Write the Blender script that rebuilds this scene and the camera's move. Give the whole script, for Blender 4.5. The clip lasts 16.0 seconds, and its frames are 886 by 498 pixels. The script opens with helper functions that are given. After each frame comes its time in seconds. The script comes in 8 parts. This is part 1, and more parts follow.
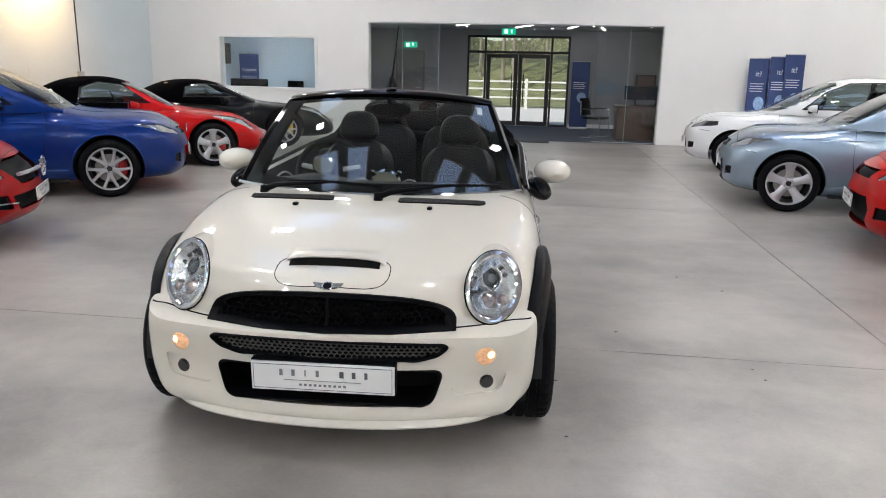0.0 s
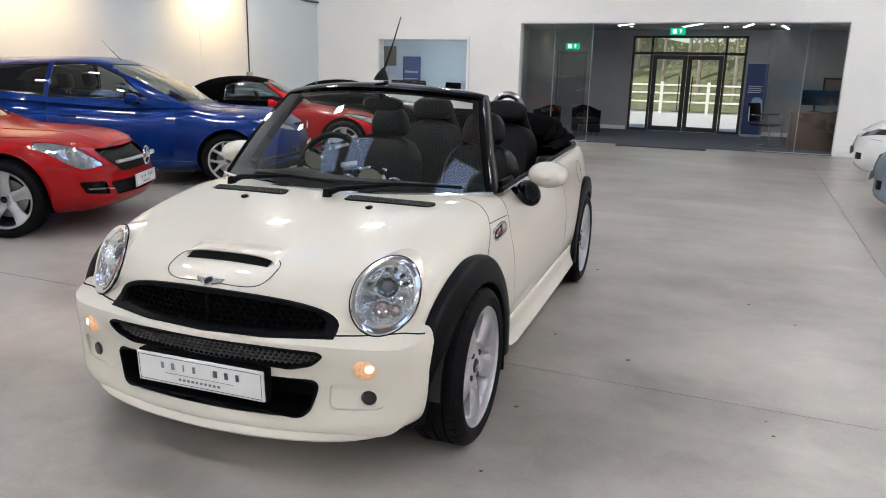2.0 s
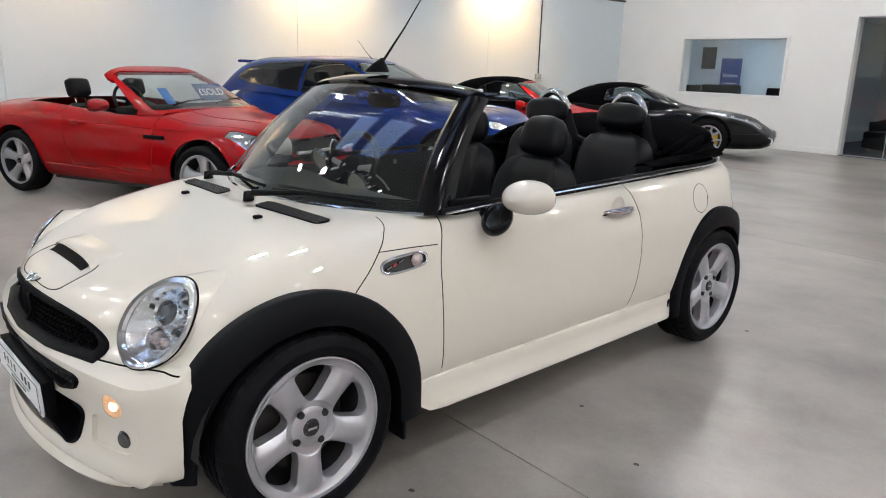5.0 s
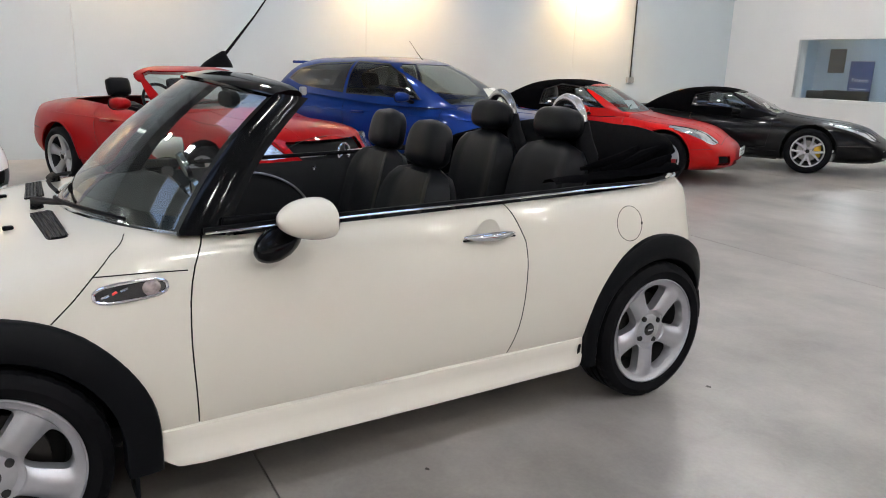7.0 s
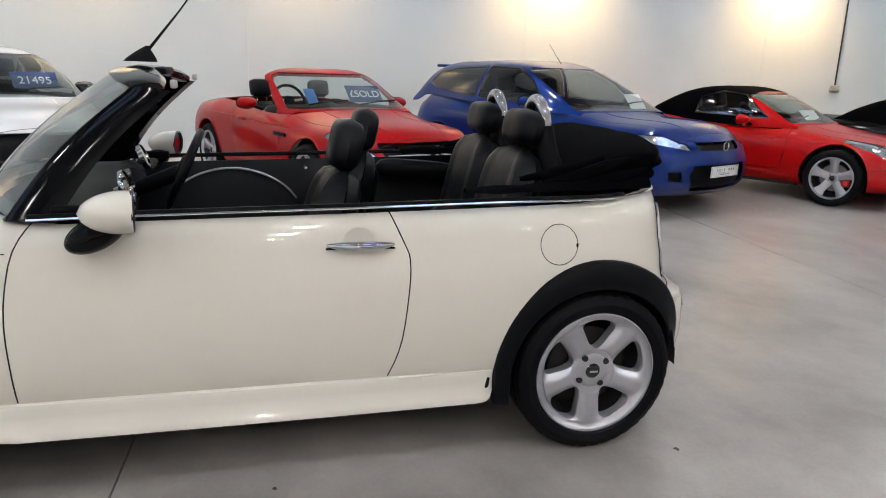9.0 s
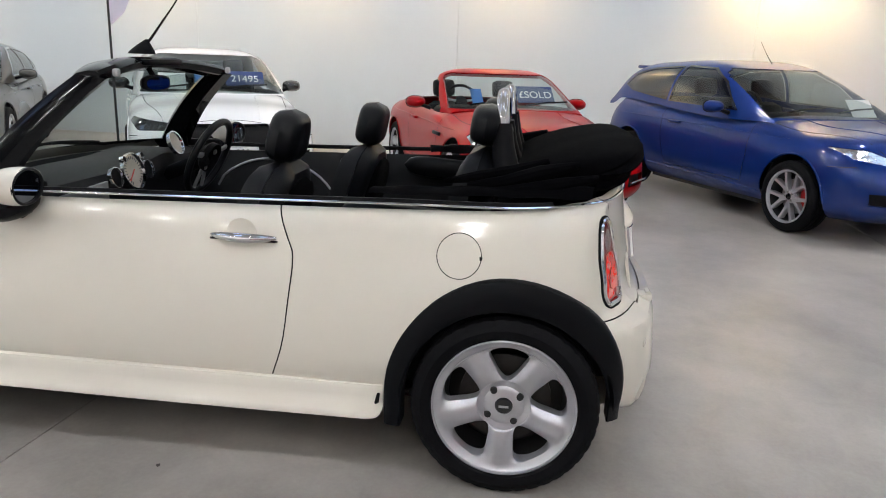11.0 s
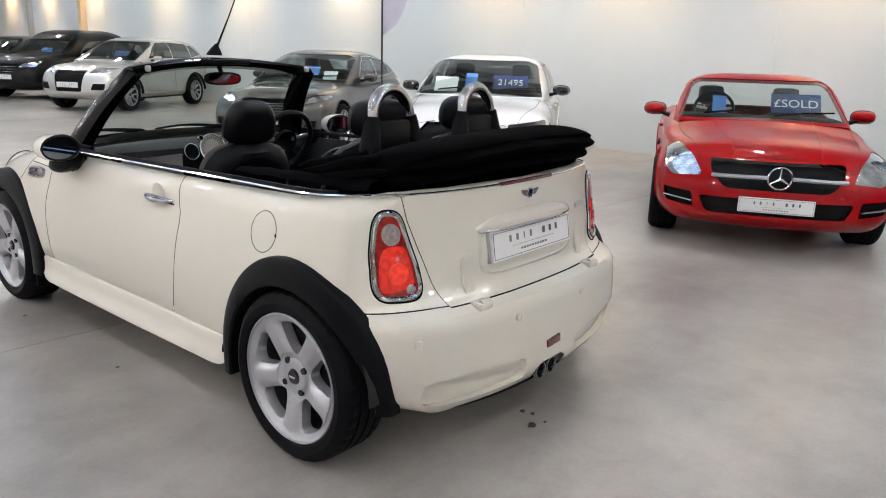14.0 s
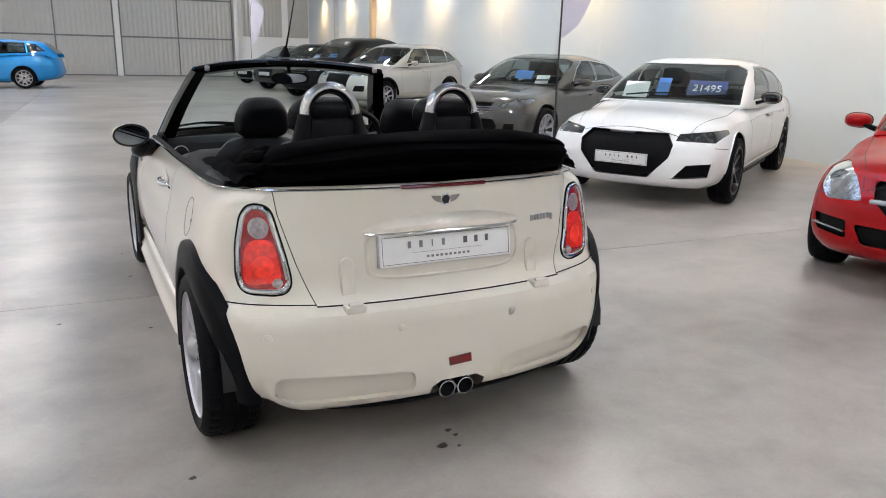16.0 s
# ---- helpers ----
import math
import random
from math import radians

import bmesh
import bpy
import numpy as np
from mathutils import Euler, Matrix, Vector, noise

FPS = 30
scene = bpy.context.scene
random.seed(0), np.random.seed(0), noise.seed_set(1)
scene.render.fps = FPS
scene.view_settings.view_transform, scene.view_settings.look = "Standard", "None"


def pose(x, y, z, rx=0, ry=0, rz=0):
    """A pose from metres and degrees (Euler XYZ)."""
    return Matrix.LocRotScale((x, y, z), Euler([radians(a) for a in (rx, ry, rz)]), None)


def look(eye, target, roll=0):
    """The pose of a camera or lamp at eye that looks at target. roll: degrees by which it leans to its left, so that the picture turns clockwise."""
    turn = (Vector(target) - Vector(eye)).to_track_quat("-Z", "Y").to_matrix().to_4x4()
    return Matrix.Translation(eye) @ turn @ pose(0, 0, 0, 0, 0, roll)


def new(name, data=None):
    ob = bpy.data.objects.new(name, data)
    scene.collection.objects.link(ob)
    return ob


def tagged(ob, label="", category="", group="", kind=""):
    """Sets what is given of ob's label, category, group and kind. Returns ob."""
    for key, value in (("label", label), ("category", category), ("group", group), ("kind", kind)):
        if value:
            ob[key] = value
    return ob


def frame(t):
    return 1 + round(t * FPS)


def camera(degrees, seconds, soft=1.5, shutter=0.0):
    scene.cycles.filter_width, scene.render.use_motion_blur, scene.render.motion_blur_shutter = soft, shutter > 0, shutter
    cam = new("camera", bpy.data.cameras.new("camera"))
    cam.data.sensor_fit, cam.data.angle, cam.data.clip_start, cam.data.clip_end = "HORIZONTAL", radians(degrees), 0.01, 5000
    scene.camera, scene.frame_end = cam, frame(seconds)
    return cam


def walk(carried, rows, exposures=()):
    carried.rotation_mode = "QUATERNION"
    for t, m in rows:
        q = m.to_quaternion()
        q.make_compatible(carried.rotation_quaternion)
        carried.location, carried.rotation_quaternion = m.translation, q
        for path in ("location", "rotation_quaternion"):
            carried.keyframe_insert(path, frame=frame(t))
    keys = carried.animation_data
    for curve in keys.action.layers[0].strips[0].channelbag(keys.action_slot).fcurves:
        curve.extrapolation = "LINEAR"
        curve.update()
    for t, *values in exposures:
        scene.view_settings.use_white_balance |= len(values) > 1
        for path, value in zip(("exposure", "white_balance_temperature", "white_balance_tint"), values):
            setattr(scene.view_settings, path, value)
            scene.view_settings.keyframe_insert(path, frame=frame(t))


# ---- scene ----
cam = camera(62.9, 16.0, 1.0)
METRES, EYE, TILT, LEAN, TURN = 9.856, 1.442, 0.4, 0.0, 4.5
ROWS = [
    (0.0, 0.0, 0.0, 0.0, 0.3, -14.11, -1.21),
    (0.5, 0.0269, 0.0028, -0.0008, 4.49, -14.05, -1.14),
    (1.0, 0.0502, 0.0116, -0.0033, 8.39, -14.08, -1.25),
    (1.5, 0.0739, 0.025, -0.0031, 11.79, -14.14, -1.24),
    (2.0, 0.0997, 0.0381, -0.0037, 15.3, -14.11, -1.23),
    (2.5, 0.1235, 0.0528, -0.0046, 21.4, -14.15, -1.28),
    (3.0, 0.143, 0.075, -0.006, 27.22, -14.27, -1.33),
    (5.5, 0.2243, 0.202, -0.0064, 46.0, -14.4, -1.49),
    (6.0, 0.2332, 0.2311, -0.0074, 48.81, -14.42, -1.57),
    (6.5, 0.2405, 0.2608, -0.007, 51.05, -14.43, -1.6),
    (7.0, 0.2516, 0.2912, -0.007, 53.54, -14.37, -1.56),
    (7.5, 0.26, 0.3187, -0.0083, 56.6, -14.32, -1.63),
    (8.0, 0.2662, 0.3492, -0.0074, 60.07, -14.36, -1.64),
    (8.5, 0.2777, 0.3789, -0.0074, 64.63, -14.28, -1.68),
    (9.0, 0.2854, 0.4085, -0.0082, 71.14, -14.32, -1.72),
    (11.5, 0.2805, 0.5693, -0.0103, 98.8, -14.58, -1.61),
    (12.0, 0.2776, 0.6008, -0.0108, 104.83, -14.6, -1.64),
    (12.5, 0.2671, 0.6311, -0.0115, 110.14, -14.69, -1.56),
    (13.0, 0.2574, 0.6648, -0.0099, 115.08, -14.66, -1.42),
    (13.5, 0.248, 0.6978, -0.008, 120.93, -14.6, -1.39),
    (14.0, 0.2259, 0.7256, -0.0094, 125.7, -14.76, -1.34),
    (14.5, 0.2044, 0.7519, -0.0089, 130.24, -14.72, -1.33),
    (15.0, 0.1815, 0.7765, -0.009, 136.54, -14.74, -1.31),
    (15.5, 0.1515, 0.7936, -0.0086, 142.7, -14.91, -1.32),
    (16.0, 0.1208, 0.8113, -0.0088, 148.44, -14.86, -1.24),
]
walk(cam, [(t, pose(0.602, -2.972, EYE, TILT, LEAN, TURN) @ pose(METRES * x, METRES * y, METRES * z, 90 + pitch, roll, yaw)) for t, x, y, z, yaw, pitch, roll in ROWS],
     [(0.0, -0.06), (3.0, 0.0), (5.5, -0.05), (9.0, -0.1), (11.5, 0.05), (16.0, 0.08)])
# ---- world, sun, lights ----
HALL = pose(0, 0, 0, 0, 0, -3)        # the hall's axes against the white car's

world = bpy.data.worlds.new("sky")
scene.world = world
world.use_nodes = True
wn = world.node_tree
sky = wn.nodes.new("ShaderNodeTexSky")
sky.sky_type, sky.sun_disc = "NISHITA", False
sky.sun_elevation, sky.sun_rotation = radians(40), radians(150)
wn.links.new(sky.outputs[0], wn.nodes["Background"].inputs[0])
wn.nodes["Background"].inputs[1].default_value = 0.15
sun = new("sun", bpy.data.lights.new("sun", "SUN"))
sun.data.energy, sun.data.angle, sun.data.color = 5.0, radians(0.5), (1, 0.95, 0.88)
sun.matrix_world = look((-20, 10, 26), (0, 32, 0))

LAMP = 245.0        # the ceiling lamps' glow
WARM = 225.0        # the wall washers' watts
DAY = 2.0           # the roof lights' glow

# ---- materials ----
MATS = {}


def nodes_of(name):
    m = bpy.data.materials.new(name)
    m.use_nodes = True
    nt = m.node_tree
    return m, nt, nt.nodes["Principled BSDF"]


def mat(name, color, rough=0.5, metal=0.0, coat=0.0, noise_amt=0.0, scale=8.0, bump=0.0, bump_scale=60.0, spec=0.5, rough_var=0.0,
        emit=None, emit_strength=0.0, sheen=0.0, trans=0.0, stretch=(1, 1, 1)):
    """A procedural surface: base colour with two scales of variation, roughness that varies, fine relief."""
    if name in MATS:
        return MATS[name]
    m, nt, b = nodes_of(name)
    b.inputs["Base Color"].default_value = (*color, 1)
    b.inputs["Roughness"].default_value = rough
    b.inputs["Metallic"].default_value = metal
    b.inputs["Coat Weight"].default_value = coat
    b.inputs["Coat Roughness"].default_value = 0.03
    b.inputs["Specular IOR Level"].default_value = spec
    b.inputs["Sheen Weight"].default_value = sheen
    b.inputs["Transmission Weight"].default_value = trans
    if emit:
        b.inputs["Emission Color"].default_value = (*emit, 1)
        b.inputs["Emission Strength"].default_value = emit_strength
    if noise_amt or bump or rough_var:
        tc = nt.nodes.new("ShaderNodeTexCoord")
        mp = nt.nodes.new("ShaderNodeMapping")
        mp.inputs["Scale"].default_value = stretch
        nt.links.new(tc.outputs["Object"], mp.inputs[0])
        big, fine = nt.nodes.new("ShaderNodeTexNoise"), nt.nodes.new("ShaderNodeTexNoise")
        big.inputs["Scale"].default_value, big.inputs["Detail"].default_value = scale, 5
        fine.inputs["Scale"].default_value, fine.inputs["Detail"].default_value = bump_scale, 3
        for n in (big, fine):
            nt.links.new(mp.outputs[0], n.inputs["Vector"])
        if noise_amt:
            mul = nt.nodes.new("ShaderNodeMath")
            mul.operation = "MULTIPLY_ADD"
            mul.inputs[1].default_value, mul.inputs[2].default_value = 0.35, 0.0
            nt.links.new(fine.outputs[0], mul.inputs[0])
            add = nt.nodes.new("ShaderNodeMath")
            nt.links.new(big.outputs[0], add.inputs[0])
            nt.links.new(mul.outputs[0], add.inputs[1])
            ramp = nt.nodes.new("ShaderNodeMapRange")
            ramp.inputs["From Min"].default_value, ramp.inputs["From Max"].default_value = 0.35, 1.0
            ramp.inputs["To Min"].default_value, ramp.inputs["To Max"].default_value = 1 - noise_amt, 1 + noise_amt
            nt.links.new(add.outputs[0], ramp.inputs[0])
            mix = nt.nodes.new("ShaderNodeVectorMath")
            mix.operation = "SCALE"
            mix.inputs[0].default_value = color
            nt.links.new(ramp.outputs[0], mix.inputs["Scale"])
            nt.links.new(mix.outputs[0], b.inputs["Base Color"])
        if rough_var:
            rr = nt.nodes.new("ShaderNodeMapRange")
            rr.inputs["From Min"].default_value, rr.inputs["From Max"].default_value = 0.3, 0.7
            rr.inputs["To Min"].default_value, rr.inputs["To Max"].default_value = max(0, rough - rough_var), min(1, rough + rough_var)
            nt.links.new(big.outputs[0], rr.inputs[0])
            nt.links.new(rr.outputs[0], b.inputs["Roughness"])
        if bump:
            bp = nt.nodes.new("ShaderNodeBump")
            bp.inputs["Strength"].default_value, bp.inputs["Distance"].default_value = bump, 0.002
            nt.links.new(fine.outputs[0], bp.inputs["Height"])
            nt.links.new(bp.outputs[0], b.inputs["Normal"])
    MATS[name] = m
    return m


def glass(name, tint=(0.9, 0.93, 0.92), gloss=1.0, ior=1.5):
    """A thin pane: see-through, with a Fresnel gloss."""
    if name in MATS:
        return MATS[name]
    m = bpy.data.materials.new(name)
    m.use_nodes = True
    nt = m.node_tree
    nt.nodes.remove(nt.nodes["Principled BSDF"])
    tr, gl, mx, fr = (nt.nodes.new("ShaderNode" + k) for k in ("BsdfTransparent", "BsdfGlossy", "MixShader", "LayerWeight"))
    tr.inputs[0].default_value = (*tint, 1)
    gl.inputs["Roughness"].default_value = 0.01
    gl.inputs[0].default_value = (gloss, gloss, gloss, 1)
    fr.inputs[0].default_value = 0.5
    pw, ma = nt.nodes.new("ShaderNodeMath"), nt.nodes.new("ShaderNodeMath")
    pw.operation, ma.operation = "POWER", "MULTIPLY_ADD"
    pw.inputs[1].default_value = 4.0
    ma.inputs[1].default_value, ma.inputs[2].default_value = 0.9, ((ior - 1) / (ior + 1)) ** 2 * 2
    nt.links.new(fr.outputs["Facing"], pw.inputs[0])
    nt.links.new(pw.outputs[0], ma.inputs[0])
    nt.links.new(ma.outputs[0], mx.inputs[0])
    nt.links.new(tr.outputs[0], mx.inputs[1])
    nt.links.new(gl.outputs[0], mx.inputs[2])
    nt.links.new(mx.outputs[0], nt.nodes["Material Output"].inputs[0])
    MATS[name] = m
    return m


def paint(name, color, metal=0.0, rough=0.35):
    """Car paint under clear coat, with a faint uneven film of dust."""
    return mat(name, color, rough, metal, coat=1.0, noise_amt=0.015, scale=2.0, bump_scale=900.0, spec=0.12)


def floor_mat():
    """Power-floated concrete: cloudy, trowel-streaked, a little polished."""
    m, nt, b = nodes_of("concrete")
    tc = nt.nodes.new("ShaderNodeTexCoord")
    info = nt.nodes.new("ShaderNodeObjectInfo")
    geo = nt.nodes.new("ShaderNodeNewGeometry")

    def nz(scale, detail, dist=0.0, rough=0.55, stretch=None):
        n = nt.nodes.new("ShaderNodeTexNoise")
        n.inputs["Scale"].default_value, n.inputs["Detail"].default_value = scale, detail
        n.inputs["Distortion"].default_value, n.inputs["Roughness"].default_value = dist, rough
        if stretch:
            mp = nt.nodes.new("ShaderNodeMapping")
            mp.inputs["Scale"].default_value = stretch
            nt.links.new(geo.outputs["Position"], mp.inputs[0])
            nt.links.new(mp.outputs[0], n.inputs["Vector"])
        else:
            nt.links.new(geo.outputs["Position"], n.inputs["Vector"])
        return n

    cloud, mid, streak, fine = nz(0.55, 3, 0.2, 0.5), nz(2.0, 4, 0.25, 0.5), nz(1.1, 3, 0.3, 0.5, (0.55, 1.7, 1)), nz(55, 3)

    def mathn(op, a, bb, cc=None):
        n = nt.nodes.new("ShaderNodeMath")
        n.operation = op
        for k, v in enumerate((a, bb, cc)):
            if v is None:
                continue
            if isinstance(v, (int, float)):
                n.inputs[k].default_value = v
            else:
                nt.links.new(v, n.inputs[k])
        return n.outputs[0]

    s = mathn("MULTIPLY_ADD", mid.outputs[0], 0.55, cloud.outputs[0])
    s = mathn("MULTIPLY_ADD", streak.outputs[0], 0.5, s)
    s = mathn("MULTIPLY_ADD", fine.outputs[0], 0.14, s)
    s = mathn("MULTIPLY_ADD", nz(7, 5, 0.6, 0.65).outputs[0], 0.26, s)
    s = mathn("MULTIPLY_ADD", info.outputs["Random"], 0.05, s)
    ramp = nt.nodes.new("ShaderNodeValToRGB")
    e = ramp.color_ramp.elements
    e[0].position, e[0].color = 0.0, (0.15, 0.140, 0.130, 1)
    e[1].position, e[1].color = 1.0, (0.44, 0.410, 0.380, 1)
    mr = nt.nodes.new("ShaderNodeMapRange")
    mr.inputs["From Min"].default_value, mr.inputs["From Max"].default_value = 0.93, 1.54
    nt.links.new(s, mr.inputs[0])
    nt.links.new(mr.outputs[0], ramp.inputs[0])
    nt.links.new(ramp.outputs[0], b.inputs["Base Color"])
    rg = nt.nodes.new("ShaderNodeMapRange")
    rg.inputs["From Min"].default_value, rg.inputs["From Max"].default_value = 0.3, 0.7
    rg.inputs["To Min"].default_value, rg.inputs["To Max"].default_value = 0.285, 0.35
    b.inputs["Specular IOR Level"].default_value = 0.8
    nt.links.new(mid.outputs[0], rg.inputs[0])
    nt.links.new(rg.outputs[0], b.inputs["Roughness"])
    return m


CONCRETE = floor_mat()
JOINT = mat("joint_sealant", (0.06, 0.055, 0.05), 0.8, noise_amt=0.3)
WALL = mat("white_wall", (0.79, 0.79, 0.79), 0.55, noise_amt=0.03, scale=1.2, bump=0.1, bump_scale=140, rough_var=0.08)
# white panels toned blue-grey: the cool, dimmer light is in the colour
PANEL = mat("cool_toned_wall_panel", (0.55, 0.61, 0.645), 0.42, noise_amt=0.03, scale=0.9, rough_var=0.1, bump=0.06, bump_scale=35)
# unseen ceiling, greyed to cut its bounce light and reflections
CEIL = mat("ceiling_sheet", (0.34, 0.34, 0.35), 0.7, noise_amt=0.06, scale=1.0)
CARPET = mat("carpet", (0.055, 0.065, 0.09), 0.95, noise_amt=0.25, scale=30, bump=0.5, bump_scale=300)
LOBBY_WALL = mat("grey_wall", (0.30, 0.31, 0.33), 0.7, noise_amt=0.04, scale=2)
OFFICE_WALL = mat("blue_grey_wall", (0.50, 0.60, 0.70), 0.6, noise_amt=0.03, scale=2)
DARKFRAME = mat("dark_aluminium", (0.022, 0.023, 0.026), 0.4, 0.3, noise_amt=0.1, scale=20)
PANE = glass("clear_pane", (0.95, 0.97, 0.97), 0.5)
CARGLASS = glass("car_glass", (0.40, 0.45, 0.45), 0.9)
CARGLASS_CLEAR = glass("windscreen_glass", (0.70, 0.76, 0.74), 0.9)
PRIVACY = glass("privacy_glass", (0.10, 0.11, 0.12))
RUBBER = mat("tyre_rubber", (0.004, 0.004, 0.005), 0.6, spec=0.09, noise_amt=0.25, scale=14, bump=0.25, bump_scale=120)
PLASTIC = mat("black_plastic", (0.003, 0.003, 0.004), 0.55, spec=0.08, noise_amt=0.2, scale=20, bump=0.3, bump_scale=500)
GLOSSBLACK = mat("gloss_black", (0.006, 0.006, 0.007), 0.12, coat=0.6, noise_amt=0.1)
CHROME = mat("chrome", (0.72, 0.73, 0.75), 0.12, 1.0, rough_var=0.04, scale=30)
ALLOY = mat("silver_alloy", (0.50, 0.50, 0.53), 0.34, 0.75, noise_amt=0.06, scale=18, rough_var=0.05)
GREYALLOY = mat("satin_grey_alloy", (0.49, 0.49, 0.52), 0.38, 0.75, noise_amt=0.08, scale=18, rough_var=0.05)
# BARREL and DISC carry the shade behind the spokes in their dark colour
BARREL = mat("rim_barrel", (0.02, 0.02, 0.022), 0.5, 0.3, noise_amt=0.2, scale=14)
DARKALLOY = mat("black_alloy", (0.02, 0.02, 0.022), 0.3, 0.6, noise_amt=0.1)
DISC = mat("shade_toned_brake_disc", (0.035, 0.032, 0.03), 0.5, 0.6, noise_amt=0.25, scale=40)
STEEL = mat("brake_disc_steel", (0.32, 0.31, 0.30), 0.4, 1.0, noise_amt=0.15, scale=40)
LEATHER = mat("black_leather", (0.003, 0.0033, 0.0045), 0.42, spec=0.15, noise_amt=0.12, scale=18, bump=0.12, bump_scale=700, rough_var=0.06)
FABRIC = mat("black_fabric", (0.0018, 0.0018, 0.0022), 0.95, noise_amt=0.3, scale=30, bump=0.6, bump_scale=500, spec=0.02)
LENS = glass("lamp_lens", (0.93, 0.95, 0.96))
WHITEPLATE = mat("plate_white", (0.78, 0.78, 0.78), 0.4, noise_amt=0.02)
PALEINK = mat("pale_ink", (0.20, 0.205, 0.22), 0.6)
MIDINK = mat("middle_ink", (0.09, 0.095, 0.11), 0.6)
INK = mat("grey_ink", (0.05, 0.055, 0.07), 0.6)
UNDER = mat("underbody", (0.012, 0.012, 0.012), 0.8, noise_amt=0.3)
PAPER = mat("paper", (0.82, 0.84, 0.86), 0.8, noise_amt=0.03)
# flat blue of the small panels set behind some windscreens
BLUEPANEL = mat("blue_panel", (0.06, 0.22, 0.62), 0.55, noise_amt=0.05)
NAVYCARD = mat("navy_card", (0.02, 0.045, 0.16), 0.5, noise_amt=0.05)


# ---- mesh helpers ----
def finish(bm, name, material, smooth=True, angle=35):
    bmesh.ops.recalc_face_normals(bm, faces=bm.faces) if bm.faces else None
    me = bpy.data.meshes.new(name)
    bm.to_mesh(me)
    bm.free()
    for m in material if isinstance(material, (list, tuple)) else [material]:
        me.materials.append(m)
    if smooth:
        me.shade_smooth()
        me.set_sharp_from_angle(angle=radians(angle))
    return me


def part(name, bm, material, parent, label="", smooth=True, angle=35, m=None):
    """Links a bmesh as one mesh object under a thing or a part."""
    ob = new(name, finish(bm, name, material, smooth, angle))
    if parent is not None:
        ob.parent = parent
    if m is not None:
        ob.matrix_basis = m
    if label:
        tagged(ob, label)
    return ob


def thing(name, label, category, m=None, group="", kind=""):
    """An Empty at the base of a thing, to carry its parts."""
    ob = new(name)
    ob.empty_display_size = 0.1
    ob.matrix_basis = m if m is not None else Matrix()
    return tagged(ob, label, category, group, kind)


def solid(name, bm, material, label, category, m=None, group="", kind="", smooth=True, angle=35):
    """A thing that is one mesh."""
    ob = new(name, finish(bm, name, material, smooth, angle))
    if m is not None:
        ob.matrix_basis = m
    return tagged(ob, label, category, group, kind)


def add_box(bm, lo, hi, bevel=0.0, seg=2):
    """A box between two corners, with rounded edges."""
    r = bmesh.ops.create_cube(bm, size=1.0)["verts"]
    lo, hi = Vector(lo), Vector(hi)
    for v in r:
        v.co = Vector([lo[k] + (v.co[k] + 0.5) * (hi[k] - lo[k]) for k in range(3)])
    if bevel:
        es = list({e for v in r for e in v.link_edges})
        bmesh.ops.bevel(bm, geom=es, offset=bevel, segments=seg, affect="EDGES", profile=0.5)
    return bm


def box(lo, hi, bevel=0.0, seg=2):
    return add_box(bmesh.new(), lo, hi, bevel, seg)


def grid(fn, nu, nv, wrap_u=False, wrap_v=False, bm=None):
    """A sheet of quads through fn(i, j)."""
    bm = bm or bmesh.new()
    vs = [[bm.verts.new(fn(i, j)) for j in range(nv)] for i in range(nu)]
    for i in range(nu if wrap_u else nu - 1):
        for j in range(nv if wrap_v else nv - 1):
            a, b, c, d = vs[i][j], vs[(i + 1) % nu][j], vs[(i + 1) % nu][(j + 1) % nv], vs[i][(j + 1) % nv]
            if len({a, b, c, d}) == 4:
                bm.faces.new((a, b, c, d))
    return bm


def tube(points, radius, seg=8, closed=False, bm=None, caps=True, flat=1.0):
    """A round bar along points; radius a number or one for each point."""
    bm = bm or bmesh.new()
    pts = [Vector(p) for p in points]
    n = len(pts)
    rad = radius if isinstance(radius, (list, tuple)) else [radius] * n
    rings, up = [], None
    for i, p in enumerate(pts):
        d = (pts[(i + 1) % n] - pts[i - 1]) if closed else (pts[min(i + 1, n - 1)] - pts[max(i - 1, 0)])
        d.normalize()
        if up is None:
            up = Vector((0, 0, 1)) if abs(d.z) < 0.9 else Vector((1, 0, 0))
        side = d.cross(up).normalized()
        up = side.cross(d).normalized()
        rings.append([bm.verts.new(p + rad[i] * (math.cos(k * math.tau / seg) * side + flat * math.sin(k * math.tau / seg) * up)) for k in range(seg)])
    for i in range(n if closed else n - 1):
        a, b = rings[i], rings[(i + 1) % n]
        for k in range(seg):
            bm.faces.new((a[k], a[(k + 1) % seg], b[(k + 1) % seg], b[k]))
    if caps and not closed:
        bm.faces.new(rings[0][::-1])
        bm.faces.new(rings[-1])
    return bm


def revolve(profile, seg=32, axis="x", bm=None, closed=False):
    """Turns (r, h) pairs round an axis."""
    bm = bm or bmesh.new()

    def at(i, j):
        r, h = profile[j]
        a = i * math.tau / seg
        c, s = r * math.cos(a), r * math.sin(a)
        return {"x": (h, c, s), "y": (c, h, s), "z": (c, s, h)}[axis]

    return grid(at, seg, len(profile), wrap_u=True, wrap_v=closed, bm=bm)


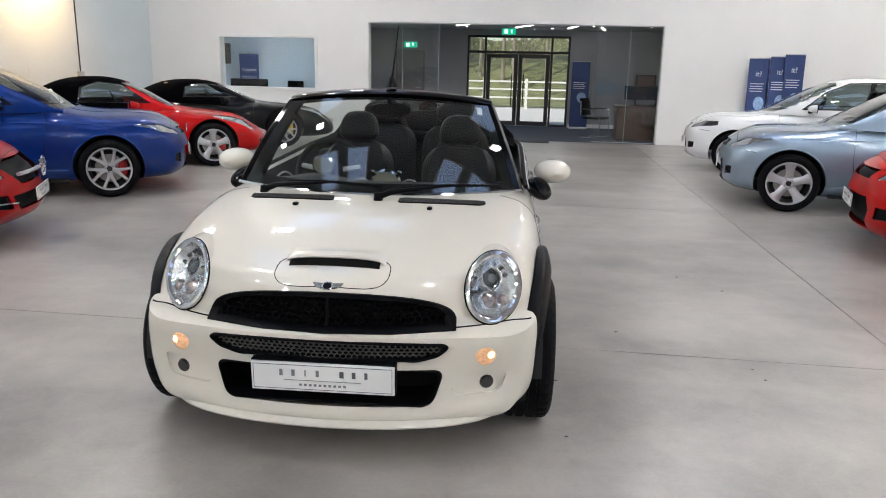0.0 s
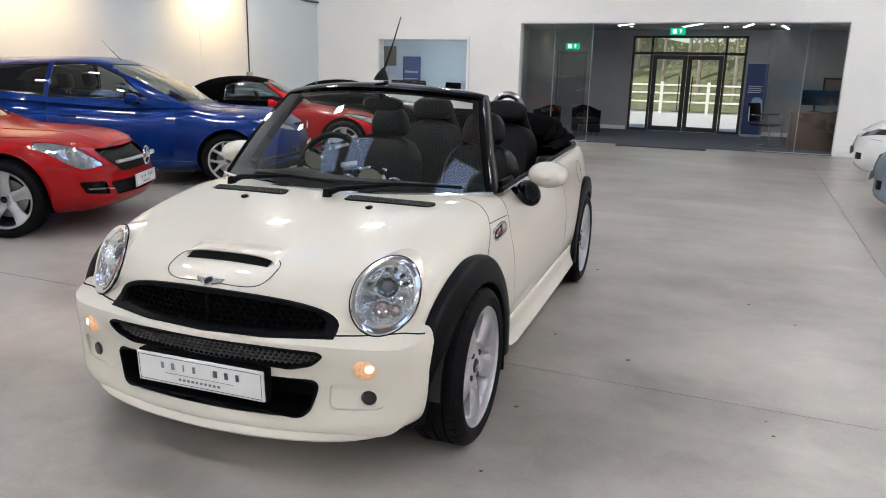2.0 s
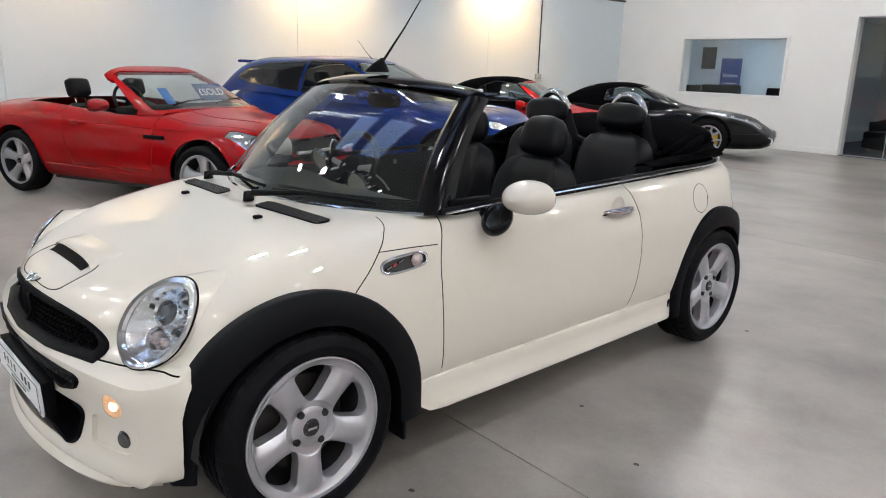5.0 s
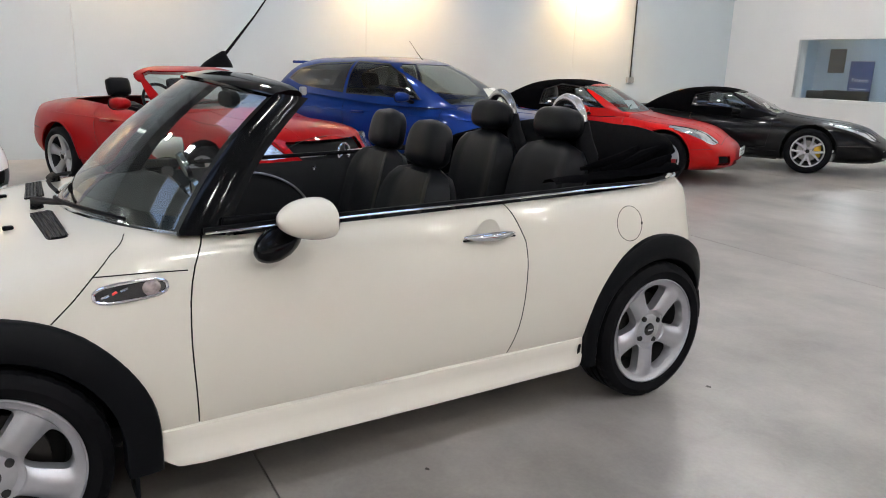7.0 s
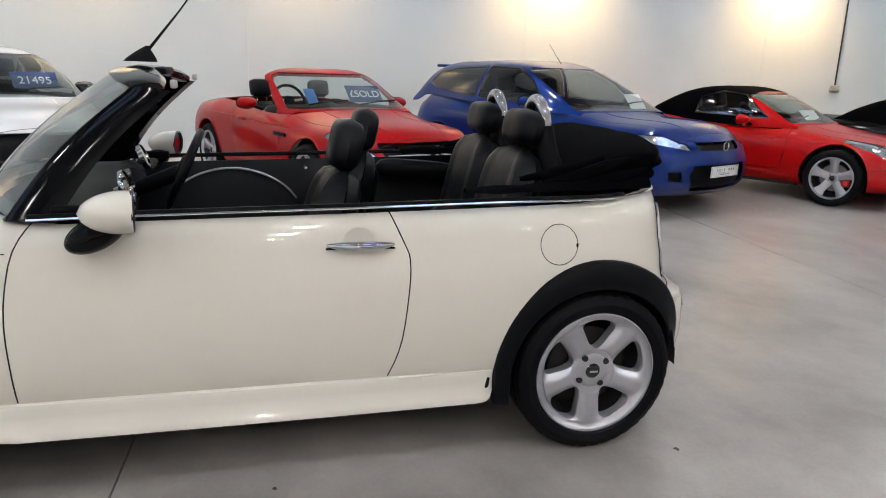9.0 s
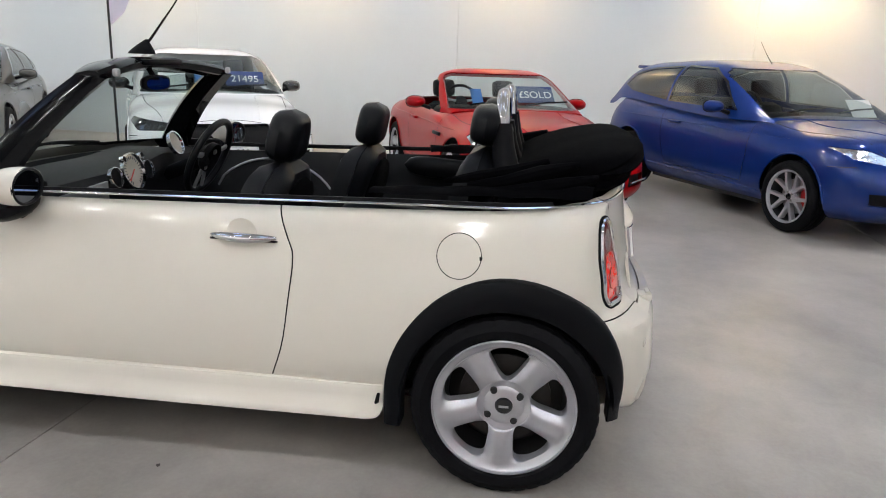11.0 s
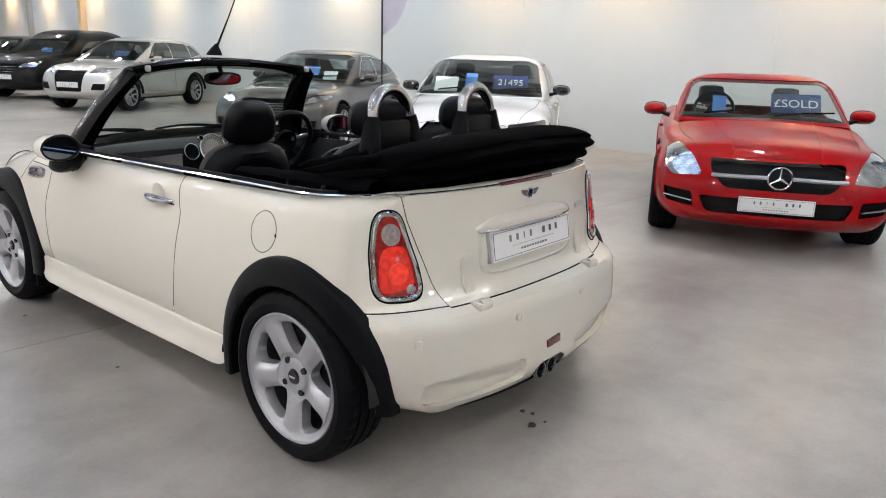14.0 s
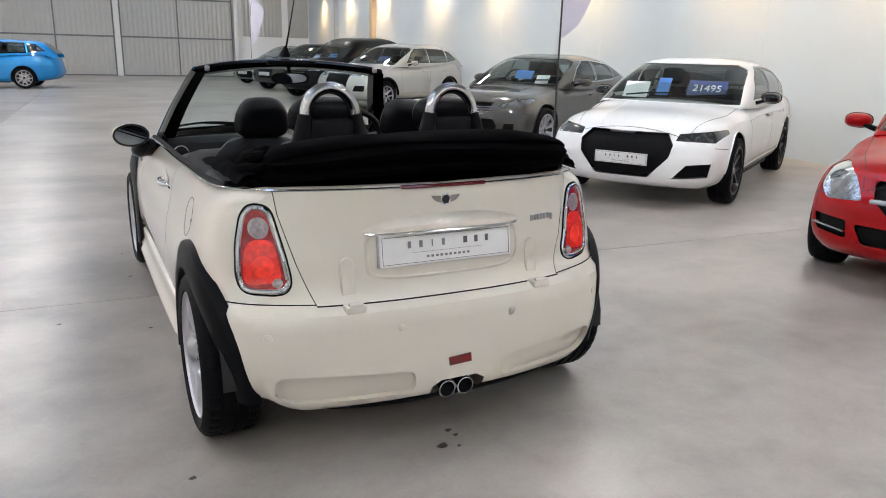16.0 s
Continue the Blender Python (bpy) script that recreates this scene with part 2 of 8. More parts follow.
def prism(outline, axis, d0, d1, bm=None, bevel=0.0):
    """A flat outline pushed along an axis: outline pairs fill the other two axes in x, y, z order."""
    bm = bm or bmesh.new()
    k = "xyz".index(axis)

    def at(p, d):
        v = list(p)
        v.insert(k, d)
        return v

    a = [bm.verts.new(at(p, d0)) for p in outline]
    b = [bm.verts.new(at(p, d1)) for p in outline]
    n = len(outline)
    fs = [bm.faces.new(a[::-1]), bm.faces.new(b)]
    for i in range(n):
        fs.append(bm.faces.new((a[i], a[(i + 1) % n], b[(i + 1) % n], b[i])))
    if bevel:
        es = list({e for f in fs[:2] for e in f.edges})
        bmesh.ops.bevel(bm, geom=es, offset=bevel, segments=2, affect="EDGES", profile=0.5)
    return bm


def curve_at(table, t):
    """A smooth curve through (t, value) pairs."""
    if t <= table[0][0]:
        return table[0][1]
    if t >= table[-1][0]:
        return table[-1][1]
    for i in range(len(table) - 1):
        (t0, v0), (t1, v1) = table[i], table[i + 1]
        if t <= t1:
            h = t1 - t0
            m0 = (v1 - v0) / h if i == 0 else 0.5 * ((v1 - v0) / h + (v0 - table[i - 1][1]) / (t0 - table[i - 1][0]))
            m1 = (v1 - v0) / h if i == len(table) - 2 else 0.5 * ((v1 - v0) / h + (table[i + 2][1] - v1) / (table[i + 2][0] - t1))
            if i and (v1 - v0) * (v0 - table[i - 1][1]) <= 0:
                m0 = 0
            if i < len(table) - 2 and (v1 - v0) * (table[i + 2][1] - v1) <= 0:
                m1 = 0
            u = (t - t0) / h
            return (2 * u**3 - 3 * u**2 + 1) * v0 + (u**3 - 2 * u**2 + u) * h * m0 + (3 * u**2 - 2 * u**3) * v1 + (u**3 - u**2) * h * m1


def ellipse(cx, cy, rx, ry, n=28, power=2.0, turn=0.0):
    """An outline: an ellipse, or with a higher power a rounded box."""
    out = []
    for i in range(n):
        a = i * math.tau / n
        c, s = math.cos(a), math.sin(a)
        px, py = rx * math.copysign(abs(c) ** (2 / power), c), ry * math.copysign(abs(s) ** (2 / power), s)
        ct, st = math.cos(turn), math.sin(turn)
        out.append((cx + ct * px - st * py, cy + st * px + ct * py))
    return out


def rounded(outline, r, n=6):
    """A convex outline with its corners rounded off by r."""
    out, m_ = [], len(outline)
    for i in range(m_):
        p0, p1, p2 = (Vector(outline[(i + k) % m_]) for k in (-1, 0, 1))
        a = p1 + (p0 - p1) * min(0.48, r / max(1e-6, (p0 - p1).length))
        b = p1 + (p2 - p1) * min(0.48, r / max(1e-6, (p2 - p1).length))
        for k in range(n + 1):
            t = k / n
            q = a * (1 - t) ** 2 + p1 * 2 * t * (1 - t) + b * t * t
            out.append((q.x, q.y))
    return out


def grown(outline, d):
    """A convex outline moved outwards by d."""
    n = len(outline)
    area = sum(outline[i][0] * outline[(i + 1) % n][1] - outline[(i + 1) % n][0] * outline[i][1] for i in range(n))
    sg = 1 if area > 0 else -1
    out = []
    for i in range(n):
        (x0, y0), (x1, y1), (x2, y2) = outline[i - 1], outline[i], outline[(i + 1) % n]
        a, b = Vector((y1 - y0, x0 - x1)), Vector((y2 - y1, x1 - x2))
        a.normalize(), b.normalize()
        v = a + b
        v = v / max(0.35, v.dot(a)) if v.length > 1e-6 else a
        out.append((x1 + sg * d * v.x, y1 + sg * d * v.y))
    return out


def cut(bm, outline, axis, want):
    """Cuts a convex outline into the faces for which want(face) holds, along an axis. Gives the faces inside."""
    k = "xyz".index(axis)
    o = [i for i in range(3) if i != k]
    n = len(outline)
    area = sum(outline[i][0] * outline[(i + 1) % n][1] - outline[(i + 1) % n][0] * outline[i][1] for i in range(n))
    sg = 1 if area > 0 else -1
    lo = [min(p[i] for p in outline) - 1e-4 for i in (0, 1)]
    hi = [max(p[i] for p in outline) + 1e-4 for i in (0, 1)]
    inside = []
    for f in bm.faces:
        if want(f):
            mn = [min(v.co[o[i]] for v in f.verts) for i in (0, 1)]
            mx = [max(v.co[o[i]] for v in f.verts) for i in (0, 1)]
            if mx[0] > lo[0] and mn[0] < hi[0] and mx[1] > lo[1] and mn[1] < hi[1]:
                inside.append(f)
    for i in range(n):
        (x0, y0), (x1, y1) = outline[i], outline[(i + 1) % n]
        no, co = Vector((0, 0, 0)), Vector((0, 0, 0))
        no[o[0]], no[o[1]] = sg * (y1 - y0), sg * (x0 - x1)
        co[o[0]], co[o[1]] = x0, y0
        if no.length < 1e-9:
            continue
        no.normalize()
        geom = list({*inside, *(e for f in inside for e in f.edges), *(v for f in inside for v in f.verts)})
        r = bmesh.ops.bisect_plane(bm, geom=geom, dist=1e-5, plane_co=co, plane_no=no)
        pool = {g for g in r["geom"] if isinstance(g, bmesh.types.BMFace)} | {f for f in inside if f.is_valid}
        inside = [f for f in pool if (f.calc_center_median() - co).dot(no) < 0]
    return inside


def lift(bm, faces, out_by=0.0):
    """Takes faces out of bm into a bmesh of their own, moved along their normals."""
    out, seen = bmesh.new(), {}
    for f in faces:
        for v in f.verts:
            if v not in seen:
                seen[v] = out.verts.new(v.co + out_by * v.normal)
    for f in faces:
        out.faces.new([seen[v] for v in f.verts])
    bmesh.ops.delete(bm, geom=list(faces), context="FACES")
    return out


def thicken(bm, d):
    """Gives a sheet a thickness d, against its normals."""
    bmesh.ops.recalc_face_normals(bm, faces=bm.faces)
    old = list(bm.faces)
    for v in bm.verts:
        v.normal_update()
    edge = [e for e in bm.edges if len(e.link_faces) == 1]
    twin = {v: bm.verts.new(v.co - d * v.normal) for v in list(bm.verts)}
    for f in old:
        bm.faces.new([twin[v] for v in reversed(f.verts)])
    for e in edge:
        a, b = e.verts
        bm.faces.new((a, b, twin[b], twin[a]))
    return bm


def moved(bm, m):
    bmesh.ops.transform(bm, matrix=m, verts=bm.verts)
    return bm


def joined(*bms):
    out = bms[0]
    for b in bms[1:]:
        me = bpy.data.meshes.new("tmp")
        b.to_mesh(me)
        b.free()
        out.from_mesh(me)
        bpy.data.meshes.remove(me)
    return out


# ---- the hall ----
def setting(name, bm, material, label, category, smooth=False, m=HALL):
    return solid(name, bm, material, label, category, m, kind="structure", smooth=smooth)


U0, U1, V0, V1, TOP = -8.35, 13.0, -32.0, 13.45, 6.4

floor = setting("floor", box((U0 - 0.3, V0 - 0.3, -0.2), (U1 + 0.3, V1 + 0.02, -0.012)), JOINT, "pale grey power-floated concrete floor with sawn joints", "floor")


def wall_with_holes(lo_u, hi_u, top, holes, v0, v1, bm=None):
    """A wall along u between v0 and v1, with openings (u0, u1, z0, z1)."""
    bm = bm or bmesh.new()
    us = sorted({lo_u, hi_u, *(h[0] for h in holes), *(h[1] for h in holes)})
    zs = sorted({0, top, *(h[2] for h in holes), *(h[3] for h in holes)})
    keep = lambda u, z: not any(h[0] < u < h[1] and h[2] < z < h[3] for h in holes)
    for i in range(len(us) - 1):
        col = [keep((us[i] + us[i + 1]) / 2, (zs[j] + zs[j + 1]) / 2) for j in range(len(zs) - 1)]
        j = 0
        while j < len(col):
            if col[j]:
                k = j
                while k + 1 < len(col) and col[k + 1]:
                    k += 1
                add_box(bm, (us[i], v0, zs[j]), (us[i + 1], v1, zs[k + 1]))
                j = k + 1
            else:
                j += 1
    return bm


WIN = (-6.66, -4.42, 1.03, 2.13)
GLZ = (-3.17, 3.21, 0.0, 2.49)
wall_north = setting("wall_north", wall_with_holes(U0 - 0.3, U1 + 0.3, TOP, [WIN, GLZ], V1, V1 + 0.25), WALL, "white plastered partition wall with a glazed opening and an office window", "wall")
wall_west = setting("wall_west", box((U0 - 0.3, V0, 0), (U0 - 0.03, V1, TOP)), WALL, "white panelled side wall of the showroom", "wall")
# east wall is out of view, added to shut the sky's light out
wall_east = setting("wall_east", box((U1, V0, 0), (U1 + 0.3, V1, TOP)), WALL, "unseen plain white side wall added to close the hall", "wall")
wall_south = setting("wall_south", box((U0 - 0.3, V0 - 0.3, 0), (U1 + 0.3, V0, TOP)), WALL, "end wall behind the roller shutters", "wall")
ceiling = setting("ceiling", box((U0 - 0.3, V0 - 0.3, TOP), (U1 + 0.3, V1 + 0.25, TOP + 0.2)), CEIL, "unseen grey metal sheet ceiling closing the hall", "ceiling")

# square high-bay lamps under the roof
for u in (-5.6, -3.4, 3.6, 6.8, 10.0):
    for j in range(9):
        lamp = thing("ceiling_light", "square white high-bay lamp hung under the roof", "ceiling light", HALL @ pose(u, 11.0 - 4.6 * j, TOP - 0.5), "ceiling lights")
        part("housing", box((-0.19, -0.19, 0.02), (0.19, 0.19, 0.1), 0.01), WALL, lamp, smooth=False)
        part("diffuser", box((-0.15, -0.15, 0.0), (0.15, 0.15, 0.018)), mat("lamp_glow", (1, 1, 1), emit=(0.99, 0.97, 0.94), emit_strength=LAMP), lamp, "glowing white diffuser", smooth=False)
        for v in (-0.12, 0.12):
            part("hanger", tube([(0, v, 0.1), (0, v, 0.5)], 0.006, 6), STEEL, lamp)

# roof lights: pale blue daylight through pairs of sheeted panes
for u in (-3.3, -1.75, 2.75, 4.3):
    for j in range(9):
        rl = thing("roof_light", "framed roof light pane glowing with blue daylight", "roof light", HALL @ pose(u, 8.2 - 4.6 * j, TOP), "roof lights", "structure")
        part("frame", joined(box((-0.56, -0.96, -0.05), (-0.5, 0.96, 0.0)), box((0.5, -0.96, -0.05), (0.56, 0.96, 0.0)), box((-0.5, -0.96, -0.05), (0.5, -0.9, 0.0)), box((-0.5, 0.9, -0.05), (0.5, 0.96, 0.0))), WALL, rl, smooth=False)
        part("pane", box((-0.5, -0.9, -0.02), (0.5, 0.9, -0.004)), mat("daylit_pane", (0.5, 0.6, 0.8), emit=(0.45, 0.63, 1.0), emit_strength=DAY), rl, "daylit pane", smooth=False)

# warm washers high on the side wall
for v in (-29.0, -25.0, -20.9, -16.0, -12.0, -8.0, -4.0, -1.4, 1.5, 5.4, 9.5):
    lamp = thing("wall_lamp", "warm white wall washer fixed high on the wall", "wall lamp", HALL @ pose(U0, v, 3.7), "wall lamps")
    part("housing", box((0.36, -0.12, -0.06), (0.58, 0.12, 0.1), 0.02), ALLOY, lamp)
    part("arm", tube([(0, 0, 0.02), (0.38, 0, 0.02)], 0.015, 8), ALLOY, lamp)
    sp = new("bulb", bpy.data.lights.new("bulb", "SPOT"))
    sp.data.energy, sp.data.color, sp.data.spot_size, sp.data.spot_blend, sp.data.shadow_soft_size = WARM * (2.6 if v > 4 else 0.85), (1.0, 0.62, 0.26), radians(120), 1.0, 0.1
    sp.parent = lamp
    sp.matrix_basis = look((0.47, 0, -0.12), (0.0, 0, -0.95))

# floor slabs between the sawn joints
VS = [V0 - 0.3] + [0.825 + 4.46 * k for k in range(-7, 3)] + [V1 + 0.02]
US = [U0 - 0.3, 2.74, U1 + 0.3]
for i in range(len(US) - 1):
    for j in range(len(VS) - 1):
        part("slab", box((US[i] + 0.003, VS[j] + 0.003, -0.012), (US[i + 1] - 0.003, VS[j + 1] - 0.003, 0.0)), CONCRETE, floor, smooth=False)


# ---- car building ----
from mathutils.bvhtree import BVHTree


def soft(p, q, n):
    """Turns concentric squares into concentric rounded squares."""
    big = max(abs(p), abs(q))
    if big < 1e-9:
        return p, q
    k = big / (abs(p) ** n + abs(q) ** n) ** (1 / n)
    return p * k, q * k


def shell(S, nx=20, ny=64, nz=16):
    """A car's lower body as a closed skin: a rounded box shaped by its outlines.
    S: y0, y1; top, crown, bottom, width tables over y; section table over height 0..1; nose and tail set-backs over height; bow of both ends."""
    bm = bmesh.new()
    keep = {}

    def spread(t):       # closer rows towards the ends
        return math.sin(t * math.pi / 2) * 0.35 + t * 0.65

    def at(a, b, c):
        key = (round(a, 6), round(b, 6), round(c, 6))
        if key in keep:
            return keep[key]
        a1, b1, c1 = spread(a), spread(b), c
        a1, c1 = soft(a1, c1, S.get("n_ac", 5.0))
        a1, b1 = soft(a1, b1, S.get("n_ab", 5.5))
        b1, c1 = soft(b1, c1, S.get("n_bc", 9.0))
        y = (S["y0"] + S["y1"]) / 2 + b1 * (S["y1"] - S["y0"]) / 2
        h = (c1 + 1) / 2
        zt = curve_at(S["top"], y) - curve_at(S["crown"], y) * abs(a1) ** S.get("crown_pow", 2.2)
        zb = curve_at(S["bottom"], y)
        z = zb + h * (zt - zb)
        x = a1 * curve_at(S["width"], y) * curve_at(S["section"], h)
        fw = max(0.0, -b1) ** S.get("end_pow", 3.0)
        rw = max(0.0, b1) ** S.get("end_pow", 3.0)
        b0 = curve_at(S["nose_bow"], h) if "nose_bow" in S else S["bow"][0]
        b9 = curve_at(S["tail_bow"], h) if "tail_bow" in S else S["bow"][1]
        y += fw * (curve_at(S["nose"], h) + b0 * a1 * a1) - rw * (curve_at(S["tail"], h) + b9 * abs(a1) ** S.get("tail_pow", 2.0))
        keep[key] = bm.verts.new((x, y, z))
        return keep[key]

    def face(n, m, fn):
        for i in range(n):
            for j in range(m):
                p = [fn(-1 + 2 * (i + di) / n, -1 + 2 * (j + dj) / m) for di, dj in ((0, 0), (1, 0), (1, 1), (0, 1))]
                if len(set(p)) == 4:
                    bm.faces.new(p)

    face(ny, nz, lambda u, v: at(1, u, v))
    face(ny, nz, lambda u, v: at(-1, u, v))
    face(nx, ny, lambda u, v: at(u, v, 1))
    face(nx, ny, lambda u, v: at(u, v, -1))
    face(nx, nz, lambda u, v: at(u, -1, v))
    face(nx, nz, lambda u, v: at(u, 1, v))
    bmesh.ops.recalc_face_normals(bm, faces=bm.faces)
    bm.normal_update()
    return bm


def side_of(s):
    return lambda f: f.calc_center_median().x * s > 0.25 and f.normal.x * s > 0.2


def up_of(f):
    return f.normal.z > 0.3


def wheel(parent, x, y, r, rim_r, width, spokes, style, side, rim_mat, cal=None, tyre_seg=48):
    """A wheel: tyre with tread grooves, rim, spokes, disc and caliper. side: 1 where its face looks to +x."""
    wh = new("wheel")
    wh.parent = parent
    wh.matrix_basis = pose(x, y, r, 0, 0, 0 if side > 0 else 180)
    w = width / 2
    prof = [(rim_r, -w * 0.86), (rim_r + 0.012, -w * 0.97), (r * 0.5 + rim_r * 0.5, -w * 1.03), (r - 0.022, -w * 0.97), (r - 0.006, -w * 0.84), (r, -w * 0.7)]
    for g in (-0.42, 0.0, 0.42):
        prof += [(r, w * (g - 0.075)), (r - 0.008, w * (g - 0.065)), (r - 0.008, w * (g + 0.065)), (r, w * (g + 0.075))]
    prof += [(r, w * 0.7), (r - 0.006, w * 0.84), (r - 0.022, w * 0.97), (r * 0.5 + rim_r * 0.5, w * 1.03), (rim_r + 0.012, w * 0.97), (rim_r, w * 0.86)]
    tyre = revolve(prof, tyre_seg)
    if tyre_seg > 60:                      # cross grooves in the shoulders
        for k, v in enumerate(tyre.verts):
            i, j = divmod(k, len(prof))
            if i % 4 == 0 and (4 <= j <= 6 or len(prof) - 7 <= j <= len(prof) - 5):
                q = (math.hypot(v.co.y, v.co.z) - 0.0028) / math.hypot(v.co.y, v.co.z)
                v.co.y, v.co.z = v.co.y * q, v.co.z * q
    part("tyre", tyre, RUBBER, wh, "black low-profile tyre", angle=50 if tyre_seg < 60 else 20)
    R = rim_r
    t_ = 0.010 if style != "dish" else 0.005
    lip = [(R + 0.004, w * 0.88), (R + 0.002, w * 0.95), (R - t_, w * 0.95), (R - t_ - 0.005, w * 0.86), (R - 0.018, w * 0.72)]
    if style == "dish":
        lip = [(R + 0.004, w * 0.88), (R + 0.003, w * 0.93), (R - 0.001, w * 0.945), (R - 0.003, w * 0.90), (R - 0.004, w * 0.72)]
    rm = part("rim", revolve(lip, 64), rim_mat, wh)
    part("rim_barrel", revolve([(R - 0.014, w * 0.70), (R - 0.04, -w * 0.3), (R - 0.03, -w * 0.85)], 40), BARREL, rm, "inside of the rim, shade put into its dark colour")
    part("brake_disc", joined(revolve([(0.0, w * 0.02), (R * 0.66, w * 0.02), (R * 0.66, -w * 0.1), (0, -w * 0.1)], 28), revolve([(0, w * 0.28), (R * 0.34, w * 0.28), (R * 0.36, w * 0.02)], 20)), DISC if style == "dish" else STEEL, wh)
    # dark disc added behind the spokes in place of the shade there
    part("wheel_well_back", revolve([(0.0, -w * 0.6), (R - 0.035, -w * 0.6)], 20), UNDER, wh)
    if cal:
        part("brake_caliper", box((-w * 0.2, R * 0.35, -0.09), (w * 0.25, R * 0.78, 0.09), 0.02), cal, wh, "painted brake caliper")
    face_x = w * (0.78 if style == "dish" else 0.62)
    sp = cast_face(R, face_x) if style == "dish" else bmesh.new()
    for k in range(spokes if style != "dish" else 0):
        a0 = k * math.tau / spokes + math.pi / 2
        arms = ((-0.13, -0.30), (0.13, 0.30)) if style == "twin" else ((0, 0),)
        for in_off, out_off in arms:
            rings = []
            for r0, wd, dx in ((0.17 * R, 0.42, -0.016), (0.32 * R, 0.37, -0.012), (0.5 * R, 0.345, -0.004), (0.7 * R, 0.40, 0.004), (0.84 * R, 0.50, 0.009), (0.94 * R, 0.66, 0.011), (0.99 * R, 0.86, 0.008)) if style != "twin" else \
                    ((0.17 * R, 0.30, 0.0), (0.35 * R, 0.18, 0.004), (0.65 * R, 0.13, 0.008), (0.985 * R, 0.17, 0.012)):
                half = wd * R * 0.5 * (1.0 if style != "slim" else 0.55)
                off = (in_off + (out_off - in_off) * r0 / R) * R
                ring = []
                for q, hgt in ((-1, 0.0), (-0.72, 0.012), (0.0, 0.016), (0.72, 0.012), (1, 0.0)):
                    t = off + q * half
                    ring.append((face_x + dx + hgt - 0.012, r0, t))
                for q in (1, -1):
                    ring.append((face_x + dx - 0.05, r0, off + q * half * 0.8))
                rings.append(ring)
            ca, sa = math.cos(a0), math.sin(a0)
            rr = [[(x_, r_ * ca - t_ * sa, r_ * sa + t_ * ca) for x_, r_, t_ in ring] for ring in rings]
            grid(lambda i, j: rr[i][j], len(rr), len(rr[0]), wrap_v=True, bm=sp)
    part("spokes", sp, rim_mat, wh, f"{spokes}-spoke alloy wheel face", angle=40)
    dish = style == "dish"
    hx = face_x - (0.016 if dish else 0)
    hr = 0.33 if dish else 0.26
    part("hub", revolve([(0.0, hx + 0.004), (0.05, hx + 0.004), ((hr - 0.06) * R, hx + 0.001), (hr * R, hx - 0.012), (hr * R, hx - 0.05)], 30), rim_mat, wh)
    cap = part("hub_cap", revolve([(0.0, hx + 0.012), (0.024, hx + 0.011), (0.03, hx + 0.003)], 24), GLOSSBLACK if rim_mat != DARKALLOY else CHROME, wh, "round centre cap")
    if dish:
        part("cap_badge", box((hx + 0.0105, -0.016, -0.004), (hx + 0.0125, 0.016, 0.004)), CHROME, cap, smooth=False)
    count = 5 if spokes != 5 or style == "twin" else 4
    # steel nuts; on dish wheels black discs paint the shade of bolt holes
    for k in range(count):
        a = k * math.tau / count + 0.6
        rr_, nr = (0.265, 0.0135) if dish else (0.172, 0.0115)
        part("wheel_nut", revolve([(0, hx + 0.0045), (nr * 0.8, hx + 0.0045), (nr, hx - 0.01)], 12), UNDER if dish else STEEL, wh, m=Matrix.Translation((0.003 if dish else 0.004, rr_ * R * math.cos(a), rr_ * R * math.sin(a))))
    return wh


def cast_face(R, x0, count=5, turn=-1.62):
    """The cast front of a wheel: one dished disc with rounded windows between domed spokes."""
    bm = bmesh.new()
    r0, r1, nr, nc = 0.37, 0.885, 22, 16
    rads = [0.20, 0.28, 0.33] + [r0 + (r1 - r0) * (0.5 - 0.5 * math.cos(math.pi * k / nr)) for k in range(nr + 1)] + [0.91, 0.95, 0.985, 1.0]
    half = math.pi / count

    def at(k, i, j, deep):
        r, q = rads[i], -1 + 2 * j / nc
        m_ = (2 * r - r0 - r1) / (r1 - r0)
        gap = half * (0.40 + 0.24 * (r - r0) / (r1 - r0)) * math.sqrt(max(0.0, 1 - abs(m_) ** (6 if m_ > 0 else 3))) if abs(m_) < 1 else 0.0
        a = turn + k * 2 * half + q * (half - gap)
        dome = math.exp(-(q * (half - gap) * r / 0.14) ** 4) * math.sin(math.pi * min(1, max(0, (r - 0.30) / 0.66))) ** 0.8
        roll = 0.007 * (1 - q ** 6) * min(1.0, gap / 0.1)
        dish = curve_at([(0.2, -0.014), (0.4, -0.012), (0.7, -0.006), (0.88, 0.000), (0.95, 0.007), (1.0, 0.017)], r)
        return Vector((x0 + dish + 0.014 * dome + roll - 0.006 - deep, R * r * math.cos(a), R * r * math.sin(a)))

    for k in range(count):
        rows = [[bm.verts.new(at(k, i, j, 0.0)) for j in range(nc + 1)] for i in range(len(rads))]
        for i in range(len(rads) - 1):
            for j in range(nc):
                bm.faces.new((rows[i][j], rows[i + 1][j], rows[i + 1][j + 1], rows[i][j + 1]))
        for j in (0, nc):
            back = [bm.verts.new(at(k, i, j, 0.04)) for i in range(3, 4 + nr)]
            for i in range(nr):
                bm.faces.new((rows[i + 3][j], rows[i + 4][j], back[i + 1], back[i]))
    bmesh.ops.remove_doubles(bm, verts=bm.verts, dist=1e-5)
    return bm


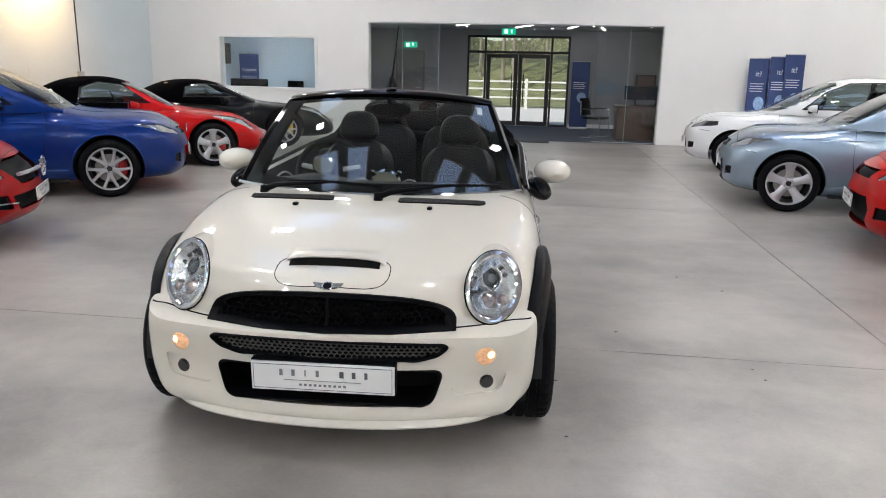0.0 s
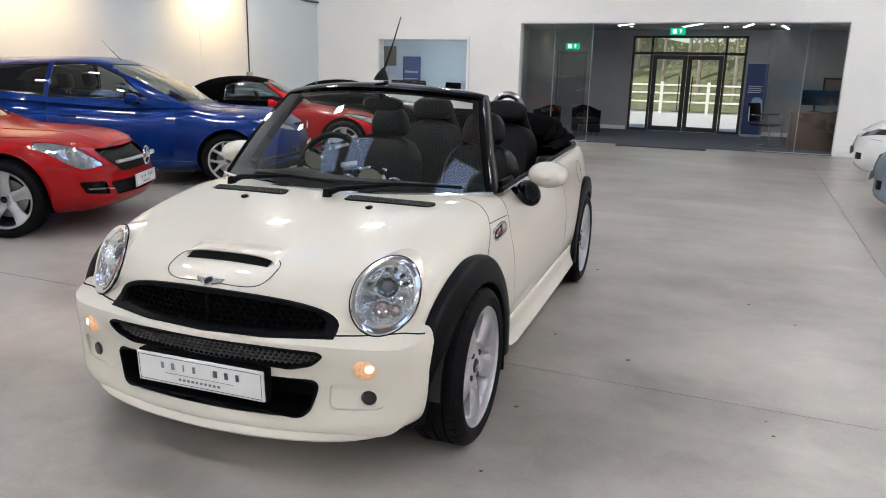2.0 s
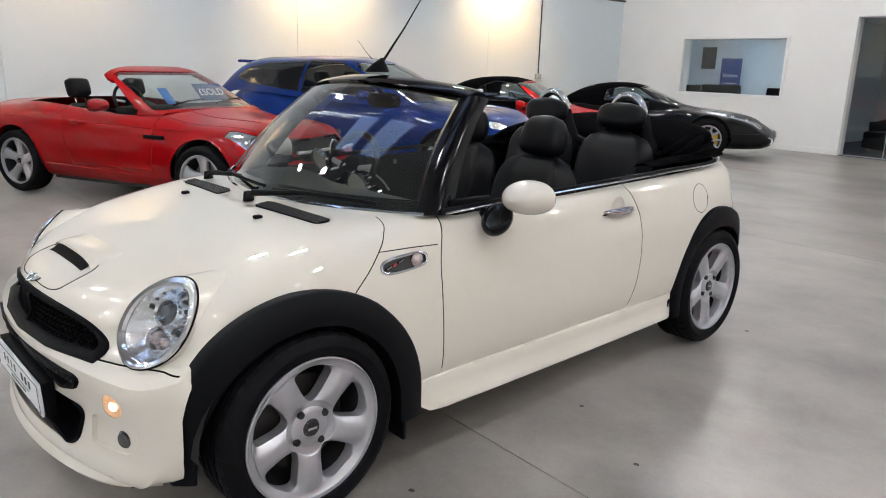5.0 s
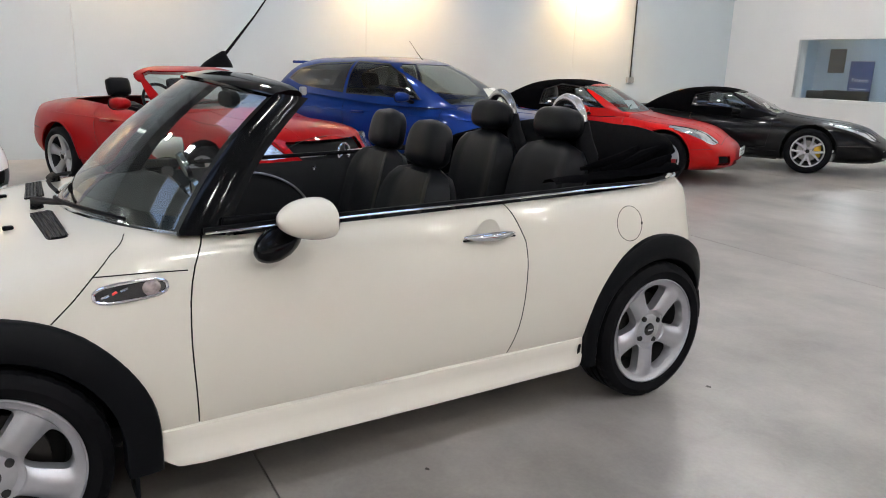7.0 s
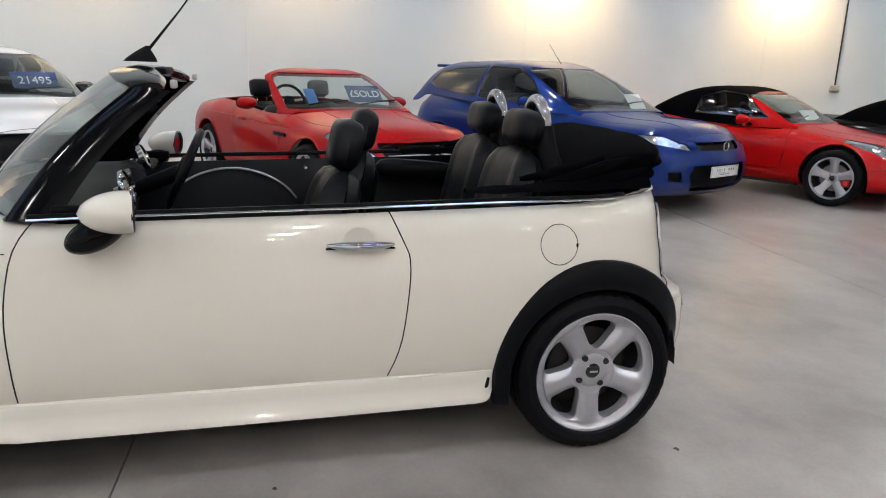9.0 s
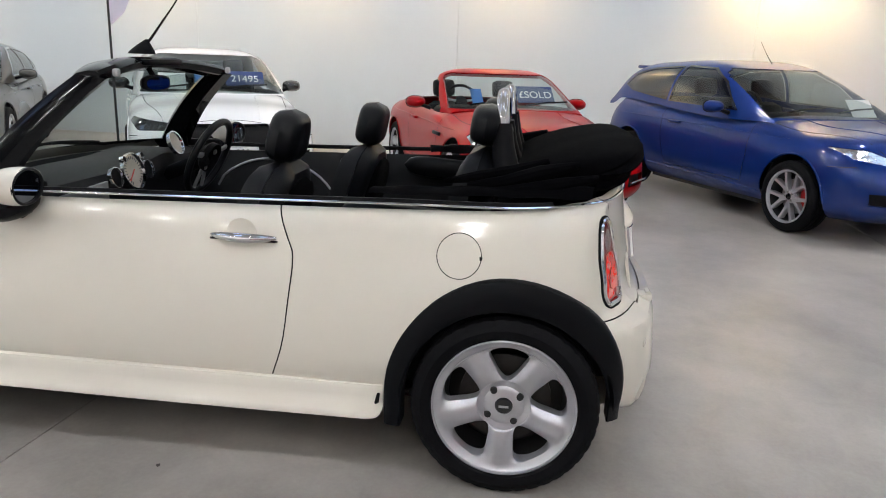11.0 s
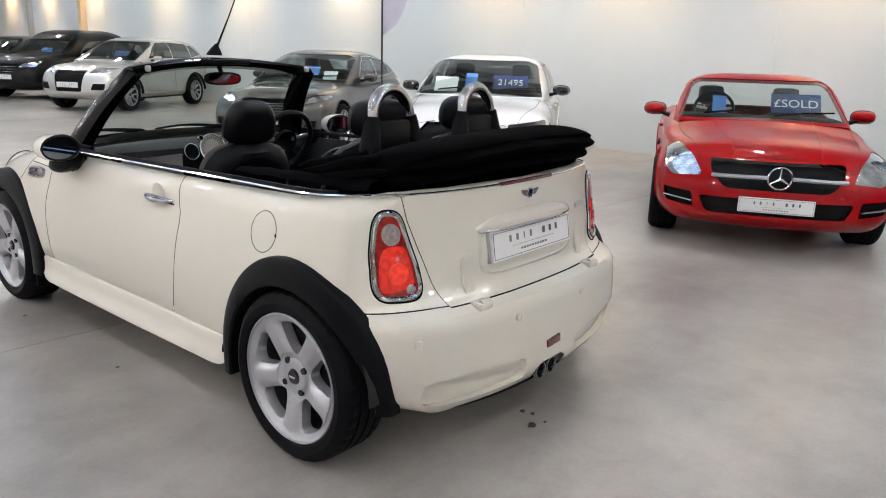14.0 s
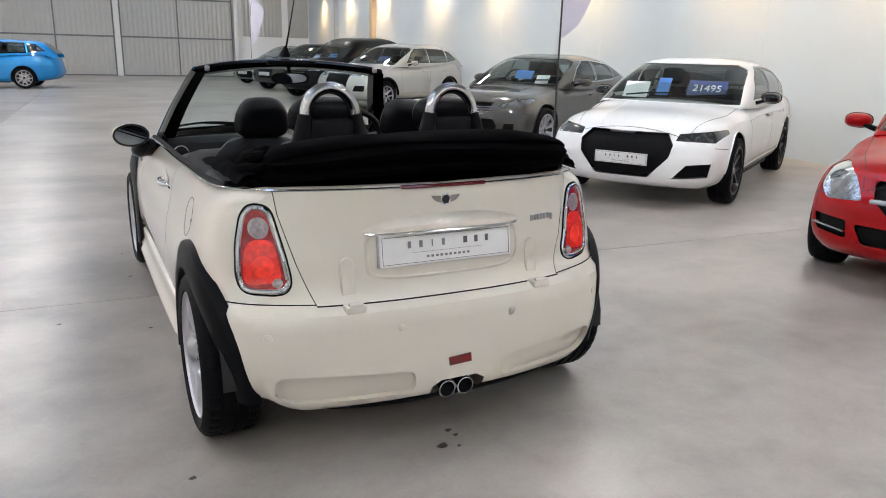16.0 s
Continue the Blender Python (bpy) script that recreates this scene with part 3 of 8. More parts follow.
def liner(parent, y, r, R, half, side, low=-0.25):
    """The dark inside of a wheel arch."""
    bm = bmesh.new()
    n = 18

    def at(i, j):
        a = low + (math.pi - 2 * low) * i / (n - 1)
        return (side * (half - 0.012 - 0.3 * j), y + R * math.cos(a), r + R * math.sin(a))

    grid(at, n, 2, bm=bm)
    face = [bm.verts.new((side * (half - 0.312), y + R * math.cos(low + (math.pi - 2 * low) * i / (n - 1)), r + R * math.sin(low + (math.pi - 2 * low) * i / (n - 1)))) for i in range(n)]
    bm.faces.new(face)
    return part("arch_liner", bm, UNDER, parent)


def seat(parent, x, y, z, material=LEATHER, tall=1.0, name="seat"):
    """A bucket seat with cushion, shaped backrest and head restraint, facing -y."""
    st = new(name)
    st.parent = parent
    st.matrix_basis = pose(x, y, z)

    def pad(w, h, d, n=12, waist=0.0):
        def at(i, j):
            a, t = i * math.tau / 20, j / (n - 1)
            c, s = math.cos(a), math.sin(a)
            e = (1 - abs(2 * t - 1) ** 5) ** 0.5 if 0 < j < n - 1 else 0.02
            sq = lambda q, p: math.copysign(abs(q) ** p, q)
            return (w / 2 * sq(c, 0.5) * (0.55 + 0.45 * e) * (1 + waist * math.cos(t * math.tau)), d / 2 * sq(s, 0.6) * e - 0.02 * (1 - c * c) * e, h * t)
        bm = grid(at, 20, n, wrap_u=True)
        for row in (0, n - 1):
            bm.faces.new([bm.verts[k] for k in range(0)] or _cap(bm, row, n))
        return bm

    back = pad(0.46, 0.60 * tall, 0.15, waist=0.05)
    part("backrest", moved(back, pose(0, 0.08, 0.16, -16)), material, st)
    cush = pad(0.48, 0.5, 0.17)
    part("cushion", moved(cush, pose(0, 0.05, 0.1, 84)), material, st)
    hr = pad(0.26, 0.21, 0.12, 10)
    part("head_restraint", moved(hr, pose(0, 0.08 + 0.2 * tall, 0.165 + 0.585 * tall + 0.035, -14)), material, st)
    part("restraint_post", tube([(-0.06, 0.07 + 0.19 * tall, 0.1 + 0.58 * tall), (-0.06, 0.085 + 0.21 * tall, 0.26 + 0.58 * tall)], 0.006, 6), CHROME, st)
    part("restraint_post", tube([(0.06, 0.07 + 0.19 * tall, 0.1 + 0.58 * tall), (0.06, 0.085 + 0.21 * tall, 0.26 + 0.58 * tall)], 0.006, 6), CHROME, st)
    return st


def _cap(bm, row, n):
    bm.verts.ensure_lookup_table()
    return [bm.verts[i * n + row] for i in range(20)]


def steering_wheel(parent, x, y, z, r=0.185):
    sw = new("steering_wheel")
    sw.parent = parent
    sw.matrix_basis = pose(x, y, z, 68)
    part("rim", tube([(r * math.cos(a), r * math.sin(a), 0) for a in [k * math.tau / 28 for k in range(28)]], 0.016, 8, closed=True), LEATHER, sw)
    part("hub", revolve([(0, 0.02), (0.06, 0.015), (0.075, -0.02)], 18, "z"), PLASTIC, sw)
    for a in (0.15, math.pi - 0.15, -math.pi / 2):
        part("spoke", tube([(0.05 * math.cos(a), 0.05 * math.sin(a), 0), (r * math.cos(a), r * math.sin(a), 0)], 0.014, 6, flat=0.5), ALLOY, sw)
    return sw


def number_plate(parent, m, w=0.52, h=0.111, name="number_plate"):
    """A show plate whose writing stands as plain bars."""
    pl = part(name, box((-w / 2, -0.006, -h / 2), (w / 2, 0.004, h / 2), 0.003), WHITEPLATE, parent, "white show plate with grey bars for its writing", smooth=False, m=m)
    for a0, a1 in (((-w / 2 + 0.008, h / 2 - 0.0095), (w / 2 - 0.008, h / 2 - 0.008)), ((-w / 2 + 0.008, -h / 2 + 0.008), (w / 2 - 0.008, -h / 2 + 0.0095)), ((-w / 2 + 0.008, -h / 2 + 0.0095), (-w / 2 + 0.0095, h / 2 - 0.0095)), ((w / 2 - 0.0095, -h / 2 + 0.0095), (w / 2 - 0.008, h / 2 - 0.0095))):
        part("border_line", box((a0[0], -0.0075, a0[1]), (a1[0], -0.0062, a1[1])), INK, pl, smooth=False)
    for i, wd in enumerate((0.011, 0.012, 0.004, 0.011, 0, 0.015, 0.013, 0.011)):
        if wd:
            x = -0.15 + 0.044 * i
            part("lettering_bar", box((x - wd / 2, -0.0085, 0.005), (x + wd / 2, -0.0062, 0.029)), PALEINK if i < 5 else MIDINK, pl, smooth=False)
    part("rule", box((-0.14, -0.0085, -0.012), (0.14, -0.0062, -0.011)), PALEINK, pl, smooth=False)
    for k in range(10):
        part("lettering_bar", box((-0.085 + 0.0178 * k, -0.0085, -0.033), (-0.0755 + 0.0178 * k, -0.0062, -0.025)), PALEINK, pl, smooth=False)
    return pl


def wing_mirror(parent, x, y, z, side, shell_mat, size=1.0):
    mr = new("wing_mirror")
    mr.parent = parent
    mr.matrix_basis = pose(x, y, z)

    def cup(i, j):
        a, t = i * math.tau / 24, j / 9
        prof = math.sqrt(max(0, 1 - (1 - t) ** 2.4))
        sq = lambda q, p: math.copysign(abs(q) ** p, q)
        return (size * 0.12 * prof * sq(math.cos(a), 0.8), size * (-0.075 + 0.15 * t), size * 0.068 * prof * sq(math.sin(a), 0.8))

    part("shell", grid(cup, 24, 10, wrap_u=True), shell_mat, mr)
    part("mirror_rim", tube([(size * 0.12 * math.copysign(abs(math.cos(a)) ** 0.8, math.cos(a)), size * 0.075, size * 0.068 * math.copysign(abs(math.sin(a)) ** 0.8, math.sin(a))) for a in [k * math.tau / 24 for k in range(24)]], 0.007, 6, closed=True), PLASTIC, mr)
    part("mirror_glass", prism(ellipse(0, 0, size * 0.115, size * 0.063, 24, 2.4), "y", size * 0.066, size * 0.068), CHROME, mr, "mirror glass")
    part("stalk", tube([(-side * 0.06 * size, 0.0, -0.035 * size), (-side * 0.17 * size, -0.01, -0.07 * size)], [0.035 * size, 0.045 * size], 10, flat=0.6), PLASTIC, mr)
    return mr


def car(name, label, m, S):
    """A whole parked car from its table of outlines. Its front axle lies at y = 0 and it looks to -y."""
    c = thing(name, label, "car", m, "parked cars")
    pm, wb, hw, r = S["paint"], S["wb"], S["hw"], S["r"]
    fo, ro, zc, yc = -S["fo"], S["wb"] + S["ro"], S["cowl"][1], S["cowl"][0]
    zb, zr, zh = S["belt"], S["tail_z"], S["nose_z"]
    ye = S["glass_end"]
    B = dict(y0=fo, y1=ro, n_ac=S.get("n_ac", 10.0), n_ab=S.get("n_ab", 14.0), n_bc=24.0, end_pow=5.0,
             top=[(fo, zh), (fo + 0.25, zh + 0.10), (yc - 0.3, zc - 0.05), (yc, zc), (yc + 0.5, zb), (ye - 0.3, zb + S.get("kick", 0.04)), (ye, zr + 0.01), (ro, zr)],
             crown=[(fo, 0.07), (0, S.get("hood_crown", 0.07)), (yc, 0.06), (ye, 0.03), (ro, 0.08)],
             bottom=[(fo, 0.2 + S.get("lift", 0)), (fo + 0.5, 0.17 + S.get("lift", 0)), (wb, 0.18 + S.get("lift", 0)), (ro, 0.28 + S.get("lift", 0))],
             width=[(fo, hw * 0.94), (0, hw * 0.985), (wb * 0.5, hw * 0.975), (wb, hw), (ro, hw * 0.93)],
             section=S.get("section", [(0, 0.88), (0.2, 0.965), (0.45, 1.0), (0.72, 0.99), (1, 0.93)]),
             nose=S.get("nose", [(0, 0.08), (0.25, 0.0), (0.5, 0.0), (0.75, 0.03), (0.9, 0.07), (1, 0.14)]), tail=[(0, 0.12), (0.3, 0.0), (0.6, 0.03), (1, 0.12)], bow=S.get("bow", (0.20, 0.16)))
    body = shell(B, 16, 48, 14)
    skin = BVHTree.FromBMesh(body)

    def over(axis, p, sign, up=0.0):
        k = "xyz".index(axis)
        o, d = list(p), Vector((0, 0, 0))
        o.insert(k, 9.0 * sign)
        d[k] = -sign
        hit, n_, _, _ = skin.ray_cast(Vector(o), d)
        return hit + (n_ if n_.dot(d) < 0 else -n_) * up if hit else None

    def seam(axis, a, b, sign, rad=0.0035, material=UNDER, name="shut_line", bend=0.0, up=-0.001):
        pts = [over(axis, (a[0] + (b[0] - a[0]) * t + bend * math.sin(math.pi * t), a[1] + (b[1] - a[1]) * t), sign, up) for t in [k / 14 for k in range(15)]]
        pts = [p for p in pts if p is not None]
        if len(pts) > 3:
            part(name, tube(pts, rad, 6), material, c)

    for s in (1, -1):
        seam("z", (s * hw * 0.80, yc - 0.02), (s * hw * 0.60, fo + 0.20), 1, bend=s * 0.03)
        seam("z", (s * hw * 0.46, yc - 0.10), (s * hw * 0.34, fo + 0.24), 1, 0.007, pm, "bonnet_crease", up=-0.002)
        seam("x", (0.42, 0.30 + S.get("lift", 0)), (wb - 0.42, 0.33 + S.get("lift", 0)), s, 0.012, pm, "sill_edge", up=-0.002)
        seam("x", (0.12, zb - 0.17), (wb + 0.42, zb - 0.12), s, 0.007, pm, "side_crease", up=-0.003)
        seam("x", (fo + 0.28, zh - 0.12), (-r - 0.05, zh - 0.14), s)
        seam("x", (wb + r + 0.06, zr - 0.32), (ro - 0.12, zr - 0.30), s)
        for y in (0, wb):
            lip = [over("x", (y + (r + 0.052) * math.cos(a), r + 0.01 + (r + 0.052) * math.sin(a)), s, 0.002) for a in [math.pi * k / 24 for k in range(25)]]
            lip = [p for p in lip if p is not None]
            if len(lip) > 5:
                part("arch_lip", tube(lip, 0.009, 6), pm, c)
    seam("z", (-hw * 0.58, fo + 0.20), (hw * 0.58, fo + 0.20), 1)
    # wheel arches
    for s in (1, -1):
        for y in (0, wb):
            f = cut(body, ellipse(y, r + 0.01, r + 0.05, r + 0.05, 30), "x", side_of(s))
            bmesh.ops.delete(body, geom=f, context="FACES")
            liner(c, y, r + 0.01, r + 0.052, hw * 0.93, s, 0.0)
            wheel(c, s * (hw - 0.115), y, r, S["rim"], S.get("tyre_w", 0.225), S["spokes"], S["style"], s, S.get("rim_mat", ALLOY), S.get("caliper"), 36)
            if S.get("cladding"):
                ring = [(s * (hw * 0.985 + 0.012), y + (r + 0.065) * math.cos(a), r + 0.01 + (r + 0.065) * math.sin(a)) for a in [math.pi * k / 20 for k in range(21)]]
                part("arch_trim", tube(ring, 0.028, 6), S["cladding"], c)
    # cabin well
    hole = cut(body, [(-hw + 0.16, yc + 0.12), (hw - 0.16, yc + 0.12), (hw - 0.16, ye - 0.18), (-hw + 0.16, ye - 0.18)], "z", up_of)
    tub = lift(body, hole)
    for v in tub.verts:
        v.co.z = 0.42
    part("cabin_floor", tub, UNDER, c)
    part("dashboard", box((-hw + 0.14, yc + 0.08, zc - 0.28), (hw - 0.14, yc + 0.62, zc + 0.0), 0.09, 3), S.get("trim", PLASTIC), c)
    for sx in (-1, 1):
        seat(c, sx * hw * 0.42, yc + 1.15, 0.32 if S["kind"] not in ("open", "soft") else 0.19, S.get("seat_mat", LEATHER), 0.98)
    if S["kind"] not in ("open", "soft"):
        part("rear_bench", box((-hw + 0.2, ye - 0.75 if S["kind"] != "saloon" else ye - 1.0, 0.4), (hw - 0.2, ye - 0.55 if S["kind"] != "saloon" else ye - 0.75, zb + 0.08), 0.07, 3), S.get("seat_mat", LEATHER), c)
    steering_wheel(c, -hw * 0.42, yc + 0.72, zc + 0.02)
    # doors with real gaps
    for s in (1, -1):
        for (a0, a1) in S["doors"]:
            o = [(a0 + 0.02, 0.36 + S.get("lift", 0) * 0.6), (a1 - 0.1, 0.36 + S.get("lift", 0) * 0.6), (a1, 0.62), (a1 + 0.04, zb - 0.12), (a1 + 0.03, zb + 0.2), (a0 - 0.02, zb + 0.2), (a0 - 0.02, 0.6)]
            ring = cut(body, grown(o, 0.005), "x", side_of(s))
            inner = set(cut(body, o, "x", lambda f, k=set(ring), s=s: side_of(s)(f)))
            gap = [f for f in cut(body, grown(o, 0.005), "x", side_of(s)) if f not in inner]
            part("shut_line", lift(body, gap, -0.012), UNDER, c)
            door = part("door", lift(body, [f for f in inner if f.is_valid]), pm, c)
            hy = a1 - 0.2
            part("door_handle", box((s * hw * 0.965 - 0.02, hy - 0.1, zb - 0.17), (s * hw * 0.965 + 0.022, hy + 0.1, zb - 0.14), 0.012), S.get("handle", pm), door)
    # front: grille, intakes, lamps
    front = lambda f: f.normal.y < -0.12 and f.calc_center_median().y < 0.1
    for nm, out, mtl, depth in S["front"]:
        outs = [out] if nm in ("grille", "centre_intake", "lower_grille") else [out, [(-x, z) for x, z in out][::-1]]
        for o in outs:
            fs = cut(body, o, "y", front)
            if fs:
                p = lift(body, fs, -depth)
                hp = part(nm, p, S.get("lamp_mat", mtl) if nm == "headlight" else mtl, c)
                if nm == "headlight":
                    cx, cz = sum(q[0] for q in o) / len(o), sum(q[1] for q in o) / len(o)
                    cy = sum((hp.matrix_world @ v.co).y for v in hp.data.vertices) / len(hp.data.vertices)
                    part("reflector", revolve([(0.0, 0.10), (0.035, 0.085), (0.06, 0.04), (0.066, 0.02)], 20, "y", moved(bmesh.new(), Matrix())), CHROME, hp, m=pose(cx, cy - 0.01, cz))
                    part("projector", revolve([(0.0, 0.005), (0.02, 0.01), (0.032, 0.03), (0.034, 0.07)], 18, "y"), mat("projector_glass", (0.05, 0.055, 0.06), 0.05, coat=1.0), hp, m=pose(cx, cy - 0.015, cz))
    if S.get("slats"):
        x0, z0, z1, n, yy = S["slats"]
        for k in range(n):
            z = z0 + (z1 - z0) * (k + 0.5) / n
            part("grille_slat", tube([(x0 * t, fo + yy + 0.11 * t * t, z) for t in (-1, -0.6, -0.2, 0.2, 0.6, 1)], 0.009, 6, flat=0.6), S.get("slat_mat", CHROME), c)
    if S.get("badge"):
        x0, z0, rr, yy, bmtl = S["badge"]
        part("badge", revolve([(rr * 0.82, 0), (rr * 0.9, -0.012), (rr, 0)], 28, "y"), bmtl, c, "round chrome badge", m=pose(0, fo + yy, z0))
        if S.get("star"):
            sb = bmesh.new()
            for k in range(3):
                a = math.pi / 2 + k * math.tau / 3
                tube([(0, 0, 0), (rr * 0.85 * math.cos(a), -0.003, rr * 0.85 * math.sin(a))], [0.012, 0.004], 6, bm=sb)
            part("badge_star", sb, bmtl, c, m=pose(0, fo + yy - 0.006, z0))
    number_plate(c, pose(0, fo + S.get("plate_y", -0.006), S["plate_z"]))
    # glasshouse
    roof = S["roof"]
    y0, y1 = roof[0][0], roof[-1][0]
    ng, ns = 44, 34
    wg = S.get("gh_w", hw * 0.93)

    def gh(i, j):
        t = i / (ng - 1)
        y = y0 + (y1 - y0) * t
        zt, base = curve_at(roof, y), curve_at(B["top"], y) - 0.06
        H = max(0.004, zt - base)
        a = math.pi * j / (ns - 1)
        n = S.get("gh_n", 4.4)
        cx, sz = math.copysign(abs(math.cos(a)) ** (2 / n), math.cos(a)), abs(math.sin(a)) ** (2 / n)
        w = wg * curve_at([(y0, 0.90), (y0 + 0.5, 0.975), (y0 + 1.2, 1.0), (y1 - 0.8, 0.98), (y1, 0.86)], y)
        full = curve_at([(p[0], p[1]) for p in roof], y)
        tum = S.get("tumble", 0.30) * H * sz / 0.55
        return (w * cx * (1 - tum * 0.55), y - S.get("ws_bow", 0.10) * (1 - cx * cx) * max(0, 1 - t * 3), base + H * sz)

    g = grid(gh, ng, ns)
    bmesh.ops.recalc_face_normals(g, faces=g.faces)
    g.normal_update()
    if sum(f.normal.z for f in g.faces) < 0:
        bmesh.ops.reverse_faces(g, faces=g.faces)
        g.normal_update()
    ws = S["windscreen"]
    wfaces = cut(g, ws, "y", lambda f: f.normal.y < -0.2 and f.calc_center_median().y < y0 + 1.35)
    part("windscreen", lift(g, wfaces, -0.006), CARGLASS_CLEAR, c, "clear raked windscreen")
    for s in (1, -1):
        for k, o in enumerate(S["windows"]):
            trim_f = cut(g, grown(o, 0.018), "x", lambda f, s=s: f.normal.x * s > 0.3)
            glass_f = cut(g, o, "x", lambda f, s=s: f.normal.x * s > 0.3)
            if S["kind"] == "open":
                bmesh.ops.delete(g, geom=glass_f, context="FACES")
                continue
            part("side_window", lift(g, glass_f, -0.004), PRIVACY if (k and S.get("privacy")) else CARGLASS, c)
            edge = [f for f in cut(g, grown(o, 0.018), "x", lambda f, s=s: f.normal.x * s > 0.3)]
            if edge:
                part("window_trim", lift(g, edge, 0.003), S.get("window_trim", GLOSSBLACK), c)
    if S.get("backlight"):
        bf = cut(g, S["backlight"], "y", lambda f: f.normal.y > 0.15 and f.calc_center_median().y > y1 - 1.3)
        if bf:
            part("rear_window", lift(g, bf, -0.004), PRIVACY if S.get("privacy") else CARGLASS, c)
    if S["kind"] == "open":
        yh = S["header_y"]
        bmesh.ops.delete(g, geom=[f for f in g.faces if f.calc_center_median().y > min(yh, y0 + 0.36 + 1.45 * (f.calc_center_median().z - zc)) or f.calc_center_median().z < zc - 0.1], context="FACES")
        part("windscreen_frame", thicken(g, 0.04), pm, c)
    elif S["kind"] == "soft":
        yh = S["header_y"]
        front_f = [f for f in g.faces if f.calc_center_median().y < yh]
        frame_bm = lift(g, front_f)
        part("windscreen_frame", frame_bm, pm, c)
        part("soft_top", g, FABRIC, c, "raised black fabric soft top")
    else:
        part("roof", g, S.get("roof_mat", pm), c)
    # mirrors
    for s in (1, -1):
        wing_mirror(c, s * (hw + S.get("mirror_out", 0.045)), yc + 0.50, zb + S.get("mirror_up", 0.055), s, S.get("mirror_mat", pm), 0.85)
    # wipers and cowl
    for x0 in (-0.5, 0.1):
        part("wiper", tube([(x0, yc + 0.02, zc + 0.03), (x0 + 0.25, yc + 0.06, zc + 0.06), (x0 + 0.5, yc + 0.1, zc + 0.07)], 0.009, 6), PLASTIC, c)
    part("body", body, pm, c, S.get("body_label", ""))
    part("sill", box((-hw * 0.86, 0.42, 0.17 + S.get("lift", 0)), (hw * 0.86, wb - 0.42, 0.3)), UNDER, c, smooth=False)
    if S.get("aerial"):
        ya, za = S["aerial"]
        part("aerial", tube([(0, ya, za), (0, ya + 0.1, za + 0.1), (0, ya + 0.22, za + 0.24)], [0.006, 0.003, 0.002], 6), PLASTIC, c)
    if S.get("spoiler"):
        ys, zs = S["spoiler"]
        part("spoiler", box((-0.5, ys - 0.15, zs), (0.5, ys + 0.1, zs + 0.04), 0.018), pm, c)
    # cards and plain blue panels on the windscreen
    for (x, dz, w, h, mtl, words) in S.get("cards", ()):
        card = solid("windscreen_card", box((-w / 2, -0.002, -h / 2), (w / 2, 0.002, h / 2)), mtl, S.get("card_label", "paper sales sheet or plain blue panel behind a car windscreen"), "card", m @ pose(x, S["card"][0] + dz * 0.9, S["card"][1] + dz, -S["card"][2]), smooth=False)
        if words:
            text(words, 0.125, mat("card_ink", (0.85, 0.87, 0.9), 0.6), m @ pose(x, S["card"][0] + dz * 0.9, S["card"][1] + dz, 90 - S["card"][2]) @ pose(0, -0.045, 0.004), card)
    return c


def text(words, size, material, m, parent=None):
    """Raised letters as a mesh."""
    cu = bpy.data.curves.new("lettering", "FONT")
    cu.body, cu.size, cu.extrude, cu.align_x = words, size, 0.0015, "CENTER"
    tmp = new("lettering", cu)
    me = bpy.data.meshes.new_from_object(tmp.evaluated_get(bpy.context.evaluated_depsgraph_get()))
    bpy.data.objects.remove(tmp)
    me.materials.append(material)
    ob = new("lettering", me)
    if parent is not None:
        ob.parent = parent
        ob.matrix_parent_inverse = parent.matrix_basis.inverted()
    ob.matrix_basis = m
    return ob


def heading(x, y, deg):
    """The pose of a car whose front axle's middle stands at x, y and that looks along deg from +x."""
    return pose(x, y, 0, 0, 0, deg + 90)


# ---- side wall: panels, conduit, posts ----
SEAMS = [0.78 + 4.22 * k for k in range(-8, 4)]
edges = [V0] + [v for v in SEAMS if V0 < v < V1] + [V1]
for v0, v1 in zip(edges, edges[1:]):
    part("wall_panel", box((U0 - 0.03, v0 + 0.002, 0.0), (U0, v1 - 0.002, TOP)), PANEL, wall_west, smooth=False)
conduit = thing("wall_conduit", "thin black cable conduit running down the wall to a socket box", "conduit", HALL)
part("pipe", tube([(U0 + 0.025, 10.68, 1.30), (U0 + 0.025, 10.68, TOP)], 0.013, 8), DARKFRAME, conduit)
part("socket_box", box((U0, 10.60, 1.20), (U0 + 0.06, 10.76, 1.31), 0.012), mat("grey_plastic", (0.30, 0.31, 0.32), 0.5, noise_amt=0.08), conduit, "grey socket box")
rail = thing("cable_tray", "dark cable tray along the top of the wall corner", "cable tray", HALL)
part("tray", box((U0, 12.3, 2.96), (U0 + 0.05, V1, 3.0), 0.005), DARKFRAME, rail, smooth=False)
for v, w, mtl in ((-21.9, 0.28, mat("tan_post_paint", (0.52, 0.42, 0.30), 0.6, noise_amt=0.06)), (-26.8, 0.16, mat("grey_post_paint", (0.42, 0.42, 0.42), 0.6, noise_amt=0.06))):
    setting("pillar_1" if v > -25 else "pillar_2", box((U0, v - w / 2, 0), (U0 + 0.18, v + w / 2, TOP), 0.01), mtl, "upright steel post against the side wall", "pillar")
skirting = setting("baseboard", joined(box((U0, V1 - 0.02, 0.002), (GLZ[0], V1, 0.11), 0.004), box((GLZ[1], V1 - 0.02, 0.002), (U1, V1, 0.11), 0.004)), WALL, "low white skirting board", "baseboard")

# ---- shutters at the far end ----
SHEET = mat("grey_sheet_metal", (0.46, 0.46, 0.44), 0.55, 0.1, noise_amt=0.06, scale=3, rough_var=0.1)
POSTW = mat("white_post_paint", (0.72, 0.72, 0.71), 0.5, noise_amt=0.05)


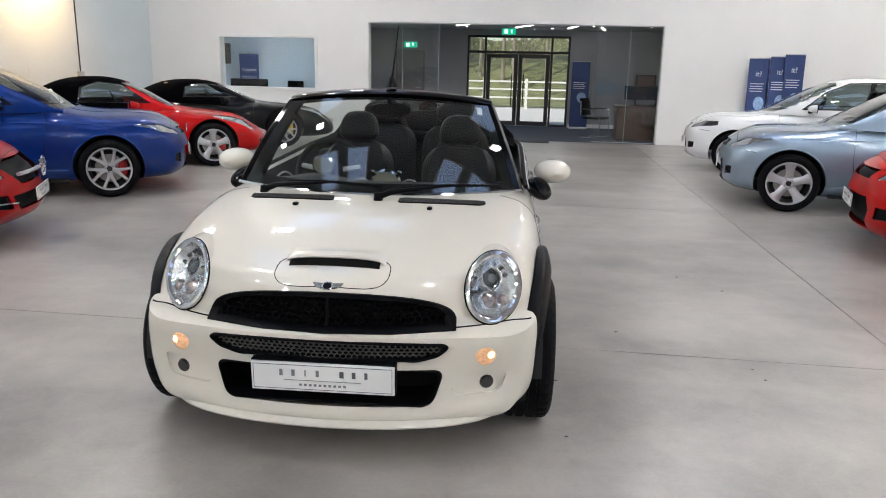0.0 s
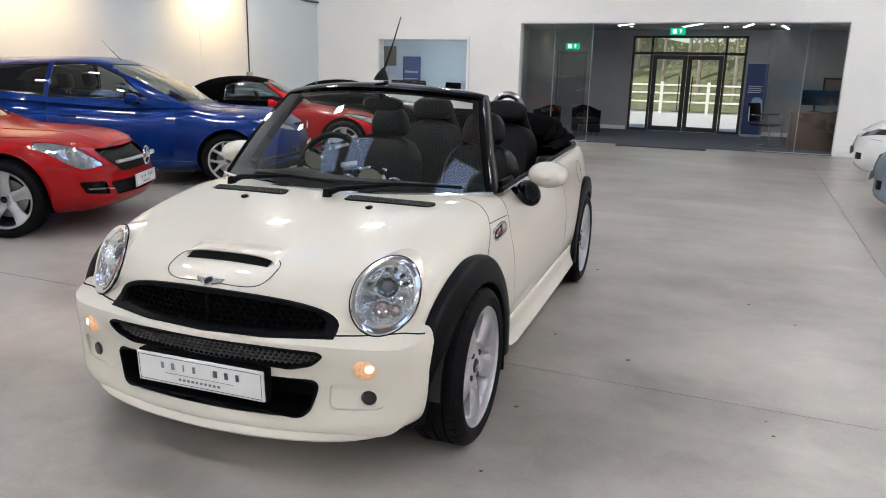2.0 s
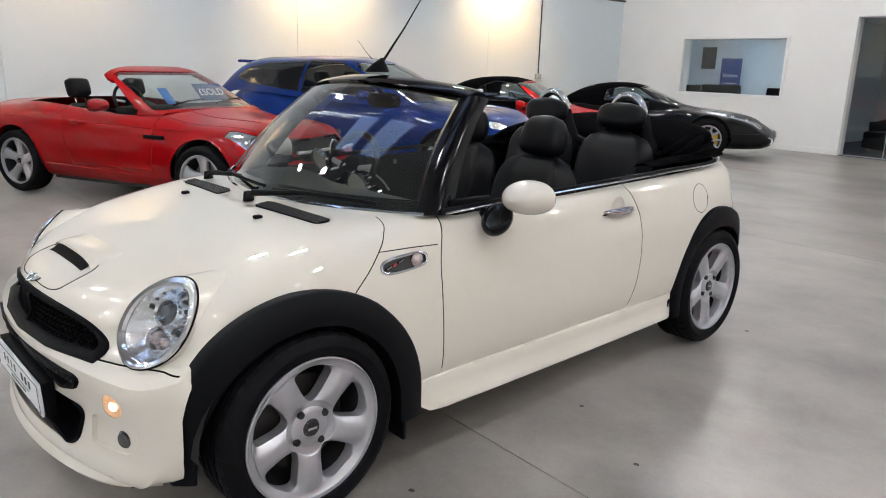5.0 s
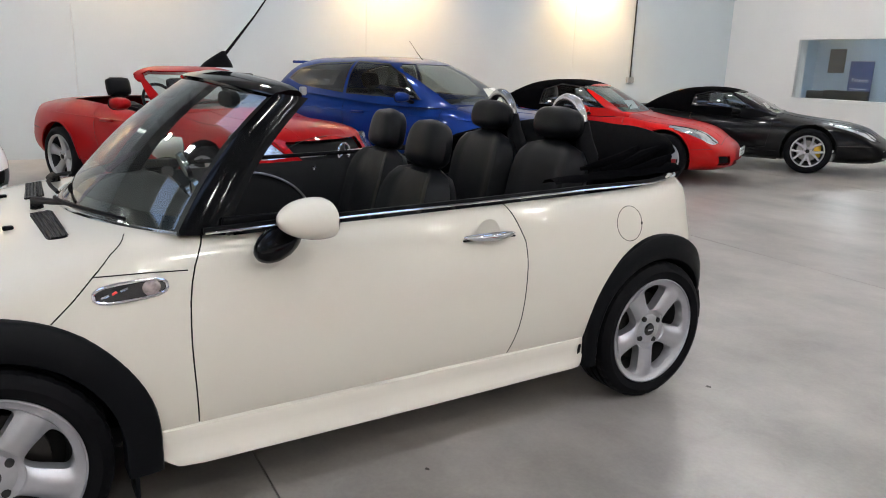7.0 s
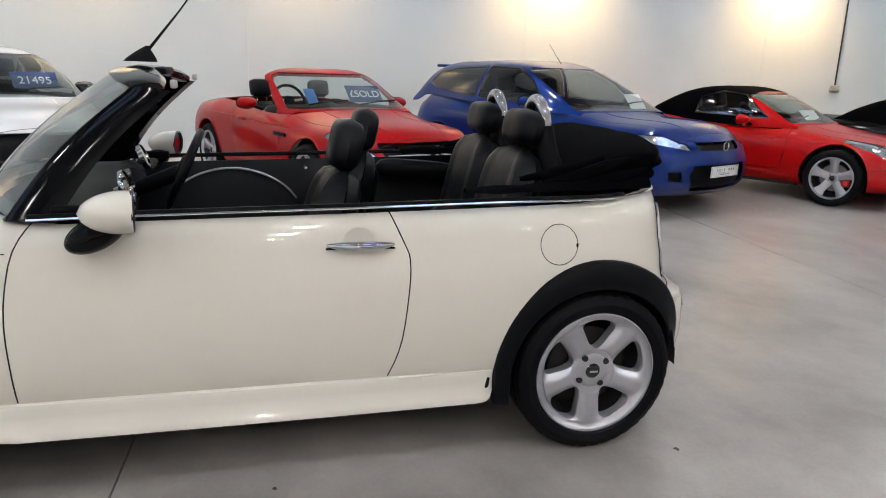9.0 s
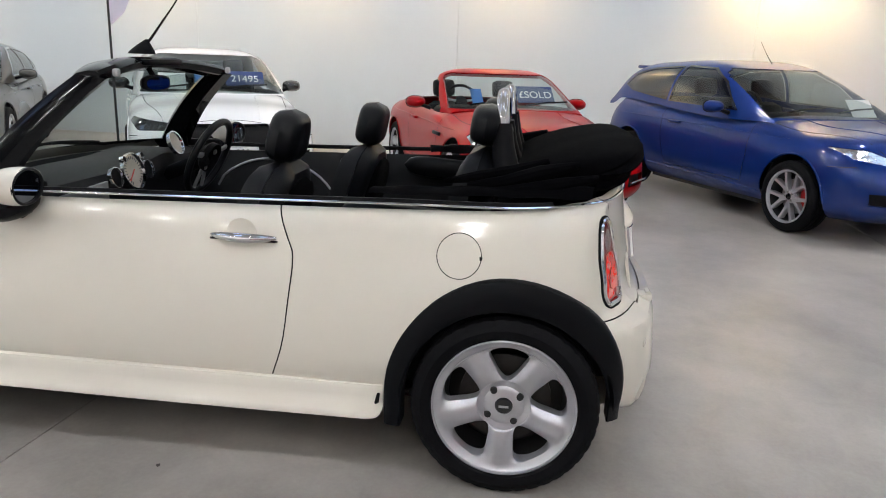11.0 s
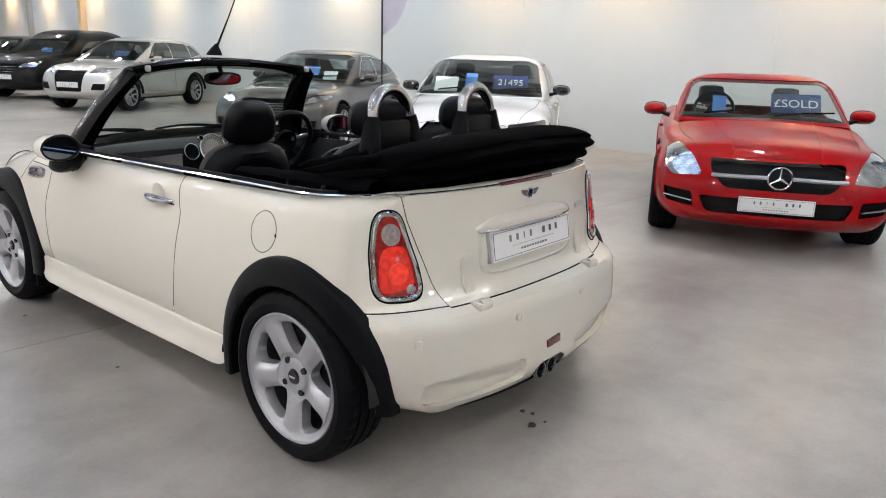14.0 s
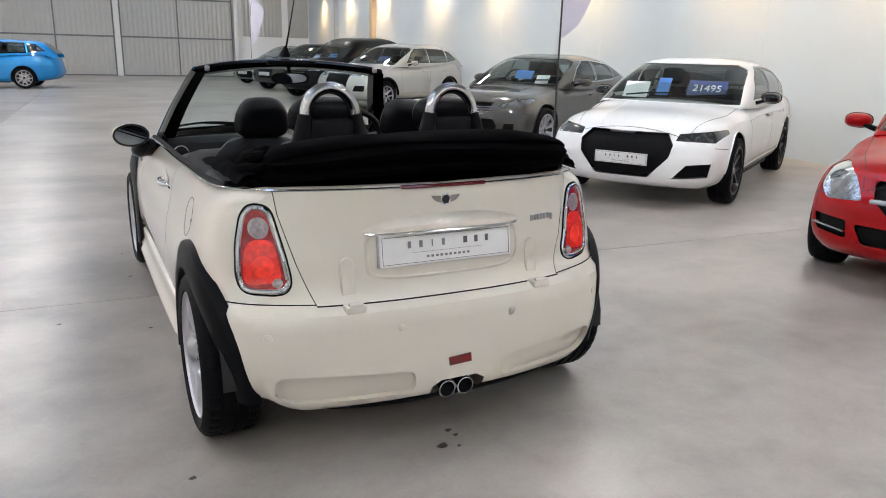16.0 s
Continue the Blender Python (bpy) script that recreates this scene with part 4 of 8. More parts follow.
def shutter(u0, u1, number):
    sh = thing(f"door_{number}", "large grey ribbed sheet-metal sliding door", "door", HALL @ pose(0, V0 + 0.05, 0), kind="structure")
    n = int((u1 - u0) / 0.2) * 4
    for z0, z1 in ((0.04, 1.70), (1.76, 3.42), (3.48, 5.2)):
        for k, (a, b) in enumerate(((u0, (u0 + u1) / 2 - 0.03), ((u0 + u1) / 2 + 0.03, u1))):
            m_ = n // 2
            part("ribbed_panel", grid(lambda i, j: (a + (b - a) * i / m_, 0.018 * (1 if (i // 2) % 2 else 0), (z0, z1)[j]), m_ + 1, 2), SHEET, sh, smooth=False)
    for z in (0.02, 1.73, 3.45, 5.22):
        part("cross_rail", box((u0, -0.01, z - 0.035), (u1, 0.05, z + 0.035), 0.005), mat("dark_rail", (0.16, 0.16, 0.16), 0.5, noise_amt=0.1), sh, smooth=False)
    for u in (u0, (u0 + u1) / 2, u1):
        part("upright", box((u - 0.03, -0.01, 0), (u + 0.03, 0.05, 5.25), 0.005), mat("dark_rail", (0.16, 0.16, 0.16), 0.5, noise_amt=0.1), sh, smooth=False)
    return sh


shutter(0.58, 5.3, 1)
shutter(-4.6, 0.28, 2)
shutter(5.6, 10.4, 3)
for k, u in enumerate((0.43, -4.78, 5.45)):
    setting(f"pillar_{k + 3}", box((u - 0.11, V0 + 0.02, 0), (u + 0.11, V0 + 0.25, TOP), 0.01), POSTW, "white steel door post", "pillar")
for k, (u0, u1) in enumerate(((-7.0, -5.1), (-8.3, -7.3))):
    setting(f"cladding_{k + 1}", grid(lambda i, j: (u0 + (u1 - u0) * i / 40, V0 + 0.03 + 0.02 * ((i // 2) % 2), (1.9, TOP)[j]), 41, 2), SHEET, "ribbed metal wall cladding above a white dado", "wall cladding")

# ---- glazed opening and lobby ----
LB = 18.0
lobby_floor = setting("floor_lobby", box((-4.3, V1 + 0.02, -0.15), (4.4, LB + 0.15, 0.006)), CARPET, "dark blue-grey carpet of the lobby", "floor")
setting("ceiling_lobby", box((-8.7, V1 + 0.25, 2.62), (4.4, LB + 0.2, 2.75)), mat("lobby_ceiling_tile", (0.40, 0.41, 0.42), 0.8, noise_amt=0.05), "suspended ceiling of the lobby", "ceiling")
setting("wall_lobby_west", box((-4.42, V1 + 0.25, 0), (-4.3, LB, 2.62)), mat("lobby_blue_wall", (0.36, 0.42, 0.48), 0.6, noise_amt=0.04), "pale blue-grey lobby side wall", "wall")
setting("wall_lobby_east", box((4.3, V1 + 0.25, 0), (4.42, LB, 2.62)), LOBBY_WALL, "grey lobby side wall", "wall")
DOORSET, DOOR2 = (-1.43, 1.42, 0.0, 2.47), (-3.44, -2.65, 0.0, 2.02)
setting("wall_lobby_north", wall_with_holes(-4.42, 4.42, 2.75, [DOORSET, DOOR2], LB, LB + 0.2), LOBBY_WALL, "grey lobby wall with the entrance doors", "wall")
setting("baseboard_lobby", joined(box((-2.6, LB - 0.018, 0.006), (-1.47, LB, 0.11)), box((1.46, LB - 0.018, 0.006), (4.3, LB, 0.11))), WALL, "white skirting in the lobby", "baseboard")
gw = thing("window_1", "frameless glass screen across the lobby opening", "glass screen", HALL, kind="structure")
for a, b in ((-3.165, -2.42), (-2.41, -1.60), (1.85, 2.54), (2.55, 3.205)):
    p = part("pane", box((a, V1 + 0.10, 0.01), (b, V1 + 0.112, 2.485)), PANE, gw, smooth=False)
    p.visible_shadow = False
    part("pane_edge", box((b - 0.008, V1 + 0.098, 0.01), (b + 0.002, V1 + 0.114, 2.485)), mat("glass_edge", (0.45, 0.55, 0.52), 0.2), p, smooth=False)
part("head_channel", box((GLZ[0], V1 + 0.09, 2.47), (GLZ[1], V1 + 0.13, 2.49)), ALLOY, gw, smooth=False)
part("floor_channel", box((GLZ[0], V1 + 0.09, 0.006), (-1.6, V1 + 0.13, 0.02)), ALLOY, gw, smooth=False)
part("floor_channel", box((1.85, V1 + 0.09, 0.006), (GLZ[1], V1 + 0.13, 0.02)), ALLOY, gw, smooth=False)
setting("trim_opening", joined(box((GLZ[0] - 0.05, V1 - 0.012, 0), (GLZ[0], V1, GLZ[3] + 0.05)), box((GLZ[1], V1 - 0.012, 0), (GLZ[1] + 0.05, V1, GLZ[3] + 0.05)), box((GLZ[0], V1 - 0.012, GLZ[3]), (GLZ[1], V1, GLZ[3] + 0.05))), WALL, "white painted lining of the opening", "trim")
# entrance doors
ds = thing("door_4", "dark aluminium double entrance doors with glazed sides and top", "door", HALL @ pose(0, LB + 0.06, 0), kind="structure")


def bar(parent, u0, u1, z0, z1, d=0.08, name="frame_bar"):
    return part(name, box((u0, -d / 2, z0), (u1, d / 2, z1), 0.004), DARKFRAME, parent, smooth=False)


for u in (-1.43, 1.36):
    bar(ds, u, u + 0.06, 0, 2.47)
for u in (-0.95, 0.89):
    bar(ds, u, u + 0.06, 0, 2.47)
bar(ds, -1.43, 1.42, 2.41, 2.47)
bar(ds, -1.43, 1.42, 1.99, 2.06)
bar(ds, -1.43, -0.95, 0.0, 0.07)
bar(ds, 0.95, 1.42, 0.0, 0.07)
for u0, u1 in ((-0.88, -0.005), (0.005, 0.88)):
    leaf = bar(ds, u0, u0 + 0.11, 0.02, 1.98, 0.06, "door_leaf")
    bar(leaf, u1 - 0.11, u1, 0.02, 1.98, 0.06, "stile")
    bar(leaf, u0 + 0.11, u1 - 0.11, 1.87, 1.98, 0.06, "top_rail")
    bar(leaf, u0 + 0.11, u1 - 0.11, 0.02, 0.14, 0.06, "bottom_rail")
    g = part("pane", box((u0 + 0.11, -0.006, 0.14), (u1 - 0.11, 0.006, 1.87)), PANE, leaf, smooth=False)
    g.visible_shadow = False
    uh = u1 - 0.16 if u0 < -0.1 else u0 + 0.16
    part("pull_handle", tube([(uh, -0.08, 0.55), (uh, -0.08, 1.45)], 0.014, 8), DARKFRAME, leaf)
for u0, u1, z0, z1 in ((-1.37, -0.95, 0.07, 1.99), (0.95, 1.36, 0.07, 1.99), (-1.37, -0.95, 2.06, 2.41), (-0.89, 0.89, 2.06, 2.41), (0.95, 1.36, 2.06, 2.41)):
    g = part("pane", box((u0, -0.006, z0), (u1, 0.006, z1)), PANE, ds, smooth=False)
    g.visible_shadow = False
d2 = thing("door_5", "flat grey internal door with a lever handle", "door", HALL @ pose(0, LB + 0.03, 0), kind="structure")
part("leaf", box((-3.40, -0.02, 0.01), (-2.69, 0.02, 1.98), 0.004), mat("grey_door_paint", (0.22, 0.23, 0.24), 0.5, noise_amt=0.05), d2, smooth=False)
part("frame", joined(box((-3.46, -0.05, 0), (-3.40, 0.03, 2.04)), box((-2.69, -0.05, 0), (-2.63, 0.03, 2.04)), box((-3.40, -0.05, 1.98), (-2.69, 0.03, 2.04))), mat("grey_frame_paint", (0.17, 0.18, 0.19), 0.5), d2, smooth=False)
part("lever_handle", tube([(-2.76, -0.06, 1.0), (-2.88, -0.06, 1.0)], 0.011, 8), ALLOY, d2)
setting("room_behind", box((-3.5, LB + 0.9, 0), (-2.6, LB + 1.0, 2.2)), LOBBY_WALL, "plain wall behind the internal door", "wall")


def exit_sign(u, v, z, w):
    es = thing("exit_sign", "lit green emergency exit sign with white arrow", "sign", HALL @ pose(u, v, z), "exit signs")
    part("lamp_box", box((-w / 2, -0.03, -0.075), (w / 2, 0.03, 0.075), 0.006), mat("exit_green", (0.0, 0.30, 0.16), 0.4, emit=(0.0, 0.55, 0.3), emit_strength=1.0), es, "green lit panel", smooth=False)
    ink = mat("exit_white", (0.9, 0.95, 0.92), 0.4, emit=(0.8, 1.0, 0.9), emit_strength=1.5)
    part("arrow_shaft", box((0.06, -0.034, -0.04), (0.085, -0.0305, 0.02)), ink, es, smooth=False)
    part("arrow_head", prism([(0.035, 0.015), (0.11, 0.015), (0.0725, 0.055)], "y", -0.034, -0.0305), ink, es, smooth=False)
    part("doorway_mark", box((-0.12, -0.034, -0.05), (-0.03, -0.0305, 0.05)), ink, es, smooth=False)
    return es


exit_sign(-0.26, 17.45, 2.545, 0.36)
exit_sign(-3.04, LB - 0.035, 2.18, 0.36)
# lobby lamps
for u, v in ((-3.4, 14.6), (-2.6, 15.6), (-1.3, 16.6), (-0.3, 15.2), (0.9, 16.8), (1.9, 16.0), (2.2, 14.9), (3.3, 16.2), (0.4, 17.2)):
    sp = thing("downlight", "small round recessed ceiling downlight", "downlight", HALL @ pose(u, v, 2.615), "lobby downlights")
    part("bezel", revolve([(0.045, 0.0), (0.06, -0.008), (0.062, 0.004)], 18, "z"), ALLOY, sp)
    part("lens", revolve([(0.0, -0.004), (0.045, -0.004)], 16, "z"), mat("downlight_glow", (1, 1, 1), emit=(1, 0.95, 0.88), emit_strength=90.0), sp)
for u, v, a in ((-1.2, 15.8, 35), (0.2, 16.2, 25), (1.4, 16.4, 10), (2.2, 17.0, -8)):
    ln = thing("linear_light", "thin white linear ceiling light", "ceiling light", HALL @ pose(u, v, 2.612, 0, 0, a), "lobby linear lights")
    part("strip", box((-0.02, -0.6, -0.006), (0.02, 0.6, 0.004)), mat("strip_glow", (1, 1, 1), emit=(1, 0.98, 0.95), emit_strength=16.0), ln, smooth=False)
# lobby furniture
WOOD = mat("walnut_veneer", (0.085, 0.045, 0.028), 0.45, noise_amt=0.35, scale=4, stretch=(1, 6, 12), rough_var=0.08)
desk = thing("reception_desk", "dark walnut reception desk with a panel front", "desk", HALL @ pose(2.45, 14.35, 0.006))
part("top", box((-0.03, -0.02, 0.74), (1.5, 0.75, 0.78), 0.006), WOOD, desk)
part("front_panel", box((0.0, 0.02, 0.0), (1.48, 0.06, 0.74), 0.004), WOOD, desk)
for u in (0.0, 1.44):
    part("side_panel", box((u, 0.06, 0.0), (u + 0.04, 0.72, 0.74), 0.004), WOOD, desk)
for u, w in ((2.62, 0.52), (3.12, 0.46)):
    mn = thing("monitor", "black flat computer monitor seen from behind", "monitor", HALL @ pose(u + w / 2, 14.78, 0.786), "reception monitors")
    part("screen", box((-w / 2, -0.02, 0.13), (w / 2, 0.02, 0.44), 0.01), PLASTIC, mn)
    part("stand", tube([(0, 0.0, 0.01), (0, 0.02, 0.2)], 0.02, 8), PLASTIC, mn)
    part("foot", box((-0.11, -0.07, 0), (0.11, 0.09, 0.012), 0.004), PLASTIC, mn)
pf = thing("picture_frame", "dark framed picture on the lobby wall", "picture", HALL @ pose(3.5, LB - 0.02, 1.32))
part("frame", box((-0.27, -0.02, -0.17), (0.27, 0.018, 0.17), 0.006), PLASTIC, pf)
part("print", box((-0.23, -0.024, -0.13), (0.23, -0.021, 0.13)), mat("print_brown", (0.12, 0.07, 0.06), 0.4, noise_amt=0.6, scale=9), pf, smooth=False)
ch = thing("cantilever_chair", "black cantilever visitor chair with a chrome tube frame", "chair", HALL @ pose(1.98, 14.75, 0.006, 0, 0, 60))
for s in (1, -1):
    part("frame_tube", tube([(s * 0.25, -0.24, 0.46), (s * 0.25, -0.26, 0.1), (s * 0.25, -0.24, 0.014), (s * 0.25, 0.24, 0.014)], 0.012, 8), CHROME, ch)
    part("arm_tube", tube([(s * 0.26, -0.24, 0.46), (s * 0.27, -0.2, 0.66), (s * 0.27, 0.18, 0.67), (s * 0.25, 0.24, 0.5), (s * 0.24, 0.27, 0.85)], 0.012, 8), CHROME, ch)
    part("arm_pad", box((s * 0.27 - 0.02, -0.16, 0.675), (s * 0.27 + 0.02, 0.14, 0.695), 0.008), PLASTIC, ch)
part("seat", box((-0.24, -0.24, 0.44), (0.24, 0.22, 0.49), 0.02), LEATHER, ch)
part("backrest", moved(box((-0.23, -0.02, 0.0), (0.23, 0.02, 0.40), 0.018), pose(0, 0.25, 0.52, -8)), LEATHER, ch)


def tub_chair(u, v, rz):
    tc_ = thing("tub_chair", "black leather tub armchair on short legs", "armchair", HALL @ pose(u, v, 0.006, 0, 0, rz), "lobby armchairs")
    part("shell", grid(lambda i, j: ((0.33 + 0.02 * (j > 2)) * math.cos(a := math.pi * (-0.06 + 1.12 * i / 20)) * (1.0, 1.04, 1.06, 0.84, 0.82)[j], (0.30 + 0.0 * j) * math.sin(a) * (1.0, 1.05, 1.08, 0.82, 0.8)[j], (0.12, 0.4, 0.60 + 0.12 * math.sin(a) ** 2, 0.60 + 0.12 * math.sin(a) ** 2, 0.38)[j]), 21, 5), LEATHER, tc_)
    part("seat_pad", box((-0.26, -0.30, 0.28), (0.26, 0.24, 0.43), 0.05, 3), LEATHER, tc_)
    part("base", box((-0.28, -0.27, 0.1), (0.28, 0.26, 0.29), 0.03), LEATHER, tc_)
    for x in (-0.22, 0.22):
        for y in (-0.2, 0.2):
            part("leg", tube([(x, y, 0.0), (x, y, 0.12)], [0.014, 0.02], 8), WOOD, tc_)


tub_chair(-1.95, 15.1, 30)
tub_chair(-2.75, 14.45, -20)
mt = solid("door_mat", box((-0.88, 13.0, 0.0), (0.92, 13.42, 0.014), 0.004), mat("ribbed_mat", (0.05, 0.055, 0.06), 0.95, noise_amt=0.3, scale=60, bump=0.6, bump_scale=200), "dark grey ribbed entrance mat on the concrete", "mat", HALL)


def pull_up(u, v, w, h, rz, words, z_text, tilt=0, z0=0.0, size=0.14, group="pull-up banners"):
    """A roll-up banner: navy print on a foot, its writing in white."""
    b = thing("pull_up_banner", "tall navy blue pull-up banner with white writing", "banner", HALL @ pose(u, v, z0, tilt, 0, rz), group)
    part("sheet", box((-w / 2, -0.004, 0.06), (w / 2, 0.004, h)), NAVYCARD, b, smooth=False)
    part("top_rail", tube([(-w / 2, 0, h), (w / 2, 0, h)], 0.01, 8), ALLOY, b)
    part("foot", box((-w / 2, -0.06, 0), (w / 2, 0.06, 0.06), 0.012), ALLOY, b)
    white = mat("banner_white", (0.75, 0.78, 0.85), 0.6)
    t = text(words, size, white, pose(0, -0.0065, z_text, 90), None)
    t.parent = b
    t.name = "lettering"
    for k in range(4):
        part("print_bar", box((-w * 0.38, -0.0062, z_text - 0.16 - 0.05 * k), (w * (0.30 - 0.07 * (k % 2)), -0.0045, z_text - 0.145 - 0.05 * k)), white, b, smooth=False)
    part("print_picture", prism(ellipse(0.05, z_text - 0.55, w * 0.26, 0.14, 18), "y", -0.0062, -0.0045), mat("banner_pale_blue", (0.28, 0.42, 0.66), 0.6, noise_amt=0.5, scale=12), b, smooth=False)
    return b


pull_up(1.72, 17.55, 0.48, 1.80, 0, "", 1.4)
for u, h, rz in ((5.16, 1.86, 6), (5.58, 1.90, 8), (5.86, 1.95, 10)):
    pull_up(u, 13.22, 0.42, h, rz, "it?", h - 0.36, -2.5, size=0.15)

# ---- office behind the small window ----
setting("floor_office", box((-8.7, V1 + 0.25, -0.15), (-4.42, LB, 0.0)), CARPET, "dark carpet of the office", "floor")
setting("wall_office_north", box((-8.7, 17.0, 0), (-4.42, 17.15, 2.62)), OFFICE_WALL, "pale blue-grey office wall", "wall")
setting("wall_office_west", box((-8.85, V1 + 0.25, 0), (-8.7, 17.15, 2.62)), OFFICE_WALL, "pale blue-grey office side wall", "wall")
wf = thing("window_2", "white framed fixed window into the office", "window", HALL, kind="structure")
for a in (((WIN[0] - 0.07, V1 - 0.02, WIN[2] - 0.07), (WIN[1] + 0.07, V1 + 0.06, WIN[2])), ((WIN[0] - 0.07, V1 - 0.02, WIN[3]), (WIN[1] + 0.07, V1 + 0.06, WIN[3] + 0.07)), ((WIN[0] - 0.07, V1 - 0.02, WIN[2]), (WIN[0], V1 + 0.06, WIN[3])), ((WIN[1], V1 - 0.02, WIN[2]), (WIN[1] + 0.07, V1 + 0.06, WIN[3]))):
    part("window_frame", box(*a, 0.005), WALL, wf, smooth=False)
p = part("pane", box((WIN[0], V1 + 0.03, WIN[2]), (WIN[1], V1 + 0.04, WIN[3])), PANE, wf, smooth=False)
p.visible_shadow = False
# out-of-view lamp added to brighten the office behind its window
lamp = thing("office_fill_panel", "unseen square white panel light added to brighten the office", "ceiling light", HALL @ pose(-6.4, 15.3, 2.61))
part("diffuser", box((-0.3, -0.3, -0.01), (0.3, 0.3, 0.0)), mat("panel_glow", (1, 1, 1), emit=(0.92, 0.97, 1.0), emit_strength=45.0), lamp, smooth=False)
b = pull_up(-7.25, 16.55, 0.55, 1.82, 0, "Finance", 1.36, size=0.13)
od = thing("office_desk", "dark office desk with papers", "desk", HALL @ pose(-7.3, 15.2, 0.0))
part("top", box((-0.1, -0.4, 0.72), (1.5, 0.4, 0.76), 0.006), WOOD, od)
part("side_panel", box((-0.05, -0.35, 0), (-0.01, 0.35, 0.72)), WOOD, od, smooth=False)
part("side_panel", box((1.41, -0.35, 0), (1.45, 0.35, 0.72)), WOOD, od, smooth=False)
mn = thing("monitor", "black flat computer monitor on the office desk", "monitor", HALL @ pose(-6.75, 15.3, 0.76))
part("screen", box((-0.5, -0.02, 0.1), (0.5, 0.02, 0.42), 0.01), PLASTIC, mn)
part("stand", tube([(0, 0.0, 0.0), (0, 0.02, 0.2)], 0.02, 8), PLASTIC, mn)
for u in (-7.9, -5.75):
    oc = thing("office_chair", "black upholstered swivel office chair", "chair", HALL @ pose(u, 15.7, 0.0), "office chairs")
    part("backrest", moved(box((-0.22, -0.03, 0), (0.22, 0.03, 0.6), 0.03, 3), pose(0, 0.2, 0.55, -8)), FABRIC, oc)
    part("seat", box((-0.24, -0.25, 0.44), (0.24, 0.22, 0.52), 0.03, 3), FABRIC, oc)
    part("column", tube([(0, 0, 0.05), (0, 0, 0.45)], 0.03, 10), PLASTIC, oc)
    part("base", revolve([(0, 0.06), (0.06, 0.06), (0.28, 0.03), (0.28, 0.0), (0, 0.0)], 10, "z"), PLASTIC, oc)
pb = solid("notice_board", box((-8.35, 16.97, 1.55), (-7.95, 16.995, 2.1), 0.004), mat("cork", (0.10, 0.09, 0.08), 0.8, noise_amt=0.3), "dark notice board on the office wall", "notice board", HALL)

# ---- outside the doors ----
GROUND = mat("sunlit_paving", (0.66, 0.64, 0.60), 0.85, noise_amt=0.12, scale=2)
GRASS = mat("rough_grass", (0.20, 0.21, 0.10), 0.9, noise_amt=0.5, scale=1.5, bump=0.8, bump_scale=20)


def land(i, j):
    u, v = -60 + 120 * i / 40, 18.2 + 120 * (j / 30) ** 1.6
    bank = 2.6 / (1 + math.exp(-(v - 37) / 1.5)) + 0.1 * math.sin(u * 0.9) * (v > 30)
    return (u, v, -0.02 + (bank if v > 29 else 0))


setting("ground", grid(land, 41, 31), [GROUND], "pale paved yard outside with a grassy bank beyond", "ground", smooth=True)
tagged(setting("grass_bank", grid(lambda i, j: Vector(land(i, j + 7)) + Vector((0, 0, 0.03)), 41, 23), GRASS, "rough grass bank behind the fence", "grass"), kind="stuff")
FENCEW = mat("pale_timber", (0.72, 0.70, 0.64), 0.8, noise_amt=0.2, scale=5, stretch=(1, 1, 8))
fence = thing("post_and_rail_fence", "pale timber post and rail fence across the yard", "fence", HALL @ pose(0, 29.0, 0))
for k in range(-5, 6):
    part("post", box((k * 1.8 - 0.06, -0.06, -0.1), (k * 1.8 + 0.06, 0.06, 1.25), 0.01), FENCEW, fence, smooth=False)
for z in (0.45, 0.8, 1.12):
    for k in range(-5, 5):
        part("rail", box((k * 1.8 + 0.02, -0.02, z - 0.035), (k * 1.8 + 1.78, 0.02, z + 0.035), 0.006), FENCEW, fence, smooth=False)
BARK = mat("bark", (0.27, 0.23, 0.18), 0.9, noise_amt=0.4, scale=9, bump=0.8, bump_scale=40, stretch=(1, 1, 0.3))
LEAF = mat("spring_leaves", (0.34, 0.35, 0.18), 0.7, noise_amt=0.4, scale=3)


def tree(u, v, h, seed):
    rnd = random.Random(seed)
    t = thing("tree", "thin-leaved woodland tree beyond the fence", "tree", HALL @ pose(u, v, 1.2 if v > 36 else 0.0), "trees outside")
    limbs, leaves = bmesh.new(), bmesh.new()
    trunk = tube([(0, 0, -0.6), (rnd.uniform(-.1, .1), 0, h * 0.4), (rnd.uniform(-.3, .3), rnd.uniform(-.2, .2), h)], [h * 0.012, h * 0.008, h * 0.003], 8)
    tips = []
    for k in range(13):
        z = h * rnd.uniform(0.15, 0.92)
        a, ln = rnd.uniform(0, math.tau), h * rnd.uniform(0.12, 0.3)
        p0, p1 = Vector((0, 0, z)), Vector((ln * math.cos(a) * 0.5, ln * math.sin(a) * 0.5, z + ln * 0.45))
        p2 = Vector((ln * math.cos(a + 0.3), ln * math.sin(a + 0.3), z + ln * 0.75))
        tube([p0, p1, p2], [h * 0.0035, h * 0.0025, h * 0.001], 5, bm=limbs)
        tips += [p1, p2, (p1 + p2) / 2]
    for p in tips:
        for _ in range(34):
            q = p + Vector((rnd.gauss(0, .4), rnd.gauss(0, .4), rnd.gauss(0, .35)))
            n = Vector((rnd.uniform(-1, 1), rnd.uniform(-1, 1), rnd.uniform(-1, 1))).normalized()
            s_ = n.orthogonal().normalized() * rnd.uniform(0.04, 0.09)
            w_ = n.cross(s_) * 0.6
            leaves.faces.new([leaves.verts.new(q + d) for d in (s_, w_, -s_, -w_)])
    part("trunk", trunk, BARK, t)
    part("limbs", limbs, BARK, t)
    tagged(part("crown", leaves, LEAF, t, "sparse pale green leaves", smooth=False), kind="stuff")


